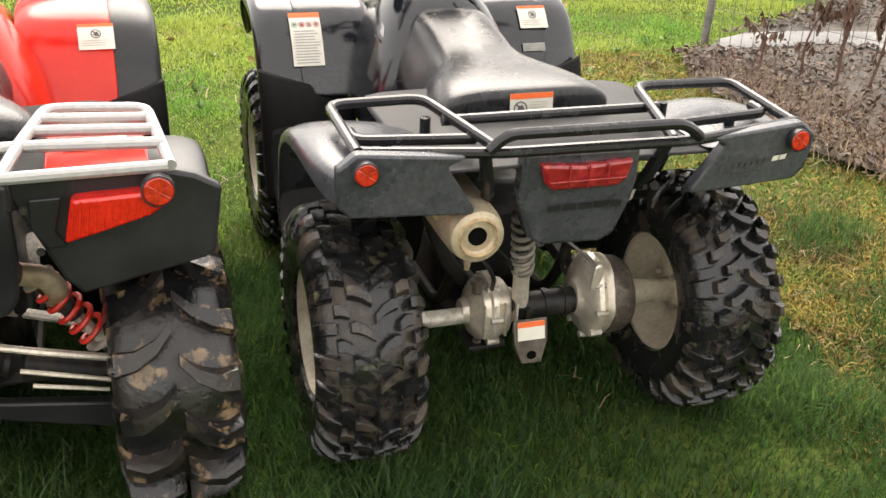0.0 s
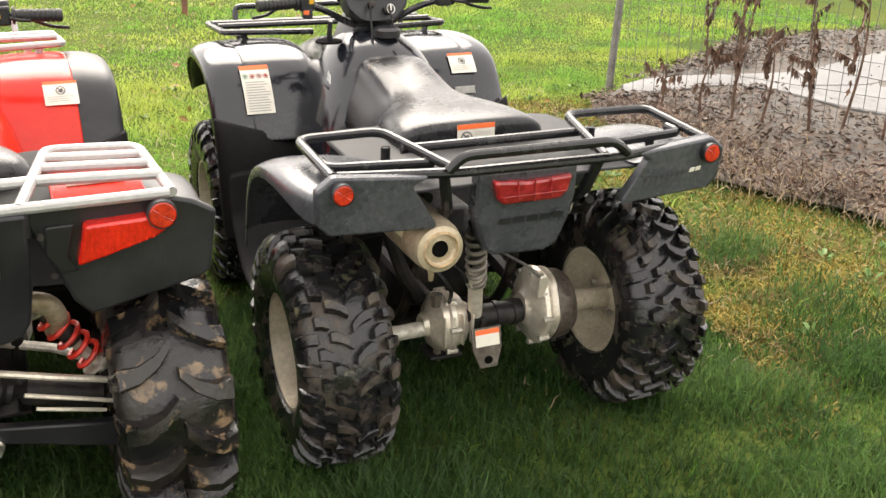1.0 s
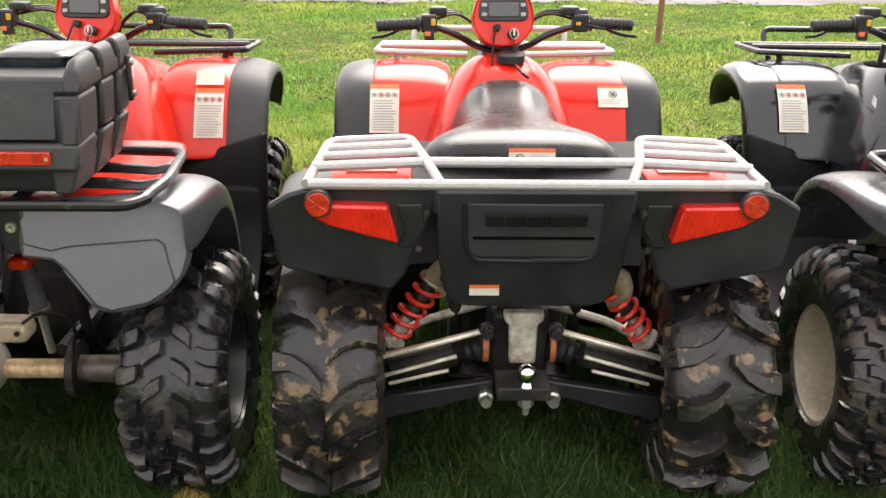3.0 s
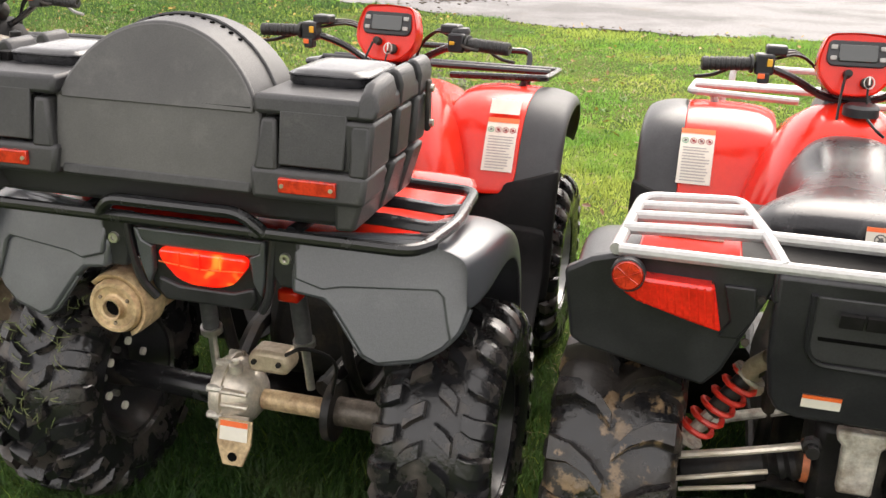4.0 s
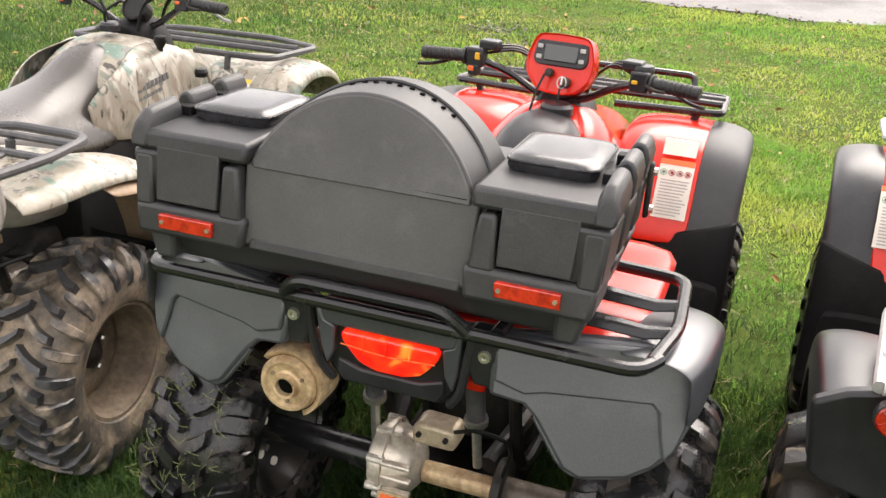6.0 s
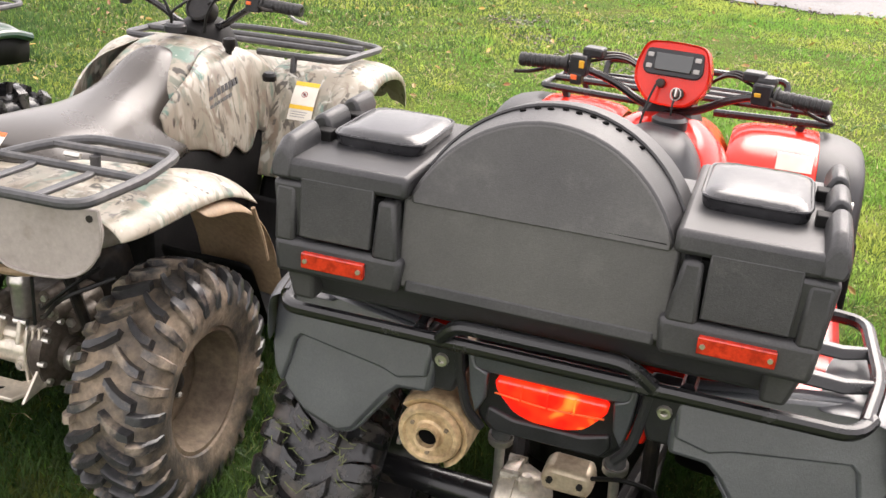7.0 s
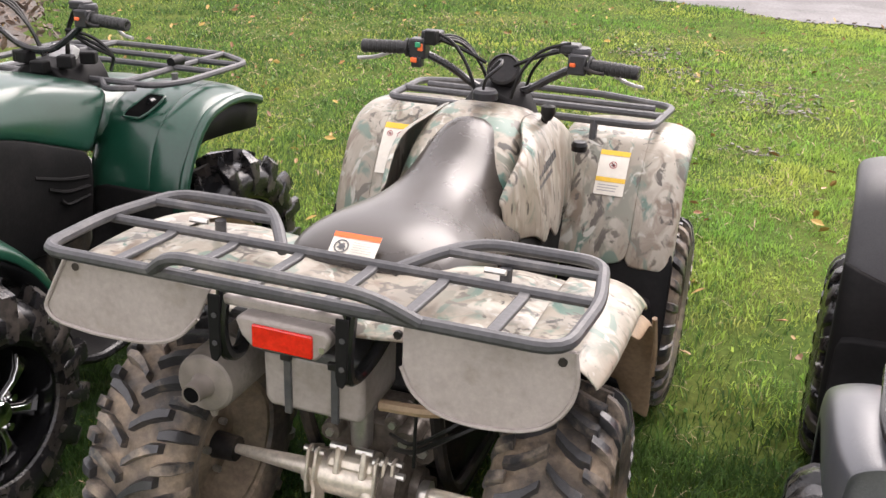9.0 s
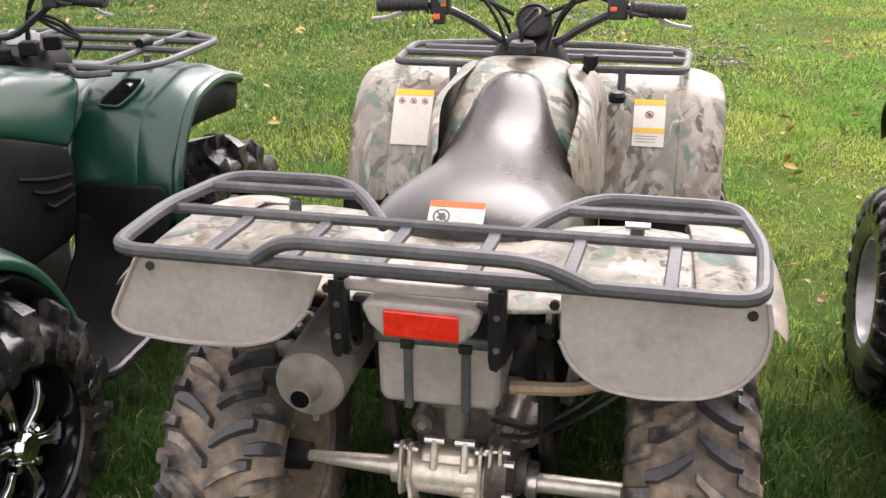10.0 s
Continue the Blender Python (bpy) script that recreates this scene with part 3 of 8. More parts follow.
def handlebar(parent, y, z, half, rise=0.06, sweep=0.07, turn=0.0, mat="black_tube", clip="yellow_switch", lever="black_steel", clutter=True):
    """Bent bar with grips, switch boxes, levers and cables."""
    bar = new("handlebar")
    bar.parent = parent
    bar.matrix_local = pose(0, y, z - rise, 0, 0, turn)
    bar["label"] = "bent steel handlebar with rubber grips"
    pts = [(half, -sweep, rise), (half - 0.15, -sweep * 0.75, rise + 0.005), (0.15, 0.0, rise * 0.4), (0.06, 0.0, -0.03), (-0.06, 0.0, -0.03), (-0.15, 0.0, rise * 0.4), (-half + 0.15, -sweep * 0.75, rise + 0.005), (-half, -sweep, rise)]
    part("bar_tube", tube(pts, 0.011, 0.05), mat, bar)
    for s in (-1, 1):
        a, b = Vector((s * half, -sweep, rise)), Vector((s * (half - 0.13), -sweep * 0.78, rise + 0.004))
        d = (b - a).normalized()
        g = bmesh.new()
        ln = (b - a).length
        prof = [(0.0, 0.015), (0.003, 0.0185)]
        for k in range(8):
            prof += [(0.010 + k * 0.0135, 0.0190), (0.017 + k * 0.0135, 0.0190), (0.018 + k * 0.0135, 0.0172), (0.022 + k * 0.0135, 0.0172)]
        prof += [(ln - 0.004, 0.0180), (ln - 0.003, 0.0250), (ln + 0.004, 0.0250), (ln + 0.005, 0.012)]
        lathe(prof, "z", 14, bm=g)
        bmesh.ops.transform(g, matrix=Matrix.Translation(a) @ d.to_track_quat("Z", "Y").to_matrix().to_4x4(), verts=g.verts)
        part("grip", g, "grip", bar)
        c = b + d * 0.035
        part("switch_box", block(c, (0.05, 0.045, 0.055)), "dark_plastic", bar, bevel=0.006)
        if s < 0:
            part("switch_box", block(c + Vector((0.0, -0.012, -0.035)), (0.03, 0.03, 0.03)), "dark_plastic", bar, bevel=0.004)
            part("switch", block(c + Vector((0.012, -0.024, 0.006)), (0.014, 0.008, 0.02)), clip, bar, bevel=0.002)
            part("switch", block(c + Vector((-0.006, -0.024, -0.03)), (0.018, 0.01, 0.014)), "orange_print", bar, bevel=0.002)
        else:
            part("switch_box", lathe([(-0.016, 0.024), (0.010, 0.030), (0.020, 0.026)], "z", 14, c + Vector((0.0, 0.02, 0.02))), "dark_plastic", bar)
            part("switch", block(c + Vector((-0.01, -0.024, 0.0)), (0.016, 0.008, 0.01)), clip, bar, bevel=0.002)
            part("throttle_lever", tube([c + Vector((0.02, -0.02, -0.005)), c + Vector((0.05, -0.035, -0.012)), c + Vector((0.075, -0.03, -0.014))], 0.005, 0.01), "black_steel", bar)
        part("brake_reservoir", block(c + Vector((-s * 0.03, 0.025, 0.035)), (0.055, 0.05, 0.026)), "dark_plastic", bar, bevel=0.006)
        lv = [c + Vector((0, 0.035, 0.0)), c + Vector((s * 0.05, 0.055, -0.008)), Vector((s * (half - 0.03), 0.018 - sweep, rise - 0.034)), Vector((s * (half + 0.015), 0.000 - sweep, rise - 0.036))]
        part("brake_lever", tube(lv, 0.0065, 0.03, r_end=0.005), lever, bar)
        if clutter:
            for k in range(3):
                q = [c + Vector((-s * 0.02, 0.01, 0.01 + 0.012 * k)), Vector((s * 0.14, 0.03 + 0.02 * k, rise + 0.03)), Vector((s * 0.07, 0.06, 0.03)), Vector((s * 0.04, 0.08 + 0.01 * k, -0.10))]
                part("cable", tube(q, 0.0045, 0.06, sides=6), "cord", bar)
    return bar


def chassis(parent, half=0.16, y0=0.42, y1=1.75, mat="black_steel"):
    """Frame tubes, engine, footwells: what shows dark below the body."""
    for s in (-1, 1):
        part("frame_tube", tube([(s * half, y0 - 0.10, 0.62), (s * half, y0, 0.30), (s * half, y0 + 0.1, 0.16), (s * half, y1 - 0.2, 0.16), (s * half, y1, 0.35), (s * half, y1 + 0.05, 0.6)], 0.016, 0.08), mat, parent)
        part("frame_tube", tube([(s * half, y0 - 0.12, 0.64), (s * half * 0.8, 0.9, 0.62), (s * half * 0.6, 1.25, 0.74)], 0.016, 0.08), mat, parent)
    bm = loft([[(x, y, z) for x, z in ((-hx, z0), (hx, z0), (hx * 1.05, (z0 + z1) / 2), (hx * 0.8, z1), (-hx * 0.8, z1), (-hx * 1.05, (z0 + z1) / 2))] for y, hx, z0, z1 in ((0.55, 0.10, 0.20, 0.42), (0.62, 0.15, 0.16, 0.48), (0.95, 0.17, 0.14, 0.46), (1.02, 0.12, 0.16, 0.60), (1.22, 0.11, 0.18, 0.62), (1.28, 0.07, 0.22, 0.56))])
    part("engine", bm, mat, parent, bevel=0.015)
    part("crankcase_cover", lathe([(0.15, 0.0001), (0.15, 0.09), (0.185, 0.10), (0.20, 0.07), (0.205, 0.0001)], "x", 20, (0.0, 0.82, 0.28)), "cast" if mat == "black_steel" else mat, parent)
    part("skid_plate", block((0, 1.05, 0.13), (0.34, 1.1, 0.01)), mat, parent, bevel=0.003)


def footwell(parent, mat, x0=0.20, x1=0.56, y0=0.58, y1=1.20, z=0.20, top=0.60):
    """Moulded footboard with its front and rear mud shields."""
    for s in (-1, 1):
        rows = []
        for y, zz in ((y0 - 0.08, 0.48), (y0, z + 0.10), (y0 + 0.06, z), (0.5 * (y0 + y1), z), (y1 - 0.14, z + 0.02), (y1 - 0.05, z + 0.14), (y1 - 0.02, 0.5 * (z + top)), (y1, top)):
            rows.append([(s * x, y, zz + d) for x, d in ((x0, 0.02), (x0 + 0.03, 0.0), (0.5 * (x0 + x1), 0.0), (x1 - 0.02, 0.0), (x1, -0.012))])
        part("footwell", skin(rows), mat, parent, sub=1, solid=0.006)


def front_fender(parent, mats, x0, xs, x1, path, drop=0.05, flare=0.0, taper=0.05):
    """Fender over a front wheel: inner panel and outer flare, swept along a curve in y and z. Gives the two inner panels."""
    made = {}
    p = [Vector((0, y, z)) for y, z in path]
    for s in (-1, 1):
        normals = []
        for i in range(len(p)):
            d = (p[min(i + 1, len(p) - 1)] - p[max(i - 1, 0)]).normalized()
            normals.append(Vector((0, -d.z, d.y)))
        inner = [[(s * x, q.y - n.y * dd, q.z - n.z * dd) for x, dd in ((x0, 0.03), (x0 + 0.03, 0.008), (0.5 * (x0 + xs), 0.0), (xs, 0.004))] for q, n in zip(p, normals)]
        made[s] = part("front_fender", skin(inner), mats[0], parent, sub=2, solid=0.006, offset=-1)
        outer = []
        for i, (q, n) in enumerate(zip(p, normals)):
            xe = x1 - taper * max(0, i - 4) ** 2 / 16
            outer.append([(s * x, q.y - n.y * dd, q.z - n.z * dd) for x, dd in ((xs - 0.018, 0.007), (xs + 0.3 * (xe - xs), 0.004), (xe - 0.025, 0.016), (xe + flare * 0.5, 0.5 * drop), (xe + flare, drop))])
        part("fender_flare", skin(outer), mats[1], parent, sub=2, solid=0.007, offset=-1)
    return made


def seat_mesh(stations):
    """Rings of (y, half width, top, bottom, lower half width, power)."""
    return loft([arch_ring(y, h, zt, zb, lh, pw) for y, h, zt, zb, lh, pw in stations])


def shock(parent, top, low, radius, wire, turns, spring, body="steel"):
    top, low = Vector(top), Vector(low)
    d = low - top
    s = new("shock_absorber")
    s.parent = parent
    s["label"] = "coil-over shock absorber"
    bm = tube([top, top + d * 0.55], radius * 0.62, 0.001, sides=12)
    part("damper_body", bm, "black_steel", s)
    part("damper_rod", tube([top + d * 0.5, low], radius * 0.42, 0.001, sides=10), body, s)
    part("spring", coil(top + d * 0.10, top + d * 0.82, radius, wire, turns), spring, s)
    for f in (0.08, 0.84):
        part("spring_seat", tube([top + d * f, top + d * (f + 0.03)], radius * 1.15, 0.001, sides=14), body, s)
    for q in (top, low):
        part("bush", lathe([(-0.02, 0.016), (0.02, 0.016)], "y", 10, q), "black_steel", s)
    return s


def hitch_tab(parent, x, y, z, mat="black_steel"):
    """Drawbar tongue with a small printed sticker."""
    bm = plate([(x - 0.045, z + 0.06), (x + 0.045, z + 0.06), (x + 0.045, z), (x + 0.026, z - 0.055), (x - 0.026, z - 0.055), (x - 0.045, z)], y, 0.008)
    bmesh.ops.rotate(bm, verts=bm.verts, cent=(x, y, z + 0.06), matrix=Matrix.Rotation(radians(-14), 3, "X"))
    t = part("hitch_plate", bm, mat, parent, bevel=0.003)
    m = Matrix.Rotation(radians(-14), 3, "X")
    top = Vector((x, y, z + 0.06))
    pl = bmesh.new()
    q = [top + m @ (Vector((a, -0.003, b)) - Vector((0, 0, 0))) for a, b in ((-0.036, -0.004), (0.036, -0.004), (0.036, -0.052), (-0.036, -0.052))]
    pl.faces.new([pl.verts.new(v) for v in q])
    st = part("sticker", pl, "white_label", t, "white sticker with an orange header", solid=0.001, smooth=0)
    hd = bmesh.new()
    q = [top + m @ Vector((a, -0.0045, b)) for a, b in ((-0.036, -0.004), (0.036, -0.004), (0.036, -0.018), (-0.036, -0.018))]
    hd.faces.new([hd.verts.new(v) for v in q])
    part("header", hd, "orange_print", t, smooth=0)
    part("hitch_hole", lathe([(-0.002, 0.012), (0.001, 0.012)], "y", 12, top + m @ Vector((0, -0.002, -0.092))), "pit", t)
    return t


def round_lamp(parent, c, r, mat, name="reflector", label="round red reflector"):
    o = part(name, lathe([(0.014, r), (-0.002, r), (-0.005, r * 0.88), (-0.006, 0.0001)], "y", 22, c), mat, parent, label)
    part("bezel", lathe([(0.016, r * 1.09), (-0.003, r * 1.09), (-0.004, r * 1.0), (0.012, r)], "y", 22, c, closed=True), "dark_plastic", o)
    for a in (0.4, 1.45, 2.5):
        d = Vector((math.cos(a), 0, math.sin(a))) * r * 0.86
        part("lens_facet", tube([Vector(c) + d + Vector((0, -0.0045, 0)), Vector(c) - d + Vector((0, -0.0045, 0))], 0.0016, 0.001, sides=5), mat, o)
    return o


def rear_fender(parent, mat, rows, ring):
    """Rear fender skin, one for each side; rows of (y, lower edge, widening, fall); ring gives (x, z) across the top."""
    out = []
    for s in (-1, 1):
        curves = []
        for y, low, grow, fall in rows:
            c = [(s * x * (1 + grow * (x > 0.4)), y, z - fall) for x, z in ring]
            x_last = ring[-1][0] * (1 + grow)
            z_last = ring[-1][1] - fall
            c += [(s * (x_last + 0.010), y, z_last - 0.012), (s * (x_last + 0.012), y, 0.5 * (z_last - 0.012 + low)), (s * (x_last + 0.012), y, low)]
            curves.append(c)
        out.append(part("rear_fender", skin(curves), mat, parent, sub=2, solid=0.006, offset=-1))
    return out


def bolt_circle(parent, c, radius, count, size, half, mat="cast", name="flange_bolt"):
    """Bolts round a flange that faces along x."""
    first = None
    for k in range(count):
        a = 2 * math.pi * k / count + 0.3
        if first is None:
            o = first = part(name, lathe([(-half, size), (half, size)], "x", 8), mat, parent)
        else:
            o = new(name, first.data)
            o.parent = parent
        o.matrix_local = Matrix.Translation((c[0], c[1] + radius * math.cos(a), c[2] + radius * math.sin(a)))


def both(name, outline, y, depth, mat, parent, bevel=0.006, lean=0.0, z0=0.0, label=""):
    a = part(name, plate(outline, y, depth, None, lean, z0), mat, parent, label, bevel=bevel)
    b = part(name, plate(mirrored(outline), y, depth, None, lean, z0), mat, parent, label, bevel=bevel)
    return a, b


def dash_pod(parent, c, mat, half=0.100, high=0.170, deep=0.085, tilt=-16, turn=0.0, keyed=True):
    """Instrument pod: faceted housing wide at the brow and narrow at the chin, dark display with buttons, key switch."""
    pod = new("instrument_pod")
    pod.parent = parent
    pod.matrix_local = Matrix.Translation(c) @ pose(0, 0, 0, tilt, 0, turn)
    pod["label"] = "instrument pod with a dark display"
    outline = [(-0.80, 0.47), (0.0, 0.50), (0.80, 0.47), (1.0, 0.10), (0.97, -0.18), (0.55, -0.47), (0.0, -0.50), (-0.55, -0.47), (-0.97, -0.18), (-1.0, 0.10)]
    ring = fillet([(half * x, 0, high * z) for x, z in outline], 0.022, True, 3)
    rings = []
    for y, k in ((0.006, 0.93), (0.0, 0.985), (0.010, 1.0), (deep * 0.6, 1.0), (deep, 0.78)):
        rings.append([(q.x * k, y, q.z * k) for q in ring])
    part("housing", loft(rings), mat, pod, smooth=40)
    bez = fillet([(x * half, 0, z * high) for x, z in ((-0.74, 0.36), (0.74, 0.36), (0.80, 0.05), (0.68, -0.04), (-0.68, -0.04), (-0.80, 0.05))], 0.010, True, 2)
    part("bezel", plate([(q.x, q.z) for q in bez], -0.002, 0.012), "dark_plastic", pod, bevel=0.003)
    part("display", block((0, -0.0035, high * 0.165), (half * 0.98, 0.006, high * 0.27)), "screen", pod, "grey liquid crystal display", bevel=0.003)
    for s in (-1, 1):
        for k in (0.08, 0.25):
            part("button", block((s * half * 0.62, -0.005, high * k), (0.016, 0.006, 0.012)), "grey_print", pod, bevel=0.002)
    if keyed:
        part("key_switch", lathe([(0.0, 0.015), (-0.012, 0.015), (-0.014, 0.011)], "y", 14, (half * 0.28, 0.002, -high * 0.28)), "black_steel", pod)
        part("key", block((half * 0.28, -0.026, -high * 0.28), (0.005, 0.028, 0.02)), "steel", pod, bevel=0.001)
        part("key_ring", tube([(half * 0.28 + 0.013 * math.cos(a), -0.036, -high * 0.30 + 0.016 * math.sin(a)) for a in (2 * math.pi * k / 12 for k in range(12))], 0.0016, 0.001, True, 5), "steel", pod)
        part("choke_knob", lathe([(0.0, 0.012), (-0.02, 0.011), (-0.022, 0.007)], "y", 12, (-half * 0.22, 0.002, -high * 0.16)), "black_steel", pod)
        part("vent_tube", tube([(-half * 0.30, -0.022, -high * 0.20), (-half * 0.40, -0.040, -high * 0.50), (-half * 0.46, -0.050, -high * 0.98)], 0.0035, 0.03, sides=6), "cord", pod)
        part("key_cord", tube([(half * 0.28, -0.03, -high * 0.30), (half * 0.25, -0.04, -high * 0.5), (half * 0.29, -0.034, -high * 0.68)], 0.003, 0.02, sides=6), "cord", pod)
    return pod


FENDER_PATH = ((1.17, 0.57), (1.215, 0.66), (1.27, 0.76), (1.345, 0.825), (1.46, 0.85), (1.62, 0.85), (1.80, 0.80), (1.93, 0.70), (1.97, 0.60))


def utility_front(b, body, trim, rack, lab=True, dash=None, turn=0.0, pod=True, fend_x=0.56):
    """Body ahead of the seat, shared by the three related quads."""
    path = FENDER_PATH
    front_fender(b, (body, trim), 0.16, fend_x - 0.115, fend_x, path, 0.06, 0.012)
    tank = loft([arch_ring(*q) for q in ((0.93, 0.19, 0.78, 0.46, 0.235, 2.6), (0.97, 0.222, 0.84, 0.46, 0.262, 2.5), (1.05, 0.240, 0.917, 0.46, 0.275, 2.4), (1.14, 0.245, 0.940, 0.46, 0.28, 2.4), (1.24, 0.240, 0.940, 0.48, 0.275, 2.4), (1.34, 0.225, 0.905, 0.50, 0.25, 2.3), (1.50, 0.20, 0.858, 0.55, 0.21, 2.6), (1.75, 0.17, 0.82, 0.60, 0.18, 2.6), (1.92, 0.13, 0.72, 0.60, 0.13, 2.6))])
    part("tank_cover", tank, body, b, "moulded tank and centre cover", sub=1)
    part("fuel_cap", lathe([(0.0, 0.046), (0.022, 0.046), (0.030, 0.036), (0.032, 0.0001)], "z", 18, (0.02, 1.10, 0.922)), "dark_plastic", b, "round black fuel cap")
    part("cap_strap", tube([(0.03, 1.03, 0.925), (0.05, 0.99, 0.905), (0.07, 1.0, 0.89)], 0.004, 0.02, sides=6), "cord", b)
    neck = loft([arch_ring(1.19, 0.060, 0.98, 0.88, 0.085, 3.0, 14), arch_ring(1.26, 0.075, 1.00, 0.86, 0.10, 3.0, 14), arch_ring(1.36, 0.07, 0.98, 0.84, 0.10, 3.0, 14)])
    part("steering_cover", neck, "dark_plastic", b, bevel=0.008)
    handlebar(b, 1.20, 1.03, 0.405, turn=turn)
    if pod:
        dash_pod(b, (0.0, 1.165, 1.045), dash or body, turn=turn)
    bars(b, [
        [(-0.10, 1.56, 0.865), (-0.43, 1.56, 0.875), (-0.42, 1.93, 0.845), (-0.16, 2.02, 0.83), (0.16, 2.02, 0.83), (0.42, 1.93, 0.845), (0.43, 1.56, 0.875), (0.10, 1.56, 0.865)],
        [(-0.42, 1.70, 0.873), (0.42, 1.70, 0.873)], [(-0.42, 1.82, 0.862), (0.42, 1.82, 0.862)],
        [(-0.30, 1.95, 0.845), (-0.30, 1.97, 0.90), (0.30, 1.97, 0.90), (0.30, 1.95, 0.845)],
        [(-0.36, 1.57, 0.872), (-0.34, 1.57, 0.82)], [(0.36, 1.57, 0.872), (0.34, 1.57, 0.82)], [(-0.34, 1.78, 0.865), (-0.32, 1.78, 0.79)], [(0.34, 1.78, 0.865), (0.32, 1.78, 0.79)],
    ], 0.0115, rack, "front_rack_bar")
    warning_label(b, (-0.435, 1.285, 0.785), (1, 0, 0), (0.12, -0.34, -1), 0.098, 0.175, None, "tall", path)
    if lab == "both":
        warning_label(b, (0.30, 1.285, 0.77), (1, 0, 0), (0.10, -0.34, -1), 0.098, 0.175, None, "tall", path)
    else:
        warning_label(b, (0.335, 1.285, 0.785), (1, 0, 0), (0, -0.34, -1), 0.10, 0.082, None, "small", path)
    # mud shields under the front fenders
    for s in (-1, 1):
        rows = [[(s * x, y + dy, z - fall * (fend_x - x)) for x, dy in ((0.24, 0.03), (0.36, 0.0), (0.48, 0.0), (fend_x + 0.005, 0.012), (fend_x + 0.012, 0.05))] for y, z, fall in ((1.192, 0.66, 0.34), (1.160, 0.58, 0.20), (1.145, 0.48, 0.05), (1.13, 0.36, 0.0), (1.10, 0.25, 0.0))]
        part("mud_shield", skin(rows), "matte_black", b, sub=1, solid=0.006)
    footwell(b, "matte_black", 0.20, 0.53, 0.58, 1.14, 0.19, 0.50)


def red_quad():
    b = thing("quad_bike", pose(0, 0, 0, 0, 0, 0.0), "red quad bike with dark plastic rear, silver racks and muddy tyres", "quad bike", "row of parked quad bikes")
    for s in (-1, 1):
        wheel(b, s * 0.470, 0.30, 0.265, "rear", 0.320, 0.262, 0.15, "mud_rubber", "rim_black", "paddle", lugs=15, spin=17 * s)
        wheel(b, s * 0.45, 1.55, 0.25, "front", 0.305, 0.20, 0.15, "mud_rubber", "rim_black", "paddle", lugs=15, spin=31 * s)
    chassis(b)
    utility_front(b, "red", "dark_plastic", "silver", turn=4, fend_x=0.55)
    part("seat", seat_mesh([(0.355, 0.21, 0.832, 0.75, 0.20, 3.6), (0.37, 0.255, 0.850, 0.73, 0.245, 4.0), (0.44, 0.270, 0.866, 0.71, 0.26, 4.0), (0.55, 0.245, 0.860, 0.70, 0.23, 3.2), (0.68, 0.175, 0.846, 0.68, 0.185, 3.0), (0.80, 0.152, 0.848, 0.64, 0.18, 3.0), (0.92, 0.155, 0.876, 0.66, 0.185, 3.0), (1.00, 0.150, 0.888, 0.70, 0.18, 2.9), (1.045, 0.125, 0.878, 0.76, 0.15, 2.8)]), "seat", b, "wet black vinyl seat", sub=1)
    warning_label(b, (-0.035, 0.352, 0.842), (1, 0, 0), (0, -0.20, -1), 0.115, 0.042, None, "wide")
    deck = skin([[(x, y, z + 0.01 * (y > 0.3)) for x, z in ((-0.42, 0.785), (-0.30, 0.785), (0, 0.765), (0.30, 0.785), (0.42, 0.785))] for y in (0.04, 0.16, 0.30, 0.50, 0.62)])
    part("rear_deck", deck, "matte_black", b, "dark deck under the rack", sub=1, solid=0.008)
    for s in (-1, 1):
        part("deck_inlay", block((s * 0.365, 0.20, 0.815), (0.19, 0.24, 0.012)), "red", b, "red panel inside the rack", bevel=0.005)
        part("deck_label", block((s * 0.365, 0.24, 0.824), (0.12, 0.06, 0.003)), "white_label", b, smooth=0)
    rear_fender(b, "dark_plastic", ((0.045, 0.67, 0.0, 0.0), (0.12, 0.66, 0.0, 0.0), (0.22, 0.69, 0.01, 0.0), (0.32, 0.70, 0.01, 0.012), (0.42, 0.67, 0.01, 0.045), (0.51, 0.58, 0.0, 0.12), (0.58, 0.46, -0.01, 0.23), (0.62, 0.36, -0.02, 0.34)), ((0.36, 0.795), (0.44, 0.812), (0.52, 0.815), (0.56, 0.800)))
    both("rear_panel", [(0.20, 0.842), (0.47, 0.845), (0.535, 0.825), (0.583, 0.795), (0.566, 0.655), (0.545, 0.64), (0.315, 0.588), (0.285, 0.625), (0.262, 0.685)], 0.025, 0.03, "dark_plastic", b, 0.008, 0.12, 0.84, "angular dark plastic corner panel")
    both("panel_insert", [(0.245, 0.805), (0.300, 0.805), (0.283, 0.735), (0.300, 0.70), (0.266, 0.70), (0.240, 0.745)], 0.018, 0.02, "dark_plastic", b, 0.004, 0.12, 0.84)
    lens = [(0.492, 0.792), (0.470, 0.812), (0.316, 0.808), (0.296, 0.722), (0.36, 0.738), (0.45, 0.765)]
    for s in (1, -1):
        o = lens if s > 0 else mirrored(lens)
        t = part("tail_light", plate(o, -0.008, 0.045, None, 0.10, 0.81), "lens_red", b, "wedge-shaped red tail light", bevel=0.006)
        for k in range(11):
            f = (k + 0.5) / 11
            x, top, low = 0.312 + 0.150 * f, 0.806 - 0.002 * f, 0.728 + 0.040 * f
            part("lens_flute", tube([(s * x, -0.0068 + 0.1 * (0.81 - top), top), (s * (x - 0.010), -0.0068 + 0.1 * (0.81 - low), low)], 0.0028, 0.001, sides=5), "lens_red", t)
        round_lamp(b, (s * 0.465, -0.012, 0.815), 0.028, "lens_orange")
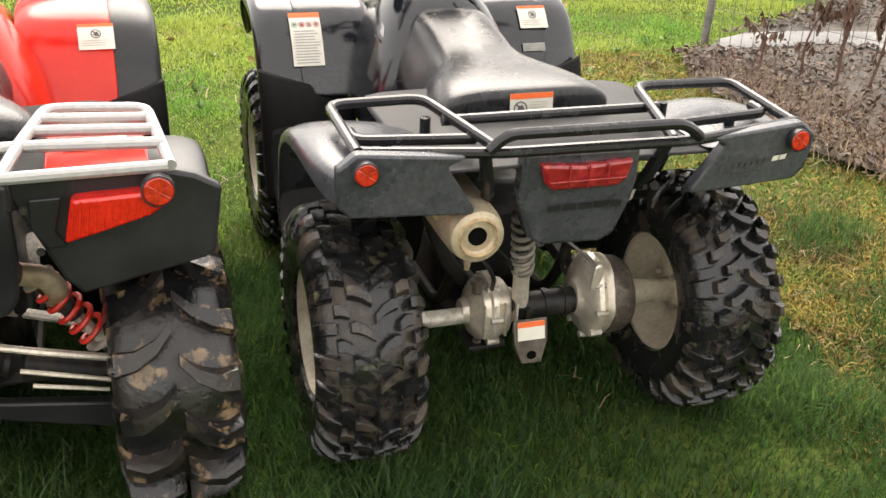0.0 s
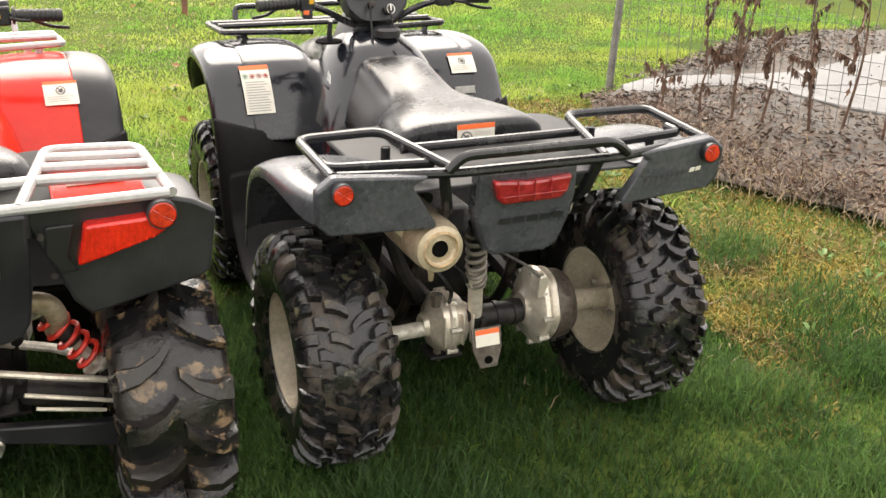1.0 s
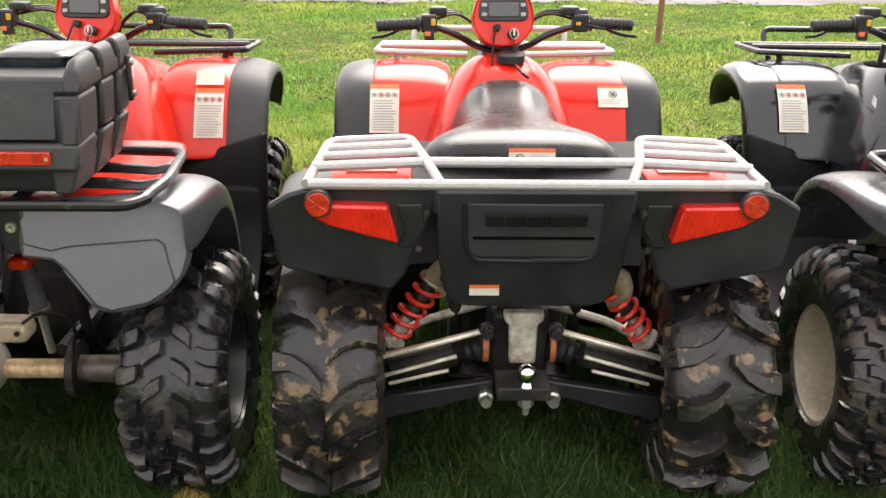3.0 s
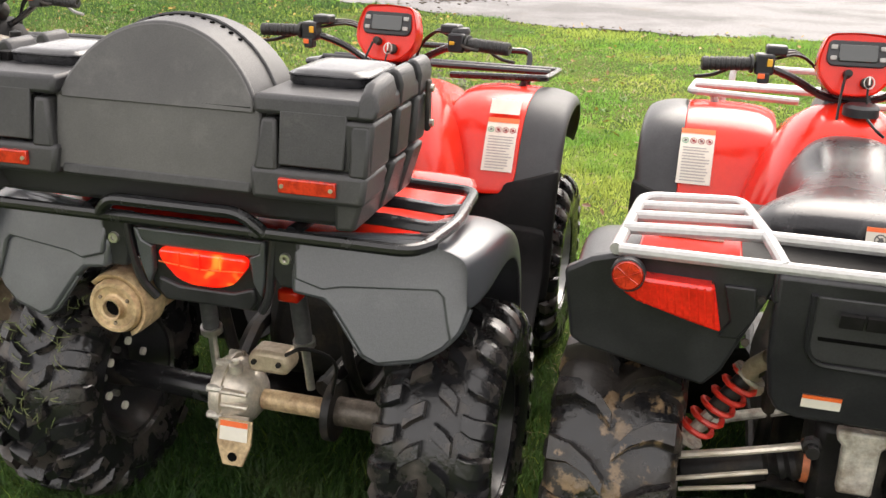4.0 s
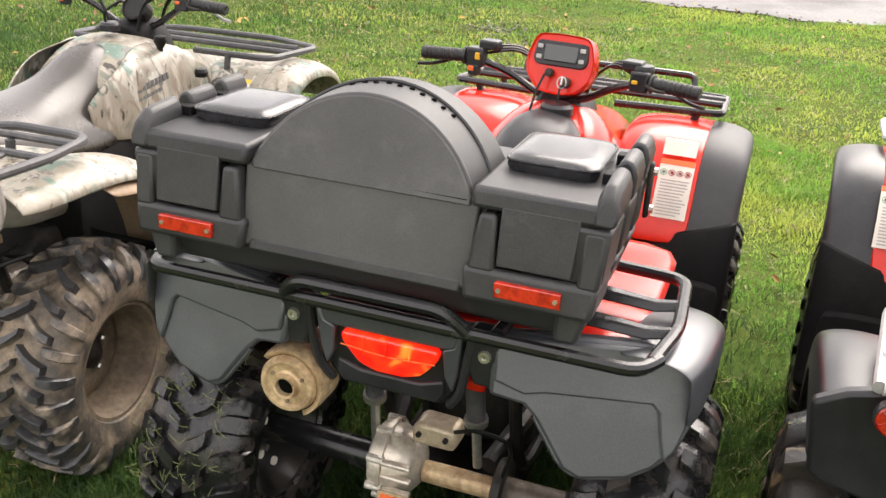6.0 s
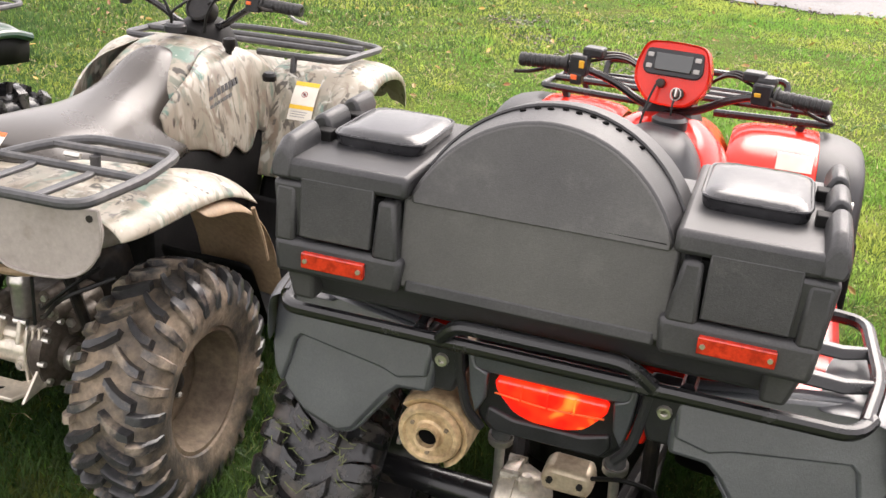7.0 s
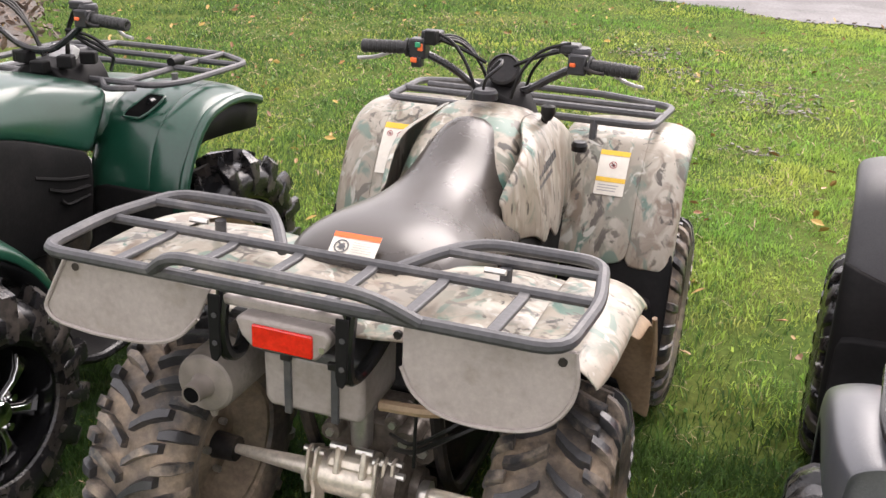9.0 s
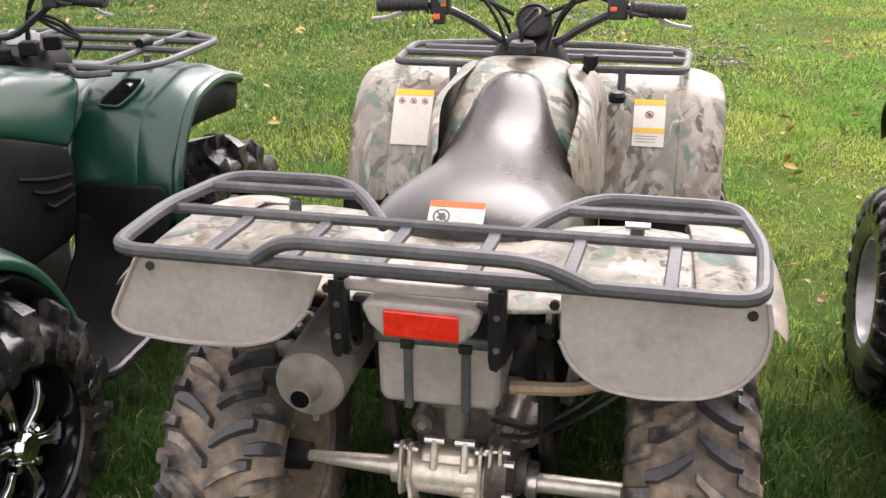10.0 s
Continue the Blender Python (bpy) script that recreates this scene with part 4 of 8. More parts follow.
    pan = [(-0.215, 0.842), (0.215, 0.842), (0.208, 0.66), (0.196, 0.58), (0.178, 0.548), (0.14, 0.535), (-0.14, 0.535), (-0.178, 0.548), (-0.196, 0.58), (-0.208, 0.66)]
    pn = part("tail_panel", plate(pan, 0.0, 0.04, None, 0.28, 0.842), "dark_plastic", b, "black moulded tail panel with embossed letters", bevel=0.008)
    inset = [(-0.150, 0.812), (0.150, 0.812), (0.146, 0.70), (0.135, 0.682), (0.118, 0.675), (-0.118, 0.675), (-0.135, 0.682), (-0.146, 0.70)]
    # inset plastic lightened to paint the light that falls into the recess
    part("inset", plate(inset, -0.004, 0.02, None, 0.28, 0.842), "inset_grey", pn, bevel=0.003)
    part("inset_groove", plate([(-0.135, 0.730), (0.135, 0.730), (0.132, 0.722), (-0.132, 0.722)], -0.006, 0.01, None, 0.28, 0.842), "pit", pn, bevel=0.001)
    lettering(pn, (-0.108, -0.001, 0.765), (1, 0, 0), (0, -0.27, 1), (0.038, 0.042, 0.040, 0.040, 0.038), 0.026, 0.005, "matte_black", 0.004)
    for s in (-1, 1):
        part("inset_edge", tube([(s * 0.152, 0.004, 0.815), (s * 0.148, 0.038, 0.70), (s * 0.128, 0.048, 0.668), (0, 0.048, 0.666)], 0.006, 0.02), "dark_plastic", pn)
        part("rack_post", block((s * 0.205, 0.03, 0.82), (0.03, 0.03, 0.07)), "dark_plastic", b, bevel=0.006)
        part("panel_bolt", lathe([(0.0, 0.008), (-0.006, 0.007)], "y", 8, (s * 0.235, 0.015, 0.79)), "black_steel", b)
        part("panel_bolt", lathe([(0.0, 0.008), (-0.006, 0.007)], "y", 8, (s * 0.252, 0.03, 0.70)), "black_steel", b)
        # half shaft, arms and shock of the independent rear axle
        shock(b, (s * 0.205, 0.27, 0.545), (s * 0.345, 0.27, 0.33), 0.032, 0.0065, 5.5, "orange_spring", "cast")
        part("upper_arm", tube([(s * 0.075, 0.225, 0.412), (s * 0.22, 0.22, 0.372), (s * 0.40, 0.235, 0.315)], 0.0085, 0.03), "cream", b)
        part("upper_arm", tube([(s * 0.078, 0.40, 0.405), (s * 0.25, 0.38, 0.36), (s * 0.40, 0.28, 0.31)], 0.012, 0.03), "cast", b)
        part("guard_slat", tube([(s * 0.16, 0.205, 0.345), (s * 0.39, 0.22, 0.268)], 0.0055, 0.001), "cream", b)
        part("guard_slat", tube([(s * 0.18, 0.200, 0.308), (s * 0.33, 0.215, 0.262)], 0.005, 0.001), "cream", b)
        part("lower_arm", plate([(s * 0.065, 0.275), (s * 0.36, 0.225), (s * 0.375, 0.165), (s * 0.34, 0.160), (s * 0.065, 0.235)], 0.21, 0.03), "dark_plastic", b, bevel=0.006)
        boot = lathe([(s * 0.075, 0.030), (s * 0.095, 0.045), (s * 0.105, 0.036), (s * 0.117, 0.042), (s * 0.128, 0.032), (s * 0.140, 0.036), (s * 0.150, 0.024), (s * 0.16, 0.02), (s * 0.17, 0.034), (s * 0.34, 0.034), (s * 0.35, 0.02), (s * 0.42, 0.02)], "x", 16)
        bmesh.ops.rotate(boot, verts=boot.verts, cent=(0, 0, 0), matrix=Matrix.Rotation(s * radians(17), 3, "Y"))
        bmesh.ops.translate(boot, verts=boot.verts, vec=(0, 0.275, 0.37))
        part("half_shaft", boot, "black_steel", b, "half shaft with a ribbed rubber boot")
        part("boot_clamp", lathe([(0.0, 0.046), (0.014, 0.046)], "x", 16, (s * 0.085 - 0.007, 0.275, 0.345)), "orange_clamp", b)
        part("pivot_bolt", lathe([(-0.02, 0.014), (0.0, 0.014), (0.004, 0.02), (0.02, 0.02)], "y", 8, (s * 0.085, 0.20, 0.415)), "black_steel", b)
        part("pivot_bolt", lathe([(-0.02, 0.014), (0.0, 0.014), (0.004, 0.02), (0.02, 0.02)], "y", 8, (s * 0.085, 0.19, 0.23)), "steel", b)
    part("exhaust_pipe", tube([(0.19, 0.18, 0.585), (0.235, 0.20, 0.565), (0.255, 0.24, 0.51), (0.245, 0.30, 0.45)], 0.024, 0.03, sides=12), "tan_exhaust", b)
    part("exhaust_pipe", tube([(-0.19, 0.20, 0.60), (-0.225, 0.24, 0.55), (-0.20, 0.30, 0.48)], 0.018, 0.03, sides=12), "tan_exhaust", b)
    part("gear_housing", block((0.0, 0.36, 0.35), (0.15, 0.22, 0.20)), "black_steel", b, bevel=0.02)
    rc = plate([(-0.048, 0.478), (0.052, 0.478), (0.050, 0.455), (0.036, 0.445), (0.034, 0.34), (-0.032, 0.34), (-0.034, 0.445), (-0.046, 0.455)], 0.175, 0.03)
    part("hitch_bracket", rc, "cast", b, "cast hitch bracket", bevel=0.006)
    part("hitch_bar", block((0.0, 0.14, 0.30), (0.13, 0.10, 0.035)), "black_steel", b, bevel=0.005)
    bl = lathe([(0.0, 0.018), (0.012, 0.013)] + [(0.034 + 0.024 * math.sin(a), max(0.0001, 0.024 * math.cos(a))) for a in (-0.9, -0.5, 0, 0.5, 1.0, 1.57)], "z", 18, (0.007, 0.105, 0.318))
    part("tow_ball", bl, "chrome", b, "chrome tow ball")
    part("ball_nut", lathe([(-0.045, 0.008), (-0.02, 0.009), (-0.02, 0.02), (0.0, 0.02)], "z", 6, (0.007, 0.105, 0.285)), "steel", b)
    sticker = plate([(-0.137, 0.598), (-0.069, 0.598), (-0.069, 0.569), (-0.137, 0.569)], -0.003, 0.004, None, 0.28, 0.842)
    sk = part("sticker", sticker, "white_label", b, "small white sticker with an orange stripe", smooth=0)
    part("header", plate([(-0.137, 0.598), (-0.069, 0.598), (-0.069, 0.590), (-0.137, 0.590)], -0.0045, 0.004, None, 0.28, 0.842), "orange_print", sk, smooth=0)
    spec = [[(-0.487, 0.02, 0.85), (0.487, 0.02, 0.85)], [(-0.235, 0.10, 0.877), (0.235, 0.10, 0.877)]]
    for s in (-1, 1):
        spec.append([(s * 0.205, 0.02, 0.852), (s * 0.235, 0.10, 0.878), (s * 0.278, 0.33, 0.872), (s * 0.470, 0.31, 0.868), (s * 0.492, 0.02, 0.85)])
        for yy, xi, xo in ((0.11, 0.24, 0.488), (0.19, 0.255, 0.482), (0.26, 0.268, 0.476)):
            spec.append([(s * xi, yy, 0.874), (s * xo, yy, 0.862)])
    bars(b, spec, 0.0115, "silver", "rear_rack_bar", 0.035, 10)
    return b


def black_quad():
    b = thing("quad_bike", pose(1.36, 0.03, 0, 0, 0, -1.5), "scuffed glossy black quad bike with black racks", "quad bike", "row of parked quad bikes")
    for s in (-1, 1):
        wheel(b, s * 0.468, 0.29, 0.258, "rear", 0.322, 0.25, 0.152, "trail_rubber", "rim_tan", "trail", lugs=25, spin=9 * s, dish=-0.1, hub_mat="rim_tan")
        wheel(b, s * 0.45, 1.55, 0.25, "front", 0.305, 0.20, 0.152, "trail_rubber", "rim_tan", "trail", lugs=25, spin=23 * s, dish=0.1)
    chassis(b)
    utility_front(b, "black_gloss", "black_gloss", "black_tube", pod=False, fend_x=0.535)
    dash_pod(b, (0.01, 1.17, 1.04), "dark_plastic", 0.112, 0.165, 0.10, -22)
    part("gear_knob", tube([(-0.165, 1.15, 0.90), (-0.165, 1.13, 0.975)], 0.009, 0.001), "dark_plastic", b)
    part("gear_gate", lathe([(0.0, 0.045), (0.006, 0.045), (0.008, 0.03)], "z", 18, (-0.165, 1.15, 0.902)), "pit", b)
    cover = next(o for o in b.children if o.name.startswith("tank_cover"))
    word = lettering(b, (-0.250, 1.05, 0.790), (0.0, 1, 0.05), (0.3, 0, 1), (0.010, 0.010, 0.010, 0.010, 0.010), 0.009, 0.004, "grey_tube", 0.0005)
    wing = lettering(b, (-0.245, 1.05, 0.808), (0.0, 1, 0.25), (0.35, 0.1, 1), (0.022, 0.006, 0.005), 0.026, 0.003, "pale_print", 0.0005, 0.7, "emblem")
    for o in (word, wing):
        md = o.modifiers.new("laid_on", "SHRINKWRAP")
        md.target, md.wrap_method, md.wrap_mode, md.offset = cover, "NEAREST_SURFACEPOINT", "ABOVE_SURFACE", 0.001
    part("serial_label", skin([[along(FENDER_PATH, 0.690 - dz, 0.0, 0.004) + Vector((x, 0, 0)) for x in (0.335, 0.375, 0.415)] for dz in (0.0, 0.018, 0.036)]), "grey_label", b, "small worn grey label", smooth=0)
    part("seat", seat_mesh([(0.352, 0.195, 0.808, 0.755, 0.185, 4.0), (0.360, 0.215, 0.822, 0.735, 0.205, 4.4), (0.375, 0.224, 0.829, 0.72, 0.215, 4.6), (0.46, 0.228, 0.836, 0.69, 0.225, 4.2), (0.56, 0.212, 0.836, 0.67, 0.228, 3.6), (0.66, 0.172, 0.832, 0.63, 0.225, 3.4), (0.74, 0.148, 0.836, 0.61, 0.222, 3.6), (0.82, 0.138, 0.852, 0.60, 0.222, 4.2), (0.92, 0.136, 0.872, 0.60, 0.222, 4.8), (1.01, 0.134, 0.880, 0.64, 0.205, 5.0), (1.035, 0.12, 0.872, 0.70, 0.17, 4.0)]), "seat", b, "worn black vinyl seat with a small tear", sub=1)
    part("seat_tear", tube([(-0.10, 0.93, 0.852), (-0.085, 0.95, 0.862), (-0.06, 0.955, 0.868)], 0.006, 0.01, sides=6), "tan_dirt", b)
    warning_label(b, (-0.058, 0.350, 0.820), (1, 0, 0), (0, -0.10, -1), 0.112, 0.062, None, "wide")
    deck = skin([[(x, y, z) for x, z in ((-0.38, 0.755), (-0.25, 0.76), (0, 0.76), (0.25, 0.76), (0.38, 0.755))] for y in (0.03, 0.16, 0.30, 0.50, 0.62)])
    part("rear_deck", deck, "deck_plastic", b, sub=1, solid=0.008)
    rear_fender(b, "scuffed", ((0.03, 0.70, -0.06, 0.0), (0.10, 0.715, -0.01, 0.0), (0.20, 0.735, 0.01, 0.0), (0.32, 0.735, 0.02, 0.005), (0.44, 0.71, 0.02, 0.03), (0.54, 0.64, 0.015, 0.085), (0.62, 0.53, 0.0, 0.18), (0.68, 0.38, -0.01, 0.31)), ((0.30, 0.765), (0.42, 0.785), (0.52, 0.788), (0.570, 0.775)))
    both("rear_panel", [(0.285, 0.808), (0.515, 0.832), (0.556, 0.800), (0.552, 0.715), (0.525, 0.688), (0.262, 0.672), (0.258, 0.684), (0.325, 0.788)], -0.004, 0.035, "scuffed", b, 0.008, 0.10, 0.80, "scuffed black fender end")
    pan = [(-0.150, 0.80), (0.120, 0.795), (0.128, 0.72), (0.122, 0.66), (0.095, 0.572), (0.06, 0.556), (-0.085, 0.562), (-0.115, 0.585), (-0.150, 0.68)]
    pn = part("tail_panel", plate(pan, 0.01, 0.05, None, 0.15, 0.80), "scuffed", b, "black tail panel with faint lettering", bevel=0.010)
    lens = [(-0.118, 0.778), (-0.02, 0.770), (0.098, 0.776), (0.088, 0.728), (0.07, 0.712), (-0.085, 0.712), (-0.105, 0.732)]
    tl = part("tail_light", plate(lens, -0.012, 0.05, None, 0.15, 0.80), "lens_dark", pn, "dark red tail light", bevel=0.008)
    part("lens_seam", block((-0.01, -0.011, 0.738), (0.18, 0.006, 0.003)), "lens_dark", tl, bevel=0.001)
    for k in (-0.055, -0.01, 0.035):
        part("lens_rib", block((k, -0.0105, 0.748), (0.003, 0.005, 0.056)), "lens_dark", tl, bevel=0.001)
    lettering(pn, (-0.085, 0.022, 0.655), (1, 0, 0), (0, -0.15, 1), (0.028, 0.030, 0.030, 0.030, 0.028), 0.016, 0.008, "dark_plastic", 0.0005)
    lettering(b, (0.315, -0.0035, 0.728), (1, 0.0, 0.10), (0, -0.1, 1), (0.011,) * 8, 0.011, 0.005, "grey_tube", 0.001, 0.25)
    lettering(b, (0.448, -0.0045, 0.743), (1, 0.0, 0.10), (0, -0.1, 1), (0.015, 0.015), 0.011, 0.004, "white_label", 0.001, 0.25)
    lettering(b, (0.35, -0.002, 0.716), (1, 0.0, 0.10), (0, -0.1, 1), (0.008,) * 7, 0.004, 0.003, "grey_tube", 0.001)
    for s in (-1, 1):
        round_lamp(b, (s * 0.500, -0.022, 0.795), 0.024, "lens_orange")
        part("rack_post", tube([(s * 0.215 - 0.02, 0.03, 0.80), (s * 0.19 - 0.02, 0.06, 0.70), (s * 0.17 - 0.02, 0.14, 0.64)], 0.015, 0.03), "black_tube", b)
        part("fender_stay", tube([(s * 0.22, 0.10, 0.66), (s * 0.26, 0.18, 0.60), (s * 0.20, 0.30, 0.56)], 0.012, 0.03), "black_steel", b)
    spec = [[(-0.49, 0.055, 0.812), (-0.20, 0.012, 0.806), (0.24, 0.0, 0.806), (0.54, 0.055, 0.812)],
            [(-0.235, 0.006, 0.815), (-0.20, 0.0, 0.85), (0.20, -0.02, 0.855), (0.25, -0.004, 0.815)]]
    for s, xo, xi in ((-1, 0.505, 0.285), (1, 0.535, 0.265)):
        spec.append([(s * 0.20, 0.015, 0.806), (s * xi, 0.33, 0.828), (s * xo, 0.335, 0.824), (s * (xo - 0.005), 0.055, 0.812)])
        spec.append([(s * 0.225, 0.12, 0.800), (s * (xo - 0.02), 0.14, 0.806), (s * (xo - 0.02), 0.20, 0.806)])
        spec.append([(s * 0.42, 0.14, 0.80), (s * 0.42, 0.14, 0.765)])
        spec.append([(s * 0.30, 0.25, 0.81), (s * 0.30, 0.25, 0.77)])
    spec.append([(-0.27, 0.22, 0.81), (0.27, 0.22, 0.81)])
    bars(b, spec, 0.0125, "black_tube", "rear_rack_bar", 0.04, 10)
    # exhaust, axle and drum
    ex = lathe([(0.02, 0.0001), (0.02, 0.020), (0.004, 0.022), (0.006, 0.036), (-0.004, 0.044), (0.002, 0.060), (0.03, 0.066), (0.10, 0.068), (0.42, 0.068), (0.46, 0.05), (0.48, 0.02)], "y", 28, (-0.245, 0.015, 0.615))
    part("exhaust_muffler", ex, "tan_exhaust", b, "tan steel exhaust muffler")
    part("exhaust_bore", lathe([(0.003, 0.0001), (0.003, 0.0212), (0.02, 0.021)], "y", 20, (-0.245, 0.0145, 0.615)), "pit", b)
    part("exhaust_ring", lathe([(-0.002, 0.040), (-0.010, 0.043), (-0.002, 0.048)], "y", 28, (-0.245, 0.015, 0.615), closed=True), "rust", b)
    part("drain_plug", lathe([(-0.03, 0.006), (0.0, 0.01)], "z", 8, (-0.25, 0.06, 0.545)), "tan_exhaust", b)
    part("heat_shield", plate([(-0.37, 0.68), (-0.21, 0.68), (-0.20, 0.55), (-0.24, 0.545)], 0.10, 0.01), "tan_exhaust", b, bevel=0.004)
    shock(b, (-0.075, 0.17, 0.60), (-0.035, 0.24, 0.37), 0.025, 0.0065, 6, "grey_exhaust", "steel")
    part("shock_body", tube([(-0.046, 0.222, 0.44), (-0.035, 0.24, 0.30)], 0.021, 0.001, sides=16), "cream", b, "pale shock absorber body")
    part("shock_eye", lathe([(-0.022, 0.018), (0.022, 0.018)], "x", 12, (-0.035, 0.24, 0.30)), "black_steel", b)
    part("axle_tube", tube([(-0.40, 0.29, 0.255), (-0.14, 0.29, 0.255)], 0.022, 0.001, sides=14), "cast", b)
    part("axle_nut", tube([(-0.31, 0.29, 0.255), (-0.275, 0.29, 0.255)], 0.028, 0.001, sides=6), "steel", b)
    part("axle_tube", tube([(-0.08, 0.29, 0.262), (0.24, 0.29, 0.262)], 0.036, 0.001, sides=14), "black_steel", b)
    df = lathe([(-0.175, 0.0001), (-0.175, 0.030), (-0.160, 0.036), (-0.150, 0.062), (-0.135, 0.078), (-0.118, 0.080), (-0.112, 0.086), (-0.098, 0.086), (-0.092, 0.078), (-0.060, 0.068), (-0.045, 0.046), (-0.03, 0.040), (-0.03, 0.0001)], "x", 40)
    for v in df.verts:
        a = math.atan2(v.co.z, v.co.y)
        k = 1 + 0.07 * max(0.0, math.cos(5 * a + 0.6)) + (0.10 * max(0.0, math.cos(a - 2.0)) if v.co.x > -0.14 else 0)
        v.co.y, v.co.z = v.co.y * k, v.co.z * k
    bmesh.ops.translate(df, verts=df.verts, vec=(0, 0.30, 0.262))
    d = part("differential", df, "cream", b, "cast aluminium differential housing")
    bolt_circle(d, (-0.105, 0.30, 0.262), 0.090, 7, 0.009, 0.016)
    for k in range(4):
        part("rib", block((-0.135 + 0.028 * k, 0.222, 0.268), (0.007, 0.02, 0.09)), "cream", d, bevel=0.003)
    part("filler_boss", lathe([(-0.018, 0.015), (0.004, 0.015), (0.006, 0.019), (0.018, 0.019)], "z", 6, (-0.145, 0.262, 0.352)), "gear_grease", d)
    part("drain_bolt", lathe([(-0.03, 0.012), (0.0, 0.012)], "z", 6, (-0.13, 0.28, 0.185)), "steel", d)
    part("skid_shoe", block((-0.11, 0.30, 0.170), (0.10, 0.09, 0.012)), "black_steel", d, bevel=0.004)
    part("breather_hose", tube([(-0.11, 0.25, 0.345), (-0.12, 0.21, 0.40), (-0.15, 0.24, 0.45), (-0.19, 0.34, 0.50)], 0.006, 0.04, sides=6), "cord", d)
    dr = lathe([(0.135, 0.0001), (0.135, 0.040), (0.148, 0.052), (0.156, 0.090), (0.168, 0.104), (0.180, 0.106), (0.186, 0.098), (0.196, 0.094), (0.204, 0.100), (0.212, 0.100), (0.214, 0.0001)], "x", 40)
    for v in dr.verts:
        a = math.atan2(v.co.z, v.co.y)
        k = 1 + 0.05 * max(0.0, math.cos(6 * a)) + 0.22 * max(0.0, math.cos(a - 1.75)) ** 4
        v.co.y, v.co.z = v.co.y * k, v.co.z * k
    bmesh.ops.translate(dr, verts=dr.verts, vec=(0, 0.29, 0.268))
    br = part("brake_drum", dr, "cream", b, "cast brake drum housing")
    bolt_circle(br, (0.172, 0.29, 0.268), 0.106, 9, 0.009, 0.016)
    part("drum_shell", lathe([(0.213, 0.104), (0.222, 0.107), (0.262, 0.101), (0.276, 0.092), (0.282, 0.070), (0.284, 0.0001)], "x", 32, (0, 0.29, 0.268)), "gear_grease", br, "dark brake drum shell")
    part("brake_lever", plate([(0.150, 0.395), (0.172, 0.400), (0.176, 0.372), (0.160, 0.330), (0.142, 0.335)], 0.205, 0.012), "cream", br, bevel=0.003)
    part("brake_rod", tube([(0.160, 0.205, 0.390), (0.150, 0.30, 0.40), (0.12, 0.60, 0.38)], 0.0045, 0.02, sides=6), "steel", br)
    for x, z in ((0.225, 0.176), (0.255, 0.180)):
        part("drum_foot", block((x, 0.25, z), (0.022, 0.03, 0.020)), "black_steel", br, bevel=0.003)
    for k in range(3):
        part("tube_clamp", lathe([(-0.008, 0.040), (0.008, 0.040)], "x", 18, (0.0 + 0.055 * k, 0.29, 0.262)), "black_steel", b)
    part("axle_shaft", tube([(0.28, 0.29, 0.262), (0.46, 0.29, 0.262)], 0.040, 0.001, sides=18, r_end=0.018), "rim_tan", b)
    part("swing_arm", tube([(-0.14, 0.95, 0.34), (-0.15, 0.55, 0.33), (-0.12, 0.36, 0.29)], 0.026, 0.05), "black_steel", b)
    part("swing_arm", tube([(0.14, 0.95, 0.34), (0.17, 0.55, 0.33), (0.18, 0.36, 0.29)], 0.026, 0.05), "black_steel", b)
    part("brake_cable", tube([(-0.06, 0.24, 0.40), (-0.10, 0.20, 0.46), (-0.18, 0.30, 0.50), (-0.2, 0.6, 0.42)], 0.006, 0.05, sides=6), "cord", b)
    part("frame_tube", tube([(-0.28, 0.32, 0.60), (-0.22, 0.33, 0.42), (-0.15, 0.36, 0.32)], 0.02, 0.05), "black_steel", b)
    part("breather_bottle", loft([[(0.155 + dx + r * math.cos(a), 0.13 + r * math.sin(a), z) for a in (2 * math.pi * k / 12 for k in range(12))] for z, r, dx in ((0.618, 0.012, 0.0), (0.624, 0.024, 0.0), (0.660, 0.026, 0.008), (0.685, 0.020, 0.016))]), "cream", b, "cream plastic breather bottle")
    hitch_tab(b, -0.035, 0.165, 0.235, "gear_grease")
    return b


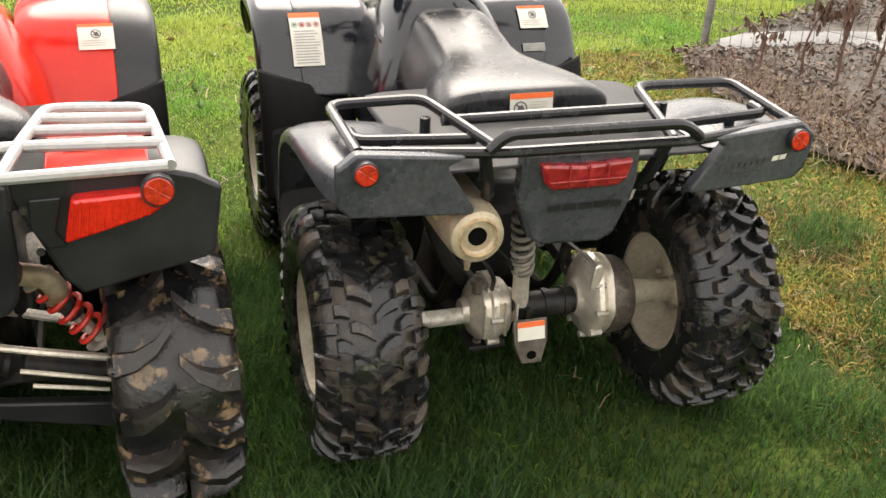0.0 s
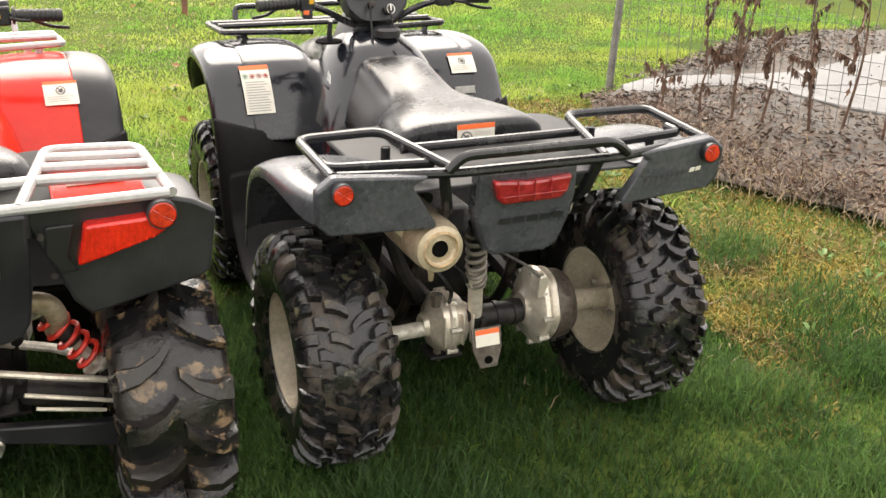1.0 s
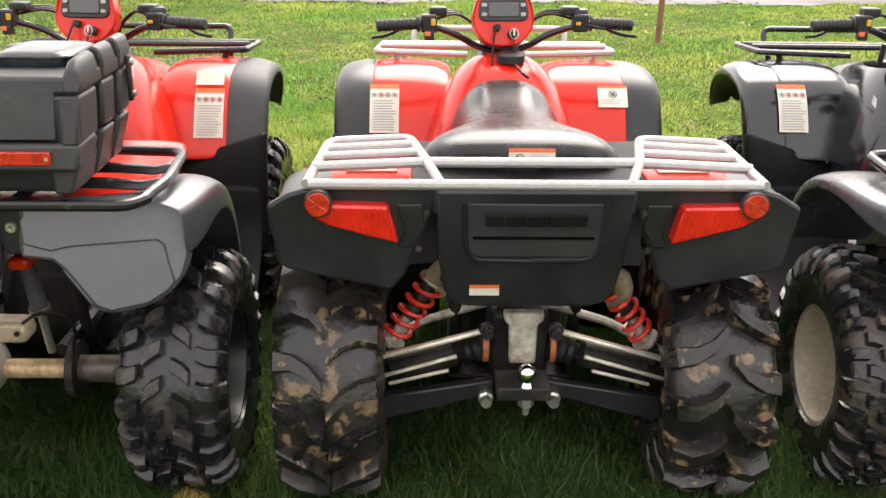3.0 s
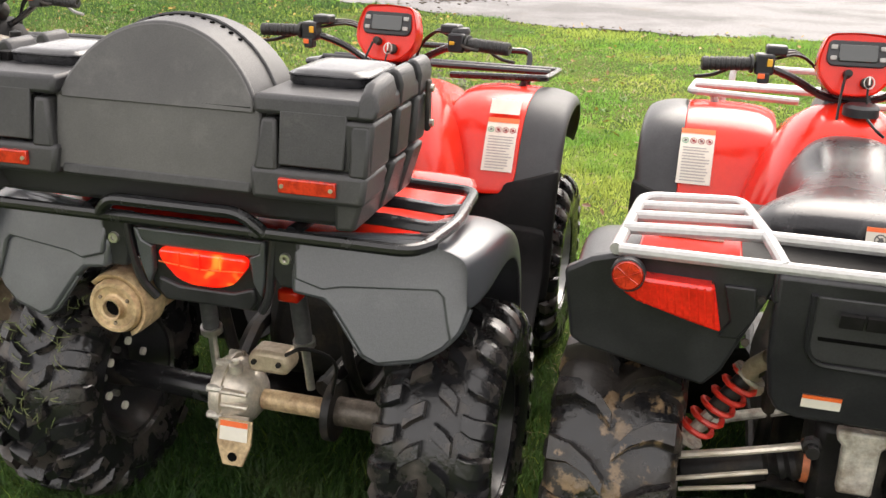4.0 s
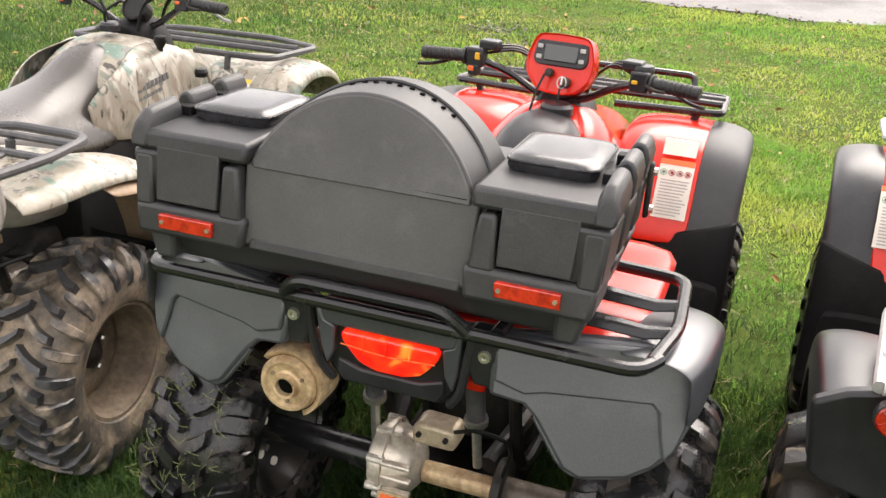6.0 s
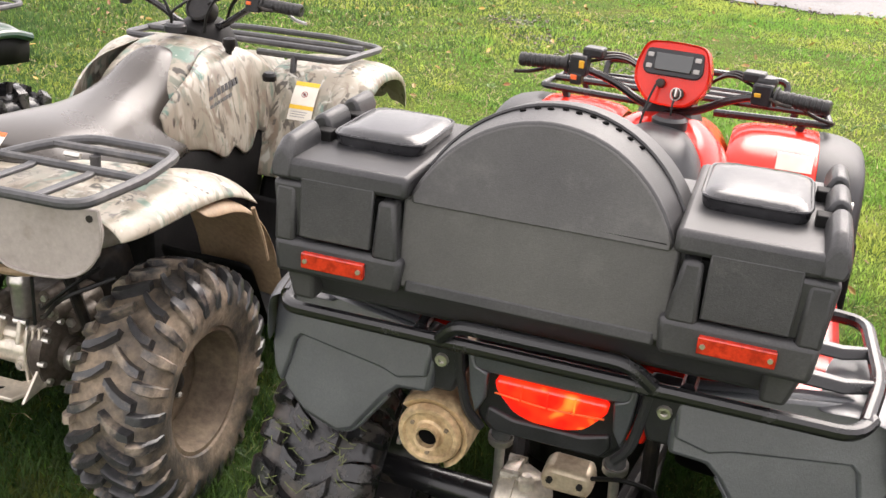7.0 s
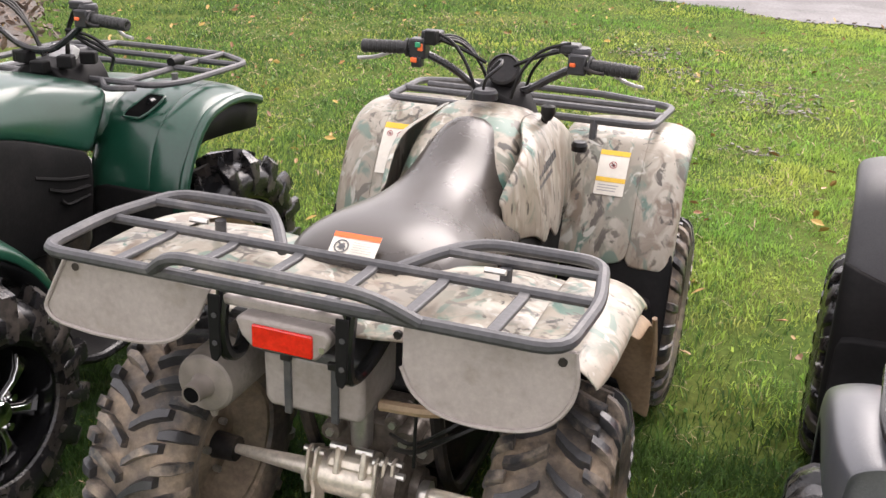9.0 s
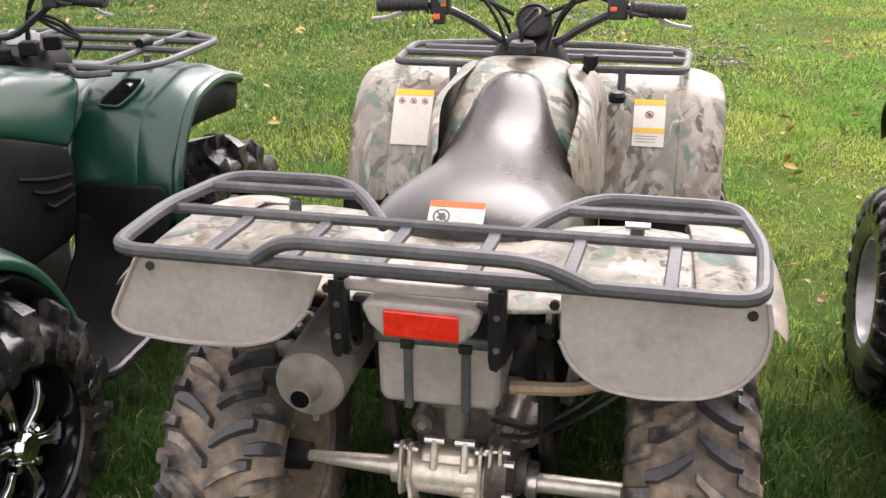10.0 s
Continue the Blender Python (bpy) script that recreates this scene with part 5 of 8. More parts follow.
def box_quad():
    b = thing("quad_bike", pose(-1.315, 0.012, 0, 0, 0, 0.5), "red quad bike with grey rear fenders and lit tail light", "quad bike", "row of parked quad bikes")
    for s in (-1, 1):
        wheel(b, s * 0.475, 0.30, 0.258, "rear", 0.312, 0.255, 0.152, "rubber", "rim_black", "block", lugs=22, spin=13 * s, dish=0.0)
        wheel(b, s * 0.455, 1.52, 0.25, "front", 0.305, 0.20, 0.152, "rubber", "rim_silver", "block", lugs=22, spin=40 * s, dish=0.1)
    chassis(b)
    utility_front(b, "red", "inset_grey", "black_tube", lab="both", turn=-6, fend_x=0.53)
    part("blank_label", plate([(0.30, 0.838), (0.395, 0.838), (0.395, 0.80), (0.30, 0.80)], 1.315, 0.003, None, -0.9, 0.82), "white_label", b, "pale worn label", smooth=0)
    part("seat", seat_mesh([(0.30, 0.16, 0.79, 0.74, 0.14, 2.6), (0.40, 0.22, 0.83, 0.72, 0.21, 2.8), (0.56, 0.20, 0.835, 0.69, 0.19, 2.6), (0.70, 0.16, 0.83, 0.66, 0.17, 2.4), (0.84, 0.15, 0.85, 0.62, 0.16, 2.3), (0.98, 0.14, 0.90, 0.66, 0.15, 2.4), (1.03, 0.09, 0.89, 0.74, 0.10, 2.4)]), "seat", b, "black vinyl seat", sub=1)
    part("tank_shroud", loft([arch_ring(*q) for q in ((0.86, 0.10, 0.86, 0.72, 0.12, 2.6), (0.95, 0.13, 0.925, 0.78, 0.14, 2.4), (1.05, 0.125, 0.942, 0.80, 0.14, 2.4), (1.13, 0.09, 0.93, 0.84, 0.10, 2.4))]), "dark_plastic", b, "matt black tank top", sub=1)
    deck = skin([[(x, y, z) for x, z in ((-0.46, 0.790), (-0.30, 0.792), (0, 0.792), (0.30, 0.792), (0.46, 0.790))] for y in (0.035, 0.10, 0.24, 0.42, 0.60)])
    part("rear_deck", deck, "red", b, "red deck under the rack", sub=1, solid=0.008)
    rear_fender(b, "grey_plastic", ((0.02, 0.67, -0.04, 0.0), (0.10, 0.68, 0.0, 0.0), (0.20, 0.70, 0.01, 0.0), (0.30, 0.70, 0.015, 0.015), (0.40, 0.66, 0.01, 0.06), (0.48, 0.57, 0.0, 0.14), (0.54, 0.46, -0.01, 0.25), (0.58, 0.34, -0.02, 0.36)), ((0.42, 0.795), (0.48, 0.806), (0.53, 0.800), (0.560, 0.785)))
    end = [(0.200, 0.802), (0.470, 0.806), (0.525, 0.794), (0.562, 0.768), (0.552, 0.668), (0.535, 0.625), (0.500, 0.590), (0.455, 0.566), (0.372, 0.556), (0.340, 0.572), (0.285, 0.655), (0.262, 0.678), (0.200, 0.690)]
    band = [(0.206, 0.798), (0.470, 0.802), (0.524, 0.790), (0.557, 0.766), (0.549, 0.672), (0.534, 0.630), (0.514, 0.606), (0.504, 0.650), (0.497, 0.694), (0.485, 0.706), (0.300, 0.706), (0.262, 0.700), (0.206, 0.720)]
    for s in (1, -1):
        turn = Matrix.Translation((s * 0.20, 0, 0)) @ Matrix.Rotation(s * radians(14), 4, "Z") @ Matrix.Translation((-s * 0.20, 0, 0))
        shape = lambda o: o if s > 0 else mirrored(o)
        pe = part("rear_panel", plate(shape(end), 0.0, 0.03, None, -0.26, 0.80), "grey_plastic", b, "moulded grey fender end", bevel=0.008)
        pe.matrix_local = turn
        part("panel_step", plate(shape(band), -0.009, 0.016, None, -0.26, 0.80), "grey_plastic", pe, bevel=0.0055)
        part("panel_rim", tube([(s * x, 0.012 - 0.26 * (0.80 - z), z) for x, z in end[4:11]], 0.006, 0.02, sides=6), "grey_plastic", pe)
    both("rack_bracket", [(0.158, 0.806), (0.216, 0.806), (0.230, 0.735), (0.222, 0.688), (0.168, 0.690), (0.150, 0.74)], -0.014, 0.04, "dark_plastic", b, 0.008, 0.06, 0.80, "black rack bracket with a bolt")
    for s in (-1, 1):
        part("panel_bolt", lathe([(0.0, 0.013), (-0.006, 0.011), (-0.006, 0.006), (0.0, 0.006)], "y", 10, (s * 0.19, -0.012, 0.755)), "steel", b)
        part("bracket_rib", tube([(s * 0.165, -0.006, 0.80), (s * 0.158, -0.008, 0.74), (s * 0.145, 0.004, 0.66), (s * 0.12, 0.02, 0.62)], 0.009, 0.03), "dark_plastic", b)
    part("red_trim", block((0.0, -0.012, 0.797), (0.32, 0.012, 0.010)), "lens_red", b, "thin red strip below the rack", bevel=0.003)
    pan = [(-0.148, 0.786), (0.148, 0.786), (0.142, 0.70), (0.128, 0.640), (0.105, 0.612), (-0.105, 0.612), (-0.128, 0.640), (-0.142, 0.70)]
    pn = part("tail_panel", plate(pan, 0.004, 0.05, None, 0.12, 0.78), "dark_plastic", b, "dark moulded tail panel", bevel=0.010)
    part("panel_brow", plate([(-0.140, 0.783), (0.140, 0.783), (0.132, 0.752), (0.104, 0.746), (-0.104, 0.746), (-0.132, 0.752)], -0.010, 0.02, None, 0.12, 0.78), "grey_plastic", pn, bevel=0.005)
    for s in (-1, 1):
        side = [(0.138, 0.783), (0.146, 0.783), (0.139, 0.70), (0.128, 0.655), (0.112, 0.688), (0.108, 0.745), (0.130, 0.755)]
        part("panel_cheek", plate(side if s > 0 else mirrored(side), -0.012, 0.03, None, 0.12, 0.78), "grey_plastic", pn, bevel=0.005)
    part("panel_chin", plate([(-0.108, 0.672), (-0.06, 0.656), (0.06, 0.656), (0.108, 0.672), (0.112, 0.640), (0.096, 0.618), (-0.096, 0.618), (-0.112, 0.640)], -0.004, 0.02, None, 0.12, 0.78), "dark_plastic", pn, bevel=0.006)
    lens = fillet([(-0.096, 0.742, 0), (0.102, 0.742, 0), (0.100, 0.718, 0), (0.066, 0.676, 0), (0.030, 0.664, 0), (-0.026, 0.664, 0), (-0.060, 0.676, 0), (-0.094, 0.718, 0)], 0.010, True, 2)
    tl = part("tail_light", plate([(q.x, q.y) for q in lens], -0.014, 0.05, None, 0.12, 0.78), "lens_lit", pn, "lit red half-round tail light", bevel=0.007)
    part("lens_seam", tube([(-0.092, -0.011, 0.715), (0.0, -0.0085, 0.7055), (0.097, -0.011, 0.7135)], 0.0016, 0.03, sides=6), "orange_print", tl)
    for k in (-0.046, 0.0, 0.046):
        part("lens_rib", block((k, -0.0105, 0.722), (0.0025, 0.006, 0.032)), "lens_lit", tl, bevel=0.001)
    spec = [[(-0.478, -0.01, 0.822), (-0.462, -0.066, 0.822), (0.462, -0.066, 0.822), (0.488, -0.01, 0.822)], [(-0.178, -0.068, 0.826), (-0.15, -0.078, 0.862), (0.13, -0.078, 0.862), (0.170, -0.068, 0.826)]]
    for s in (-1, 1):
        spec.append([(s * 0.478, -0.03, 0.823), (s * 0.503, 0.10, 0.828), (s * 0.49, 0.32, 0.832), (s * 0.24, 0.345, 0.832), (s * 0.22, -0.05, 0.825)])
    spec.append([(-0.23, 0.15, 0.828), (0.23, 0.15, 0.828)])
    for s in (-1, 1):
        for yy in (0.085, 0.205):
            slat = loft([[(s * x, yy - w, 0.818 + lift), (s * x, yy + w, 0.818 + lift), (s * x, yy + w * 0.6, 0.836 + lift), (s * x, yy - w * 0.6, 0.836 + lift)] for x, w, lift in ((0.225, 0.020, 0.0), (0.36, 0.022, 0.0), (0.45, 0.018, -0.006), (0.494, 0.012, 0.002))])
            part("rack_slat", slat, "black_tube", b, "black pressed cross slat", bevel=0.004)
    bars(b, spec, 0.0125, "black_tube", "rear_rack_bar", 0.04, 10)
    EX = (-0.205, -0.01, 0.597)
    ex = lathe([(0.03, 0.0001), (0.03, 0.0185), (-0.016, 0.019), (-0.018, 0.0235), (-0.004, 0.025), (0.000, 0.029), (-0.002, 0.044), (-0.008, 0.048), (-0.008, 0.055), (0.002, 0.060), (0.05, 0.061), (0.40, 0.060), (0.44, 0.04)], "y", 32, EX)
    mu = part("exhaust_muffler", ex, "rust", b, "tan heat-stained exhaust muffler with a bolted end cap")
    part("exhaust_bore", lathe([(-0.004, 0.0001), (-0.004, 0.0184), (0.02, 0.0184)], "y", 20, EX), "pit", mu)
    shell = []
    for rad, y in ((0.0625, 0.006), (0.071, 0.002), (0.073, 0.02), (0.073, 0.075), (0.0625, 0.08)):
        shell.append([(EX[0] + rad * math.cos(a), EX[1] + y, EX[2] + rad * math.sin(a)) for a in (radians(-62 + 200 * k / 18) for k in range(19))])
    part("end_shell", skin(shell), "rust", mu, "split outer shell", solid=0.003)
    for k in range(3):
        a = 0.5 + 2.1 * k
        part("cap_bolt", lathe([(-0.004, 0.0042), (0.004, 0.0048)], "y", 6, (EX[0] + 0.037 * math.cos(a), EX[1] - 0.001, EX[2] + 0.037 * math.sin(a))), "tan_dirt", mu)
    clip = bmesh.new()
    rnd = random.Random(11)
    for k in range(110):
        a, x = rnd.uniform(2.0, 4.0), -0.475 + rnd.uniform(-0.12, 0.10)
        p = Vector((x, 0.30 + 0.318 * math.cos(a), 0.258 + 0.318 * math.sin(a) * -1 if a > 3.14 else 0.258 + 0.318 * math.sin(a)))
        d = Vector((rnd.uniform(-1, 1), rnd.uniform(-0.3, 0.3), rnd.uniform(-1, 1))).normalized() * rnd.uniform(0.012, 0.036)
        tube([p - d * 0.5, p + Vector((0, -0.003, 0)), p + d * 0.5], 0.0009, 0.01, sides=4, bm=clip)
    tagged(part("stuck_grass", clip, "clod", b), "grass clippings stuck to the tyre", kind="stuff")
    part("exhaust_pipe", tube([(-0.16, 0.16, 0.60), (-0.10, 0.18, 0.585), (-0.05, 0.30, 0.56)], 0.026, 0.03, sides=12), "rust", b)
    part("axle_tube", tube([(-0.42, 0.30, 0.265), (-0.13, 0.30, 0.252)], 0.030, 0.001, sides=14, r_end=0.038), "black_tube", b)
    part("axle_tube", tube([(-0.02, 0.30, 0.250), (0.18, 0.30, 0.25)], 0.026, 0.001, sides=14), "rust", b)
    part("axle_tube", tube([(0.17, 0.30, 0.25), (0.44, 0.30, 0.25)], 0.036, 0.001, sides=16), "gear_grease", b)
    part("axle_flange", lathe([(0.155, 0.075), (0.175, 0.075)], "x", 20, (0, 0.30, 0.25)), "black_steel", b)
    df = lathe([(-0.15, 0.0001), (-0.15, 0.05), (-0.135, 0.084), (-0.115, 0.09), (-0.09, 0.086), (-0.05, 0.07), (-0.03, 0.045), (-0.02, 0.0001)], "x", 20, (0, 0.31, 0.255))
    d = part("differential", df, "cream", b, "dusty cast differential housing")
    bolt_circle(d, (-0.115, 0.31, 0.255), 0.090, 8, 0.010, 0.02)
    part("seam_flange", lathe([(-0.108, 0.097), (-0.100, 0.097), (-0.098, 0.080)], "x", 22, (0, 0.31, 0.255)), "cream", d)
    part("filler_cap", lathe([(-0.02, 0.017), (0.0, 0.017), (0.004, 0.010), (0.012, 0.010)], "z", 12, (-0.075, 0.265, 0.352)), "cream", d)
    for k in range(3):
        part("rib", block((-0.065, 0.228, 0.295 - 0.035 * k), (0.075, 0.018, 0.011)), "cream", d, bevel=0.004)
    can = part("brake_canister", loft([[(x, y, z) for x, z in ((-0.045, 0.335), (0.055, 0.335), (0.062, 0.36), (0.055, 0.392), (-0.035, 0.395), (-0.05, 0.37))] for y in (0.27, 0.34)]), "tan_exhaust", b, "dirty cast brake caliper", bevel=0.012)
    for x in (-0.028, 0.036):
        part("caliper_bolt", lathe([(-0.008, 0.007), (0.002, 0.007)], "y", 6, (x, 0.27, 0.366)), "black_steel", can)
    for s in (-1, 1):
        sa = new("shock_absorber")
        sa.parent = b
        sa["label"] = "dull grey shock absorber"
        top, low = Vector((s * 0.115 - 0.02, 0.24, 0.62)), Vector((s * 0.125 - 0.02, 0.30, 0.30))
        part("damper_body", tube([top, top.lerp(low, 0.6)], 0.021, 0.001, sides=14), "grey_tube", sa)
        part("damper_rod", tube([top.lerp(low, 0.55), low], 0.011, 0.001, sides=10), "steel", sa)
        part("collar", tube([top.lerp(low, 0.56), top.lerp(low, 0.61)], 0.027, 0.001, sides=14), "steel", sa)
        part("swing_arm", tube([(s * 0.15, 0.95, 0.34), (s * 0.16, 0.55, 0.32), (s * 0.12, 0.34, 0.28)], 0.024, 0.05), "black_steel", b)
    part("brake_hose", tube([(0.06, 0.26, 0.40), (0.13, 0.20, 0.46), (0.20, 0.24, 0.42), (0.17, 0.27, 0.30)], 0.005, 0.05, sides=6), "cord", b)
    part("red_tool_tray", block((0.135, 0.14, 0.618), (0.05, 0.06, 0.03)), "red", b, bevel=0.008)
    hitch_tab(b, -0.05, 0.20, 0.18, "rust")
    bolt_circle(b, (-0.405, 0.30, 0.258), 0.085, 6, 0.011, 0.004, "white_label", "balance_weight")
    return b


def cargo_box():
    """Moulded rear box that stands on the box quad's rack: a tub, two lidded blocks and a humped middle."""
    c = thing("cargo_box", pose(-1.315, 0.012, 0, 0, 0, 0.5), "black moulded cargo box strapped on a quad's rear rack", "cargo box")
    P = lambda name, bm, mat="box_plastic", bevel=0.008, label="": part(name, bm, mat, c, label, bevel=bevel)
    cx = -0.040

    def prism(x0, x1, y0, y1, z0, z1, draft=0.0, lean=0.0):
        """A block whose rear face leans forward as it rises and whose flanks draw in as they fall."""
        return loft([[(x0 + draft, y0, z0), (x1 - draft, y0, z0), (x1 - draft, y1, z0), (x0 + draft, y1, z0)], [(x0, y0 + lean, z1), (x1, y0 + lean, z1), (x1, y1, z1), (x0, y1, z1)]])

    P("tub", prism(cx - 0.412, cx + 0.412, -0.036, 0.250, 0.838, 0.925, 0.022, -0.046), bevel=0.018)
    P("core", prism(cx - 0.405, cx + 0.405, -0.060, 0.250, 0.915, 1.066, 0.004, 0.012), bevel=0.010)
    P("centre_panel", prism(cx - 0.215, cx + 0.215, -0.088, -0.03, 0.912, 1.060, 0.0, 0.024), "dusty_box", 0.006, "dusty flat middle panel")
    P("panel_sill", prism(cx - 0.20, cx + 0.20, -0.092, -0.05, 0.905, 0.930, 0.0, 0.006), "box_plastic", 0.006)
    for s in (-1, 1):
        X = lambda d: cx + s * d
        box = lambda a, b, *rest: prism(min(X(a), X(b)), max(X(a), X(b)), *rest)
        # block below the lid: band, outer and inner columns, with the lid's flap hanging between them
        P("lower_band", box(0.200, 0.428, -0.104, 0.02, 0.903, 0.962, 0.006, 0.006), bevel=0.010)
        inner = [(0.208, 0.955), (0.256, 0.955), (0.251, 1.050), (0.222, 1.050)]
        P("column", plate([(X(a), z) for a, z in inner], -0.098, 0.06, None, -0.14, 0.955), bevel=0.007)
        outer = [(0.391, 0.955), (0.427, 0.955), (0.430, 1.050), (0.393, 1.050)]
        P("column", plate([(X(a), z) for a, z in outer], -0.098, 0.06, None, -0.14, 0.955), bevel=0.007)
        lid = part("lid", loft([[(X(a), y + dy, z) for a, y in ((0.205, -0.084), (0.436, -0.084), (0.436, 0.262), (0.205, 0.262))] for z, dy in ((1.056, 0.0), (1.092, 0.006))]), "box_plastic", c, "flat lid with a hanging flap", bevel=0.009)
        flap = [(0.258, 1.066), (0.386, 1.066), (0.383, 0.968), (0.258, 0.968)]
        part("lid_flap", plate([(X(a), z) for a, z in flap], -0.0965, 0.03, None, -0.14, 0.968), "box_plastic", lid, bevel=0.003)
        part("flap_slot", plate([(X(a), z) for a, z in ((0.246, 1.052), (0.400, 1.052), (0.400, 0.960), (0.246, 0.960))], -0.0785, 0.012), "pit", lid, smooth=0)
        # raised outer rim with three pads per flank, parted by two deep strap grooves
        for y0, y1, nose in ((-0.088, 0.030, 1), (0.062, 0.150, 0), (0.182, 0.262, 0)):
            rows = [(0.404, 1.060), (0.438, 1.060), (0.442, 1.100), (0.436, 1.122), (0.424, 1.130), (0.412, 1.126), (0.404, 1.108)]
            a, b = [], []
            for d, z in rows:
                drop = 0.024 if nose and z > 1.09 else 0.0
                a.append((X(d), y0 + (0.010 if nose and z > 1.09 else 0), z - drop)), b.append((X(d), y1, z))
            rings = [a] + ([[(X(d), y0 + 0.035, z - (0.006 if z > 1.09 else 0)) for d, z in rows]] if nose else []) + [b]
            P("rim_pad", loft(rings), bevel=0.006)
            for z0, z1, d0, d1 in ((0.958, 1.056, 0.428, 0.436), (0.850, 0.952, 0.398, 0.428)):
                quad = lambda yy: [(X(0.36), yy, z0), (X(d0), yy, z0), (X(d1), yy, z1), (X(0.36), yy, z1)]
                P("side_pad", loft([quad(y0 + 0.004), quad(y1 - 0.001)]), bevel=0.008)
        for y0, y1 in ((0.032, 0.060), (0.152, 0.180)):
            rings = [[(X(d + k), y, z) for k, y in ((-0.03, y0), (0.0, y0), (0.0, y1), (-0.03, y1))] for d, z in ((0.388, 0.846), (0.414, 0.955), (0.420, 1.06), (0.420, 1.110))]
            P("strap_groove", loft(rings), "matte_black", 0.002)
        # vinyl cushion
        rings = []
        for z, k in ((1.090, -0.004), (1.098, 0.0), (1.110, 0.0), (1.118, -0.008), (1.121, -0.03)):
            x0, x1 = sorted((X(0.225), X(0.384)))
            rings.append([(q.x, q.y, z) for q in fillet([(x0 - k, 0.022 - k, 0), (x1 + k, 0.022 - k, 0), (x1 + k, 0.212 + k, 0), (x0 - k, 0.212 + k, 0)], 0.03, True, 3)])
        pad = part("seat_pad", loft(rings), "wet_vinyl", c, "wet black vinyl cushion")
        part("piping", tube([(q.x, q.y, 1.111) for q in fillet([(x0, 0.022, 0), (x1, 0.022, 0), (x1, 0.212, 0), (x0, 0.212, 0)], 0.03, True, 3)], 0.003, 0.001, True, 6), "seat", pad)
        # red bar reflector
        a, b = sorted((X(0.262), X(0.372)))
        r = part("reflector", plate([(a, 0.947), (b, 0.947), (b, 0.920), (a, 0.920)], -0.109, 0.012), "lens_orange", c, "flat red bar reflector", bevel=0.002)
        for xx in (a + 0.008, b - 0.008):
            part("screw", lathe([(-0.003, 0.004), (0.002, 0.004)], "y", 8, (xx, -0.109, 0.9335)), "steel", r)
    # hump: flat leaning rear face, a broad curved back that widens forward, and a raised far rim
    def arc(half, base, rise, y, tip, grow=0.0):
        rad = (half * half + rise * rise) / (2 * rise)
        w = math.asin(min(1, half / rad))
        out = []
        for k in range(25):
            a = -w + 2 * w * k / 24
            x, z = rad * math.sin(a), base + rise - rad + rad * math.cos(a)
            out.append((cx + x, y + tip * (z - base) / rise, z + grow))
        return out
    lower = lambda ring, z: ring + [(ring[-1][0], ring[-1][1], z), (ring[0][0], ring[0][1], z)]
    face = lower(arc(0.203, 1.066, 0.134, -0.066, 0.045), 1.050)
    back = lower(arc(0.212, 1.066, 0.137, 0.018, 0.050), 1.050)
    far = lower(arc(0.220, 1.066, 0.132, 0.095, 0.040), 1.050)
    P("hump", loft([face, back, far]), bevel=0.004, label="rounded raised middle of the lid")
    P("hump_lip", loft([lower([(x, y - 0.003, z) for x, y, z in arc(0.199, 1.064, 0.131, -0.066, 0.045)], 1.052), lower([(x, y + 0.010, z) for x, y, z in arc(0.205, 1.066, 0.135, -0.066, 0.045)], 1.052)]), "dusty_box", 0.002)
    P("hump_seam", tube([(x, y, z + 0.001) for x, y, z in arc(0.213, 1.066, 0.138, 0.018, 0.050)], 0.004, 0.001, sides=6), bevel=0)
    P("groove", plate([(cx - 0.200, 1.062), (cx + 0.200, 1.062), (cx + 0.200, 1.056), (cx - 0.200, 1.056)], -0.0672, 0.02), "pit", 0)
    for k in range(10):
        q = arc(0.210, 1.066, 0.1365, 0.000, 0.050)[9 + k]
        P("rivet", lathe([(-0.001, 0.0060), (0.0025, 0.0045)], "z", 6, (q[0], q[1] + 0.004 * (k % 2), q[2])), "pit", 0)
    side = cx + 0.438
    lt = part("latch", block((side + 0.004, 0.235, 1.03), (0.010, 0.022, 0.105)), "black_steel", c, "black side latch", bevel=0.004)
    for dz in (0.036, -0.036):
        part("latch_bolt", lathe([(0.0, 0.008), (0.010, 0.008)], "x", 8, (side + 0.006, 0.235, 1.03 + dz)), "steel", lt)
    return c


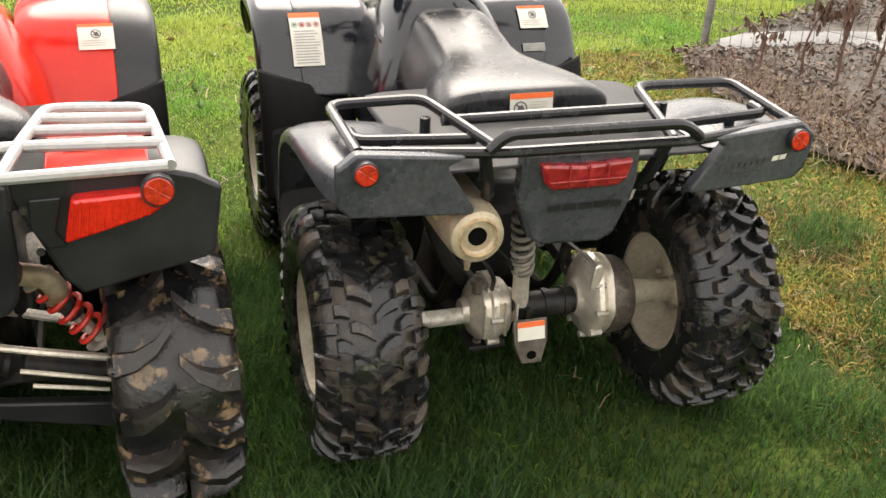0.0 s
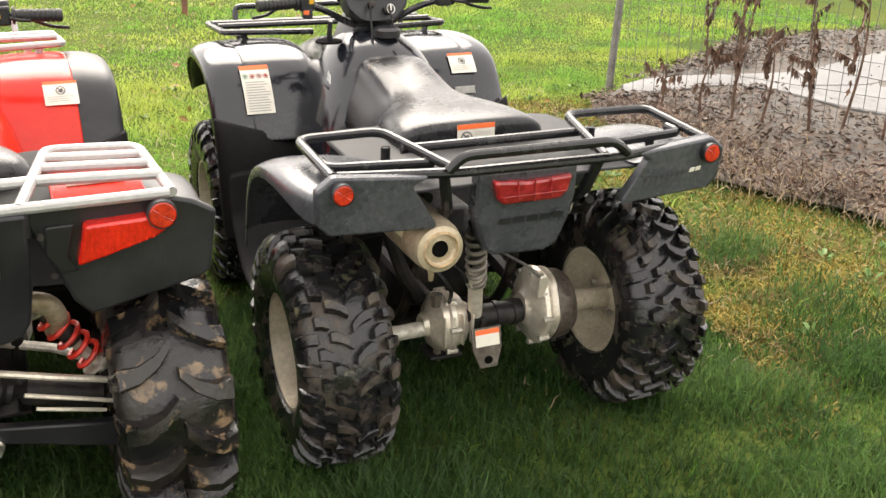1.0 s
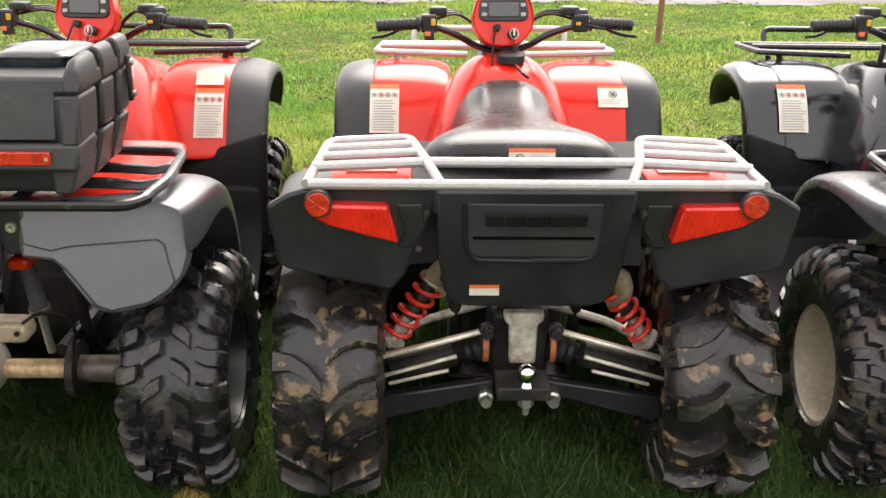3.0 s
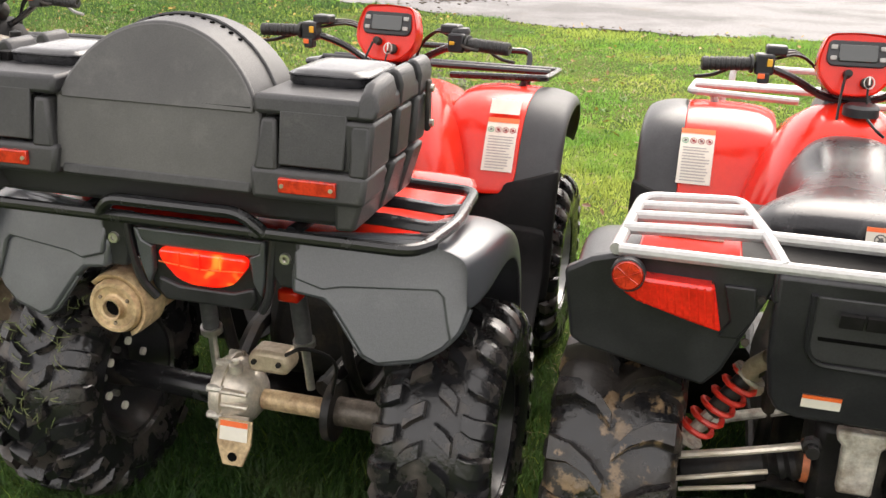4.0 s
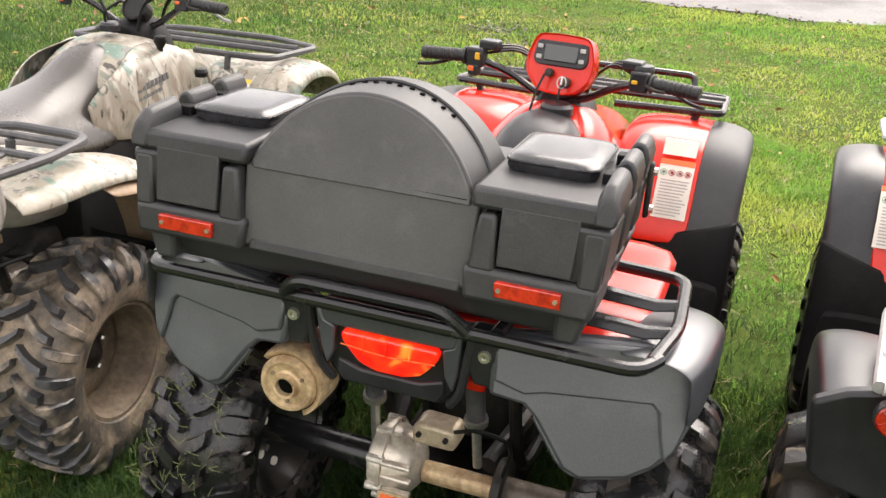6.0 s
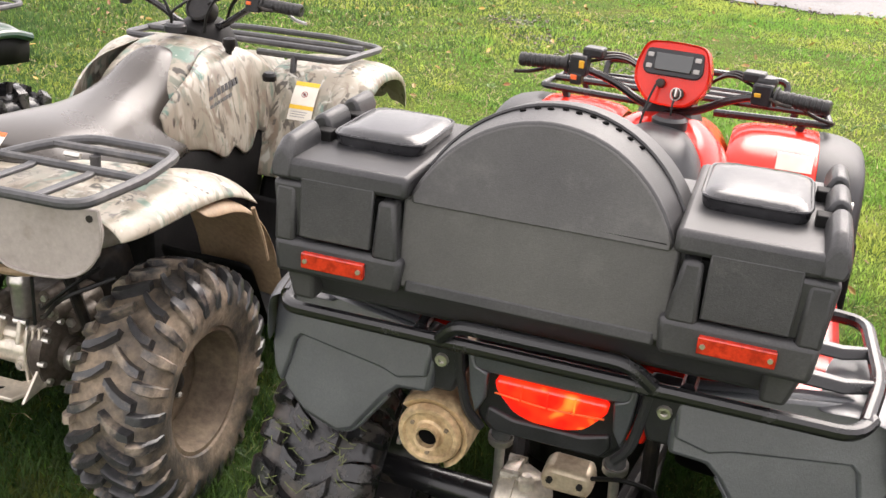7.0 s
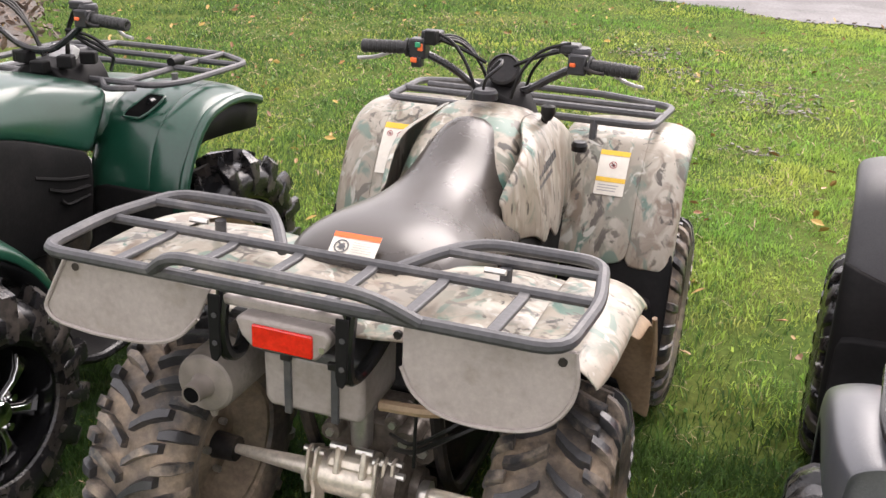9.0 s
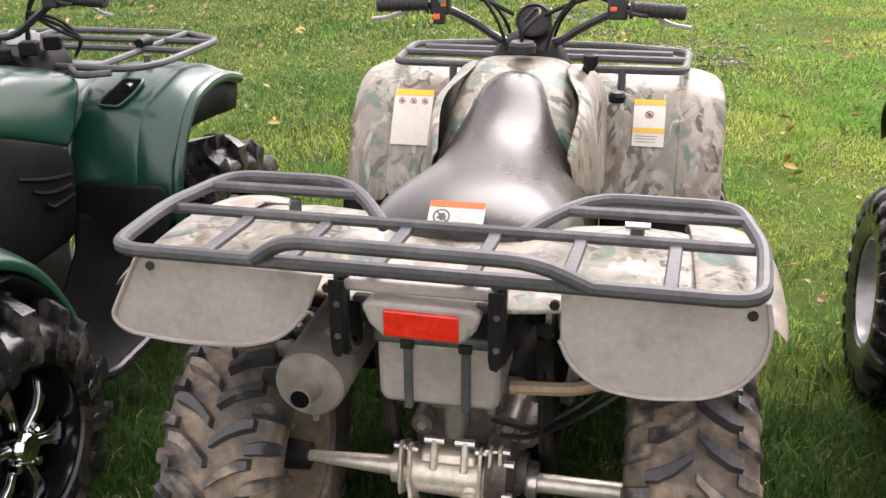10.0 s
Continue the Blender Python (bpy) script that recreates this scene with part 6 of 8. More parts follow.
def camo_quad():
    b = thing("quad_bike", pose(-2.775, 0.02, 0, 0, 0, 2.5), "dusty camouflage quad bike with grey seat and mud-caked tyres", "quad bike", "row of parked quad bikes")
    for s in (-1, 1):
        wheel(b, s * 0.434, 0.375, 0.252, "rear", 0.318, 0.232, 0.158, "tan_rubber", "tan_dirt", "mudlug", lugs=26, spin=5 * s, dish=-0.1, lug_mat="tan_lug", hub_mat="black_steel")
        wheel(b, s * 0.455, 1.56, 0.255, "front", 0.305, 0.20, 0.152, "tan_rubber", "tan_dirt", "mudlug", lugs=26, spin=21 * s, steer=0, lug_mat="tan_lug", dish=0.0)
    chassis(b)
    path = ((1.26, 0.50), (1.285, 0.58), (1.33, 0.68), (1.40, 0.79), (1.50, 0.842), (1.62, 0.848), (1.78, 0.82), (1.92, 0.74), (1.99, 0.62))
    front_fender(b, ("camo", "camo"), 0.15, 0.41, 0.52, path, 0.06, 0.01)
    warning_label(b, (-0.395, 1.40, 0.775), (1, 0, 0), (0.0, -0.5, -1), 0.112, 0.165, None, "camo", path)
    warning_label(b, (0.280, 1.40, 0.79), (1, 0, 0), (0.06, -0.5, -1), 0.085, 0.135, None, "camo_wide", path)
    tank = loft([arch_ring(*q) for q in ((0.86, 0.140, 0.80, 0.70, 0.186, 3.4), (0.92, 0.158, 0.875, 0.66, 0.198, 4.0), (0.99, 0.166, 0.918, 0.63, 0.204, 4.2), (1.06, 0.168, 0.944, 0.62, 0.207, 4.4), (1.15, 0.168, 0.958, 0.62, 0.207, 4.4), (1.25, 0.166, 0.944, 0.62, 0.205, 4.2), (1.34, 0.165, 0.888, 0.62, 0.204, 4.0), (1.55, 0.17, 0.835, 0.60, 0.20, 2.6), (1.80, 0.16, 0.80, 0.62, 0.17, 2.6))])
    part("tank_cover", tank, "camo", b, "camouflage tank cover", sub=1)
    hem = ((0.80, 0.800, 0.700), (0.86, 0.850, 0.690), (0.92, 0.885, 0.680), (0.97, 0.908, 0.668), (1.01, 0.920, 0.640), (1.05, 0.930, 0.612), (1.09, 0.936, 0.628), (1.115, 0.938, 0.650), (1.15, 0.938, 0.600), (1.20, 0.934, 0.592), (1.24, 0.926, 0.628), (1.265, 0.918, 0.668), (1.30, 0.900, 0.625), (1.345, 0.865, 0.650), (1.42, 0.820, 0.690))
    girth = lambda z: 0.214 - 0.10 * (z - 0.65) - 3.2 * max(0.0, z - 0.84) ** 2 - 0.8 * max(0.0, z - 0.90)
    for s in (-1, 1):
        rows = [[(s * (girth(top + (low - top) * f) + bow - 0.28 * max(0.0, 0.96 - y)), y, top + (low - top) * f) for y, top, low in hem] for f, bow in ((0.0, -0.012), (0.06, 0.0), (0.15, 0.0), (0.3, 0.002), (0.55, 0.003), (0.8, 0.002), (1.0, -0.004))]
        part("side_cover", skin(rows), "camo", b, "camouflage side cover with a ragged lower edge", solid=0.006, sub=1)
    lettering(b, (0.201, 0.985, 0.815), (0.0, 1, 0.10), (-0.25, 0, 1), (0.020, 0.016, 0.020, 0.016, 0.016, 0.016, 0.018, 0.008), 0.020, 0.006, "grey_tube", 0.002)
    lettering(b, (0.204, 0.985, 0.790), (0.0, 1, 0.10), (-0.2, 0, 1), (0.016, 0.016, 0.016, 0.008, 0.016, 0.016, 0.016), 0.011, 0.004, "dark_print", 0.002)
    part("fuel_cap", lathe([(0.0, 0.034), (0.018, 0.034), (0.026, 0.028), (0.028, 0.0001)], "z", 18, (0.0, 1.14, 0.970)), "dark_plastic", b, "black fuel cap")
    part("vent_hose", tube([(0.0, 1.12, 1.0), (0.01, 1.10, 1.035), (0.045, 1.13, 1.065), (0.03, 1.18, 1.075), (0.0, 1.17, 1.04)], 0.0045, 0.03, sides=6), "cord", b)
    part("gear_knob", tube([(0.145, 1.20, 0.89), (0.165, 1.17, 0.945)], 0.011, 0.001), "cord", b)
    part("gear_knob_top", lathe([(-0.02, 0.010), (0.0, 0.021), (0.018, 0.019), (0.024, 0.0001)], "z", 12, (0.168, 1.168, 0.945)), "cord", b)
    gt = bmesh.new()
    for i in range(4):
        for j in range(2):
            block((0.165 + 0.016 * j, 1.10 + 0.02 * i, 0.872 - 0.012 * j), (0.012, 0.014, 0.006), gt)
    part("gear_gate", gt, "pit", b)
    part("choke_cap", lathe([(0.0, 0.022), (0.016, 0.024), (0.026, 0.018), (0.028, 0.0001)], "z", 14, (0.235, 1.30, 0.815)), "cord", b, "black knob")
    # steering column, gauge and bar
    part("steering_cover", loft([arch_ring(*q, 16) for q in ((1.21, 0.055, 0.968, 0.90, 0.09, 2.4), (1.25, 0.095, 0.985, 0.88, 0.115, 2.4), (1.30, 0.105, 0.998, 0.87, 0.12, 2.4), (1.37, 0.08, 0.985, 0.86, 0.10, 2.4))]), "matte_black", b, "black handlebar shroud", bevel=0.006)
    for s in (-1, 1):
        part("cable", tube([(s * 0.20, 1.24, 1.12), (s * 0.12, 1.22, 1.10), (s * 0.07, 1.21, 1.03), (s * 0.05, 1.22, 0.96)], 0.005, 0.05, sides=6), "cord", b)
        part("cable", tube([(s * 0.19, 1.25, 1.10), (s * 0.11, 1.26, 1.075), (s * 0.04, 1.27, 1.04)], 0.006, 0.05, sides=6), "cord", b)
    ga = lathe([(0.03, 0.044), (-0.018, 0.047), (-0.022, 0.041), (-0.016, 0.039), (-0.016, 0.0001)], "y", 22)
    bmesh.ops.rotate(ga, verts=ga.verts, cent=(0, 0, 0), matrix=Matrix.Rotation(radians(-35), 3, "X"))
    bmesh.ops.translate(ga, verts=ga.verts, vec=(0.012, 1.275, 1.020))
    part("gauge", ga, "black_steel", b, "round dark speedometer")
    handlebar(b, 1.28, 1.065, 0.39, rise=0.075, turn=0, clip="orange_print", lever="silver")
    part("green_switch", block((-0.215, 1.19, 1.085), (0.014, 0.01, 0.014)), "green_switch", b, bevel=0.002)
    part("choke_lever_box", block((-0.185, 1.215, 1.105), (0.035, 0.03, 0.04)), "cord", b, bevel=0.004)
    bars(b, [
        [(-0.10, 1.48, 0.861), (-0.41, 1.46, 0.866), (-0.43, 1.80, 0.851), (-0.18, 1.95, 0.836), (0.18, 1.95, 0.836), (0.43, 1.80, 0.851), (0.41, 1.46, 0.866), (0.10, 1.48, 0.861)],
        [(-0.42, 1.62, 0.862), (0.42, 1.62, 0.862)], [(-0.38, 1.74, 0.854), (0.38, 1.74, 0.854)], [(0.24, 1.47, 0.864), (0.24, 1.46, 0.801)], [(-0.24, 1.47, 0.864), (-0.24, 1.46, 0.801)],
    ], 0.0115, "grey_tube", "front_rack_bar", 0.05)
    part("seat", seat_mesh([(0.30, 0.13, 0.815, 0.76, 0.12, 2.4), (0.325, 0.185, 0.84, 0.745, 0.17, 2.5), (0.42, 0.215, 0.868, 0.725, 0.20, 2.5), (0.55, 0.215, 0.862, 0.70, 0.22, 2.3), (0.66, 0.180, 0.856, 0.68, 0.21, 2.3), (0.76, 0.162, 0.862, 0.66, 0.216, 2.4), (0.85, 0.146, 0.882, 0.65, 0.214, 2.5), (0.92, 0.140, 0.916, 0.65, 0.206, 2.5), (0.98, 0.130, 0.942, 0.68, 0.190, 2.5), (1.03, 0.112, 0.951, 0.74, 0.165, 2.5), (1.065, 0.080, 0.940, 0.80, 0.125, 2.4)]), "grey_seat", b, "shiny worn grey vinyl seat", sub=1)
    warning_label(b, (-0.055, 0.335, 0.862), (1, 0, 0.0), (0, -0.75, -0.55), 0.10, 0.055, None, "wide")
    deck = skin([[(x, y, z + dz) for x, z in ((-0.47, 0.80), (-0.30, 0.825), (-0.15, 0.80), (0, 0.795), (0.15, 0.80), (0.30, 0.825), (0.47, 0.80))] for y, dz in ((0.06, -0.015), (0.14, 0.0), (0.30, 0.005), (0.42, -0.008), (0.50, -0.05))])
    part("rear_deck", deck, "camo", b, "dusty camouflage deck", sub=1, solid=0.008)
    rear_fender(b, "camo", ((0.06, 0.775, -0.02, 0.0), (0.14, 0.765, 0.0, 0.0), (0.28, 0.765, 0.01, 0.0), (0.40, 0.758, 0.01, 0.010), (0.50, 0.738, 0.005, 0.034), (0.58, 0.702, 0.0, 0.070), (0.64, 0.668, -0.01, 0.112)), ((0.40, 0.825), (0.47, 0.828), (0.515, 0.812), (0.535, 0.795)))
    for s in (-1, 1):
        rows = [[(s * x, y, z) for x, y, z in ((0.30, yy + 0.02, zz + 0.02), (0.46, yy, zz + 0.01), (0.545, yy, zz), (0.565, yy + 0.01, zz - 0.03))] for yy, zz in ((0.34, 0.755), (0.46, 0.745), (0.58, 0.69), (0.67, 0.58), (0.72, 0.44), (0.73, 0.36))]
        part("inner_guard", skin(rows), "brown_guard", b, "dusty brown inner fender", sub=2, solid=0.006)
        part("guard_rib", tube([(s * 0.567, 0.56, 0.69), (s * 0.572, 0.60, 0.60), (s * 0.570, 0.63, 0.52)], 0.006, 0.02, sides=6), "brown_guard", b)
        rows = [[(s * x, y + dy, z) for x, dy in ((0.20, 0.03), (0.36, 0.0), (0.48, 0.0), (0.535, 0.02))] for y, z in ((1.30, 0.56), (1.26, 0.46), (1.22, 0.34), (1.16, 0.22))]
        part("mud_shield", skin(rows), "matte_black", b, sub=1, solid=0.006)
    footwell(b, "matte_black", 0.20, 0.50, 0.76, 1.20, 0.19, 0.46)
    # black block added to stand for the shade in the open cavity here
    part("engine_side", loft([[(x, y, z) for x, y in ((-0.195 + d, 0.66), (0.195 - d, 0.66), (0.205 - d, 1.32), (-0.205 + d, 1.32))] for z, d in ((0.30, 0.02), (0.45, 0.0), (0.66, 0.0), (0.72, 0.03))]), "matte_black", b, bevel=0.02)
    fl = [(0.205, 0.838), (0.500, 0.848), (0.510, 0.800), (0.500, 0.752), (0.468, 0.712), (0.420, 0.692), (0.340, 0.684), (0.272, 0.692), (0.226, 0.724), (0.207, 0.765)]
    fleft = [(-0.165, 0.835), (-0.475, 0.848), (-0.500, 0.80), (-0.532, 0.735), (-0.505, 0.712), (-0.42, 0.702), (-0.30, 0.705), (-0.235, 0.725), (-0.19, 0.775)]
    for o in (fl, fleft):
        f = part("mud_flap", plate(o, 0.045, 0.008, None, -0.10, 0.84), "flap", b, "dusty grey rubber mud flap", bevel=0.003)
        edge = [(x, 0.043 - 0.10 * (0.84 - z), z) for x, z in o[1:]]
        part("flap_rim", tube(edge, 0.004, 0.03, sides=6), "flap", f)
        for x, z in (o[0], o[1]):
            part("flap_bolt", lathe([(-0.004, 0.008), (0.004, 0.008)], "y", 8, (x * 0.96, 0.045, z - 0.02)), "black_steel", f)
    spec = [[(-0.110, 0.212, 0.858), (-0.165, 0.295, 0.872), (-0.230, 0.375, 0.874), (-0.450, 0.375, 0.872), (-0.500, 0.20, 0.872), (-0.498, 0.005, 0.872), (0.488, 0.005, 0.868), (0.506, 0.20, 0.868), (0.478, 0.385, 0.867), (0.240, 0.385, 0.868), (0.175, 0.300, 0.868), (0.120, 0.212, 0.857)],
            [(-0.255, 0.002, 0.874), (-0.200, -0.022, 0.918), (0.175, -0.022, 0.914), (0.250, 0.002, 0.870)],
            [(-0.468, 0.315, 0.872), (-0.180, 0.315, 0.872)]]
    spec.append([(0.488, 0.315, 0.868), (0.185, 0.315, 0.868)])
    spec.append([(-0.498, 0.212, 0.864), (0.502, 0.212, 0.861)])
    slats = []
    for x in (-0.36, -0.22, -0.08, 0.07, 0.21, 0.36):
        slats.append(loft([[(x - 0.011 + dx, y, z - 0.005), (x + 0.011 + dx, y, z - 0.005), (x + 0.011 + dx, y, z + 0.005), (x - 0.011 + dx, y, z + 0.005)] for y, z, dx in ((0.006, 0.866, 0.0), (0.03, 0.860, 0.001), (0.19, 0.856, 0.011), (0.212, 0.860, 0.012))]))
    for bm in slats:
        part("rack_slat", bm, "grey_tube", b, bevel=0.003)
    bars(b, spec[:2], 0.0122, "grey_tube", "rear_rack_bar", 0.05, 10)
    bars(b, spec[2:], 0.0105, "grey_tube", "rear_rack_bar", 0.03, 8)
    for x in (-0.30, 0.31):
        part("rack_lug", tube([(x - 0.02, 0.224, 0.884), (x + 0.02, 0.224, 0.884)], 0.006, 0.001), "steel", b)
        part("rack_post", tube([(x, 0.30, 0.86), (x, 0.30, 0.80)], 0.012, 0.001), "grey_tube", b)
    for s, x in ((-1, -0.128), (1, 0.116)):
        part("lamp_guard", tube([(x, 0.03, 0.850), (x, 0.010, 0.775), (x - s * 0.002, 0.022, 0.722), (x - s * 0.004, 0.070, 0.706), (x + s * 0.012, 0.120, 0.735), (x + s * 0.025, 0.170, 0.790)], 0.0135, 0.05, sides=10), "black_tube", b, "bent tube guard beside the tail lamp")
        strap = part("guard_strap", plate([(x - 0.012, 0.852), (x + 0.012, 0.852), (x + 0.011, 0.738), (x + 0.003, 0.724), (x - 0.008, 0.728), (x - 0.011, 0.745)], -0.006, 0.006, None, -0.04, 0.85), "matte_black", b, "flat black steel strap", bevel=0.002)
        for z in (0.815, 0.762):
            part("strap_hole", lathe([(-0.001, 0.005), (0.001, 0.005)], "y", 10, (x + 0.002, -0.008 - 0.04 * (0.85 - z), z)), "grey_tube", strap)
    part("tail_bar", block((0.0, 0.030, 0.836), (0.25, 0.03, 0.020)), "flap", b, bevel=0.006)
    part("tail_bar", block((0.0, 0.028, 0.812), (0.22, 0.02, 0.010)), "black_steel", b, bevel=0.003)
    hs = [(-0.092, 0.812), (-0.08, 0.820), (0.082, 0.818), (0.094, 0.808), (0.086, 0.784), (0.064, 0.759), (-0.058, 0.760), (-0.080, 0.782)]
    t = part("tail_light", plate(hs, 0.0, 0.05), "flap", b, "rectangular red tail light in a dusty housing", bevel=0.006)
    part("lens", plate([(-0.056, 0.810), (0.060, 0.808), (0.060, 0.764), (-0.056, 0.766)], -0.005, 0.03), "lens_red", t, "flat red lens", bevel=0.003)
    part("screw", lathe([(-0.004, 0.006), (0.002, 0.006)], "y", 8, (0.077, 0.0, 0.785)), "steel", t)
    bx = loft([[(-0.090, 0.110, 0.578), (0.100, 0.110, 0.578), (0.100, 0.26, 0.578), (-0.090, 0.26, 0.578)], [(-0.098, 0.104, 0.60), (0.108, 0.104, 0.60), (0.108, 0.27, 0.60), (-0.098, 0.27, 0.60)], [(-0.098, 0.102, 0.702), (0.108, 0.102, 0.702), (0.108, 0.27, 0.702), (-0.098, 0.27, 0.702)]])
    q = part("battery_box", bx, "flap", b, "dusty grey plastic tool box held by two straps", bevel=0.010)
    part("box_lid", block((0.005, 0.185, 0.708), (0.216, 0.175, 0.022)), "grey_tube", q, bevel=0.006)
    for x in (-0.045, 0.052):
        part("box_strap", block((x, 0.1015, 0.640), (0.015, 0.008, 0.128)), "grey_tube", q, bevel=0.002)
        part("strap_buckle", block((x, 0.096, 0.700), (0.022, 0.012, 0.016)), "black_steel", q, bevel=0.003)
    ex = lathe([(0.02, 0.0001), (0.02, 0.0165), (-0.045, 0.0165), (-0.045, 0.020), (-0.012, 0.0215), (-0.004, 0.026), (0.0, 0.055), (0.005, 0.060), (0.02, 0.062), (0.36, 0.064), (0.40, 0.04)], "y", 30, (-0.212, 0.075, 0.614))
    part("exhaust_muffler", ex, "grey_exhaust", b, "dusty grey exhaust muffler with a stub pipe")
    part("exhaust_bore", lathe([(-0.0455, 0.0160), (-0.03, 0.0160)], "y", 16, (-0.212, 0.075, 0.614)), "pit", b)
    part("spark_screw", lathe([(-0.085, 0.006), (-0.07, 0.010), (-0.05, 0.012)], "z", 8, (-0.212, 0.105, 0.614)), "grey_exhaust", b)
    part("muffler_strap", tube([(-0.14, 0.16, 0.70), (-0.155, 0.14, 0.675), (-0.20, 0.15, 0.682)], 0.010, 0.02, sides=8), "grey_exhaust", b)
    part("air_duct", tube([(0.20, 0.30, 0.66), (0.28, 0.34, 0.66), (0.30, 0.45, 0.66)], 0.05, 0.04, sides=14), "flap", b)
    part("fender_stay", tube([(0.12, 0.16, 0.60), (0.24, 0.14, 0.62), (0.34, 0.20, 0.64)], 0.012, 0.04), "brown_guard", b)
    part("fender_stay", tube([(-0.10, 0.20, 0.72), (-0.14, 0.20, 0.69), (-0.30, 0.28, 0.60)], 0.012, 0.04), "black_steel", b)
    # axle and gear housing
    AY, AZ = 0.372, 0.256
    part("axle_shaft", tube([(-0.40, AY, AZ), (-0.13, AY, AZ)], 0.008, 0.001, sides=14, r_end=0.023), "cream", b, "bare tapered axle shaft")
    part("axle_shaft", tube([(0.12, AY, AZ), (0.42, AY, AZ)], 0.0195, 0.001, sides=14), "cream", b, "bare axle shaft")
    gh = lathe([(-0.150, 0.0001), (-0.150, 0.034), (-0.128, 0.036), (-0.118, 0.050), (-0.100, 0.052), (-0.092, 0.047), (0.034, 0.050), (0.042, 0.058), (0.050, 0.058), (0.052, 0.0001)], "x", 28, (0, AY, AZ))
    g = part("gear_housing", gh, "cream", b, "bare cast axle housing with fins")
    part("gear_case", lathe([(0.050, 0.0001), (0.050, 0.090), (0.066, 0.100), (0.094, 0.098), (0.104, 0.070), (0.108, 0.045), (0.128, 0.042), (0.130, 0.028), (0.150, 0.028), (0.150, 0.0001)], "x", 30, (0, AY + 0.02, AZ + 0.005)), "gear_grease", b, "oily dark gear case")
    bolt_circle(b, (0.098, AY + 0.02, AZ + 0.005), 0.092, 9, 0.0085, 0.010, "steel", "case_bolt")
    part("axle_collar", lathe([(0.128, 0.030), (0.134, 0.034), (0.150, 0.034), (0.152, 0.024)], "x", 20, (0, AY, AZ)), "steel", b)

    def fin(x, thick, top, low, out):
        """A cast web round the housing with a bolt boss on its top."""
        ring = [(AY - 0.030, low), (AY - 0.066, low + 0.02), (AY - 0.068, AZ + 0.02), (AY - 0.050, top), (AY - 0.028, top + 0.006), (AY - 0.010, top - 0.006), (AY + 0.03, top - 0.03), (AY + 0.03, low + 0.01)]
        o = part("fin", loft([[(x - thick / 2, y, z) for y, z in ring], [(x + thick / 2, y, z) for y, z in ring]]), "cream", g, bevel=0.003)
        part("fin_bolt", lathe([(-0.012, 0.0075), (0.012, 0.0075)], "x", 8, (x + out, AY - 0.032, top - 0.006)), "steel", o)

    fin(-0.122, 0.008, 0.336, 0.215, -0.004), fin(-0.104, 0.008, 0.332, 0.222, 0.004)
    fin(0.040, 0.008, 0.340, 0.165, 0.0), fin(0.060, 0.008, 0.346, 0.165, 0.0), fin(0.080, 0.008, 0.348, 0.170, 0.006)
    for x in (-0.056, 0.006):
        part("stud_boss", loft([[(x - 0.008, AY - 0.052, 0.290), (x + 0.008, AY - 0.052, 0.290), (x + 0.010, AY - 0.01, 0.290), (x - 0.010, AY - 0.01, 0.290)], [(x - 0.006, AY - 0.034, 0.352), (x + 0.006, AY - 0.034, 0.352), (x + 0.007, AY - 0.014, 0.352), (x - 0.007, AY - 0.014, 0.352)]]), "cream", g, bevel=0.004)
        part("stud", lathe([(-0.020, 0.009), (0.020, 0.009)], "x", 8, (x, AY - 0.025, 0.348)), "steel", g)
    part("saddle", loft([[(-0.088, AY - 0.040, 0.296), (0.032, AY - 0.040, 0.296), (0.032, AY + 0.03, 0.296), (-0.088, AY + 0.03, 0.296)], [(-0.082, AY - 0.026, 0.322), (0.026, AY - 0.026, 0.322), (0.030, AY + 0.03, 0.322), (-0.086, AY + 0.03, 0.322)]]), "cream", g, bevel=0.008)
    part("drain_plug", lathe([(-0.062, 0.016), (-0.056, 0.016), (-0.050, 0.022), (-0.040, 0.022)], "y", 18, (0.020, AY, AZ - 0.018)), "cream", g)
    part("drain_bolt", lathe([(-0.070, 0.009), (-0.058, 0.010)], "y", 6, (0.020, AY, AZ - 0.018)), "steel", g)
    # dark gear train and shock behind the housing
    part("gear_top", loft([[(x * k, y, z) for x, y in ((-0.115, 0.40), (0.125, 0.40), (0.13, 0.54), (-0.11, 0.54))] for z, k in ((0.27, 0.9), (0.34, 1.0), (0.385, 0.95), (0.405, 0.7))]), "gear_grease", b, "greasy gear train", bevel=0.014)
    for x, y, z, r in ((-0.085, 0.41, 0.372, 0.022), (0.090, 0.41, 0.385, 0.026), (0.052, 0.44, 0.405, 0.020), (0.120, 0.45, 0.345, 0.030)):
        part("gear_boss", lathe([(-0.05, r), (-0.042, r * 1.1), (0.03, r * 1.1)], "y", 12, (x, y, z)), "gear_grease", b)
        part("boss_bolt", lathe([(-0.058, r * 0.45), (-0.048, r * 0.45)], "y", 6, (x, y, z)), "steel", b)
    part("shock_body", lathe([(-0.09, 0.024), (-0.05, 0.026), (0.0, 0.026), (0.004, 0.032), (0.020, 0.032), (0.026, 0.028), (0.12, 0.027)], "z", 20, (-0.020, AY + 0.015, 0.432)), "steel", b, "bright steel shock absorber body")
    part("shock_boot", lathe([(0.0, 0.034), (0.010, 0.040), (0.020, 0.034), (0.030, 0.040), (0.040, 0.034), (0.050, 0.040), (0.060, 0.034), (0.14, 0.034)], "z", 18, (-0.020, AY + 0.015, 0.468)), "cord", b, "black ribbed rubber boot")
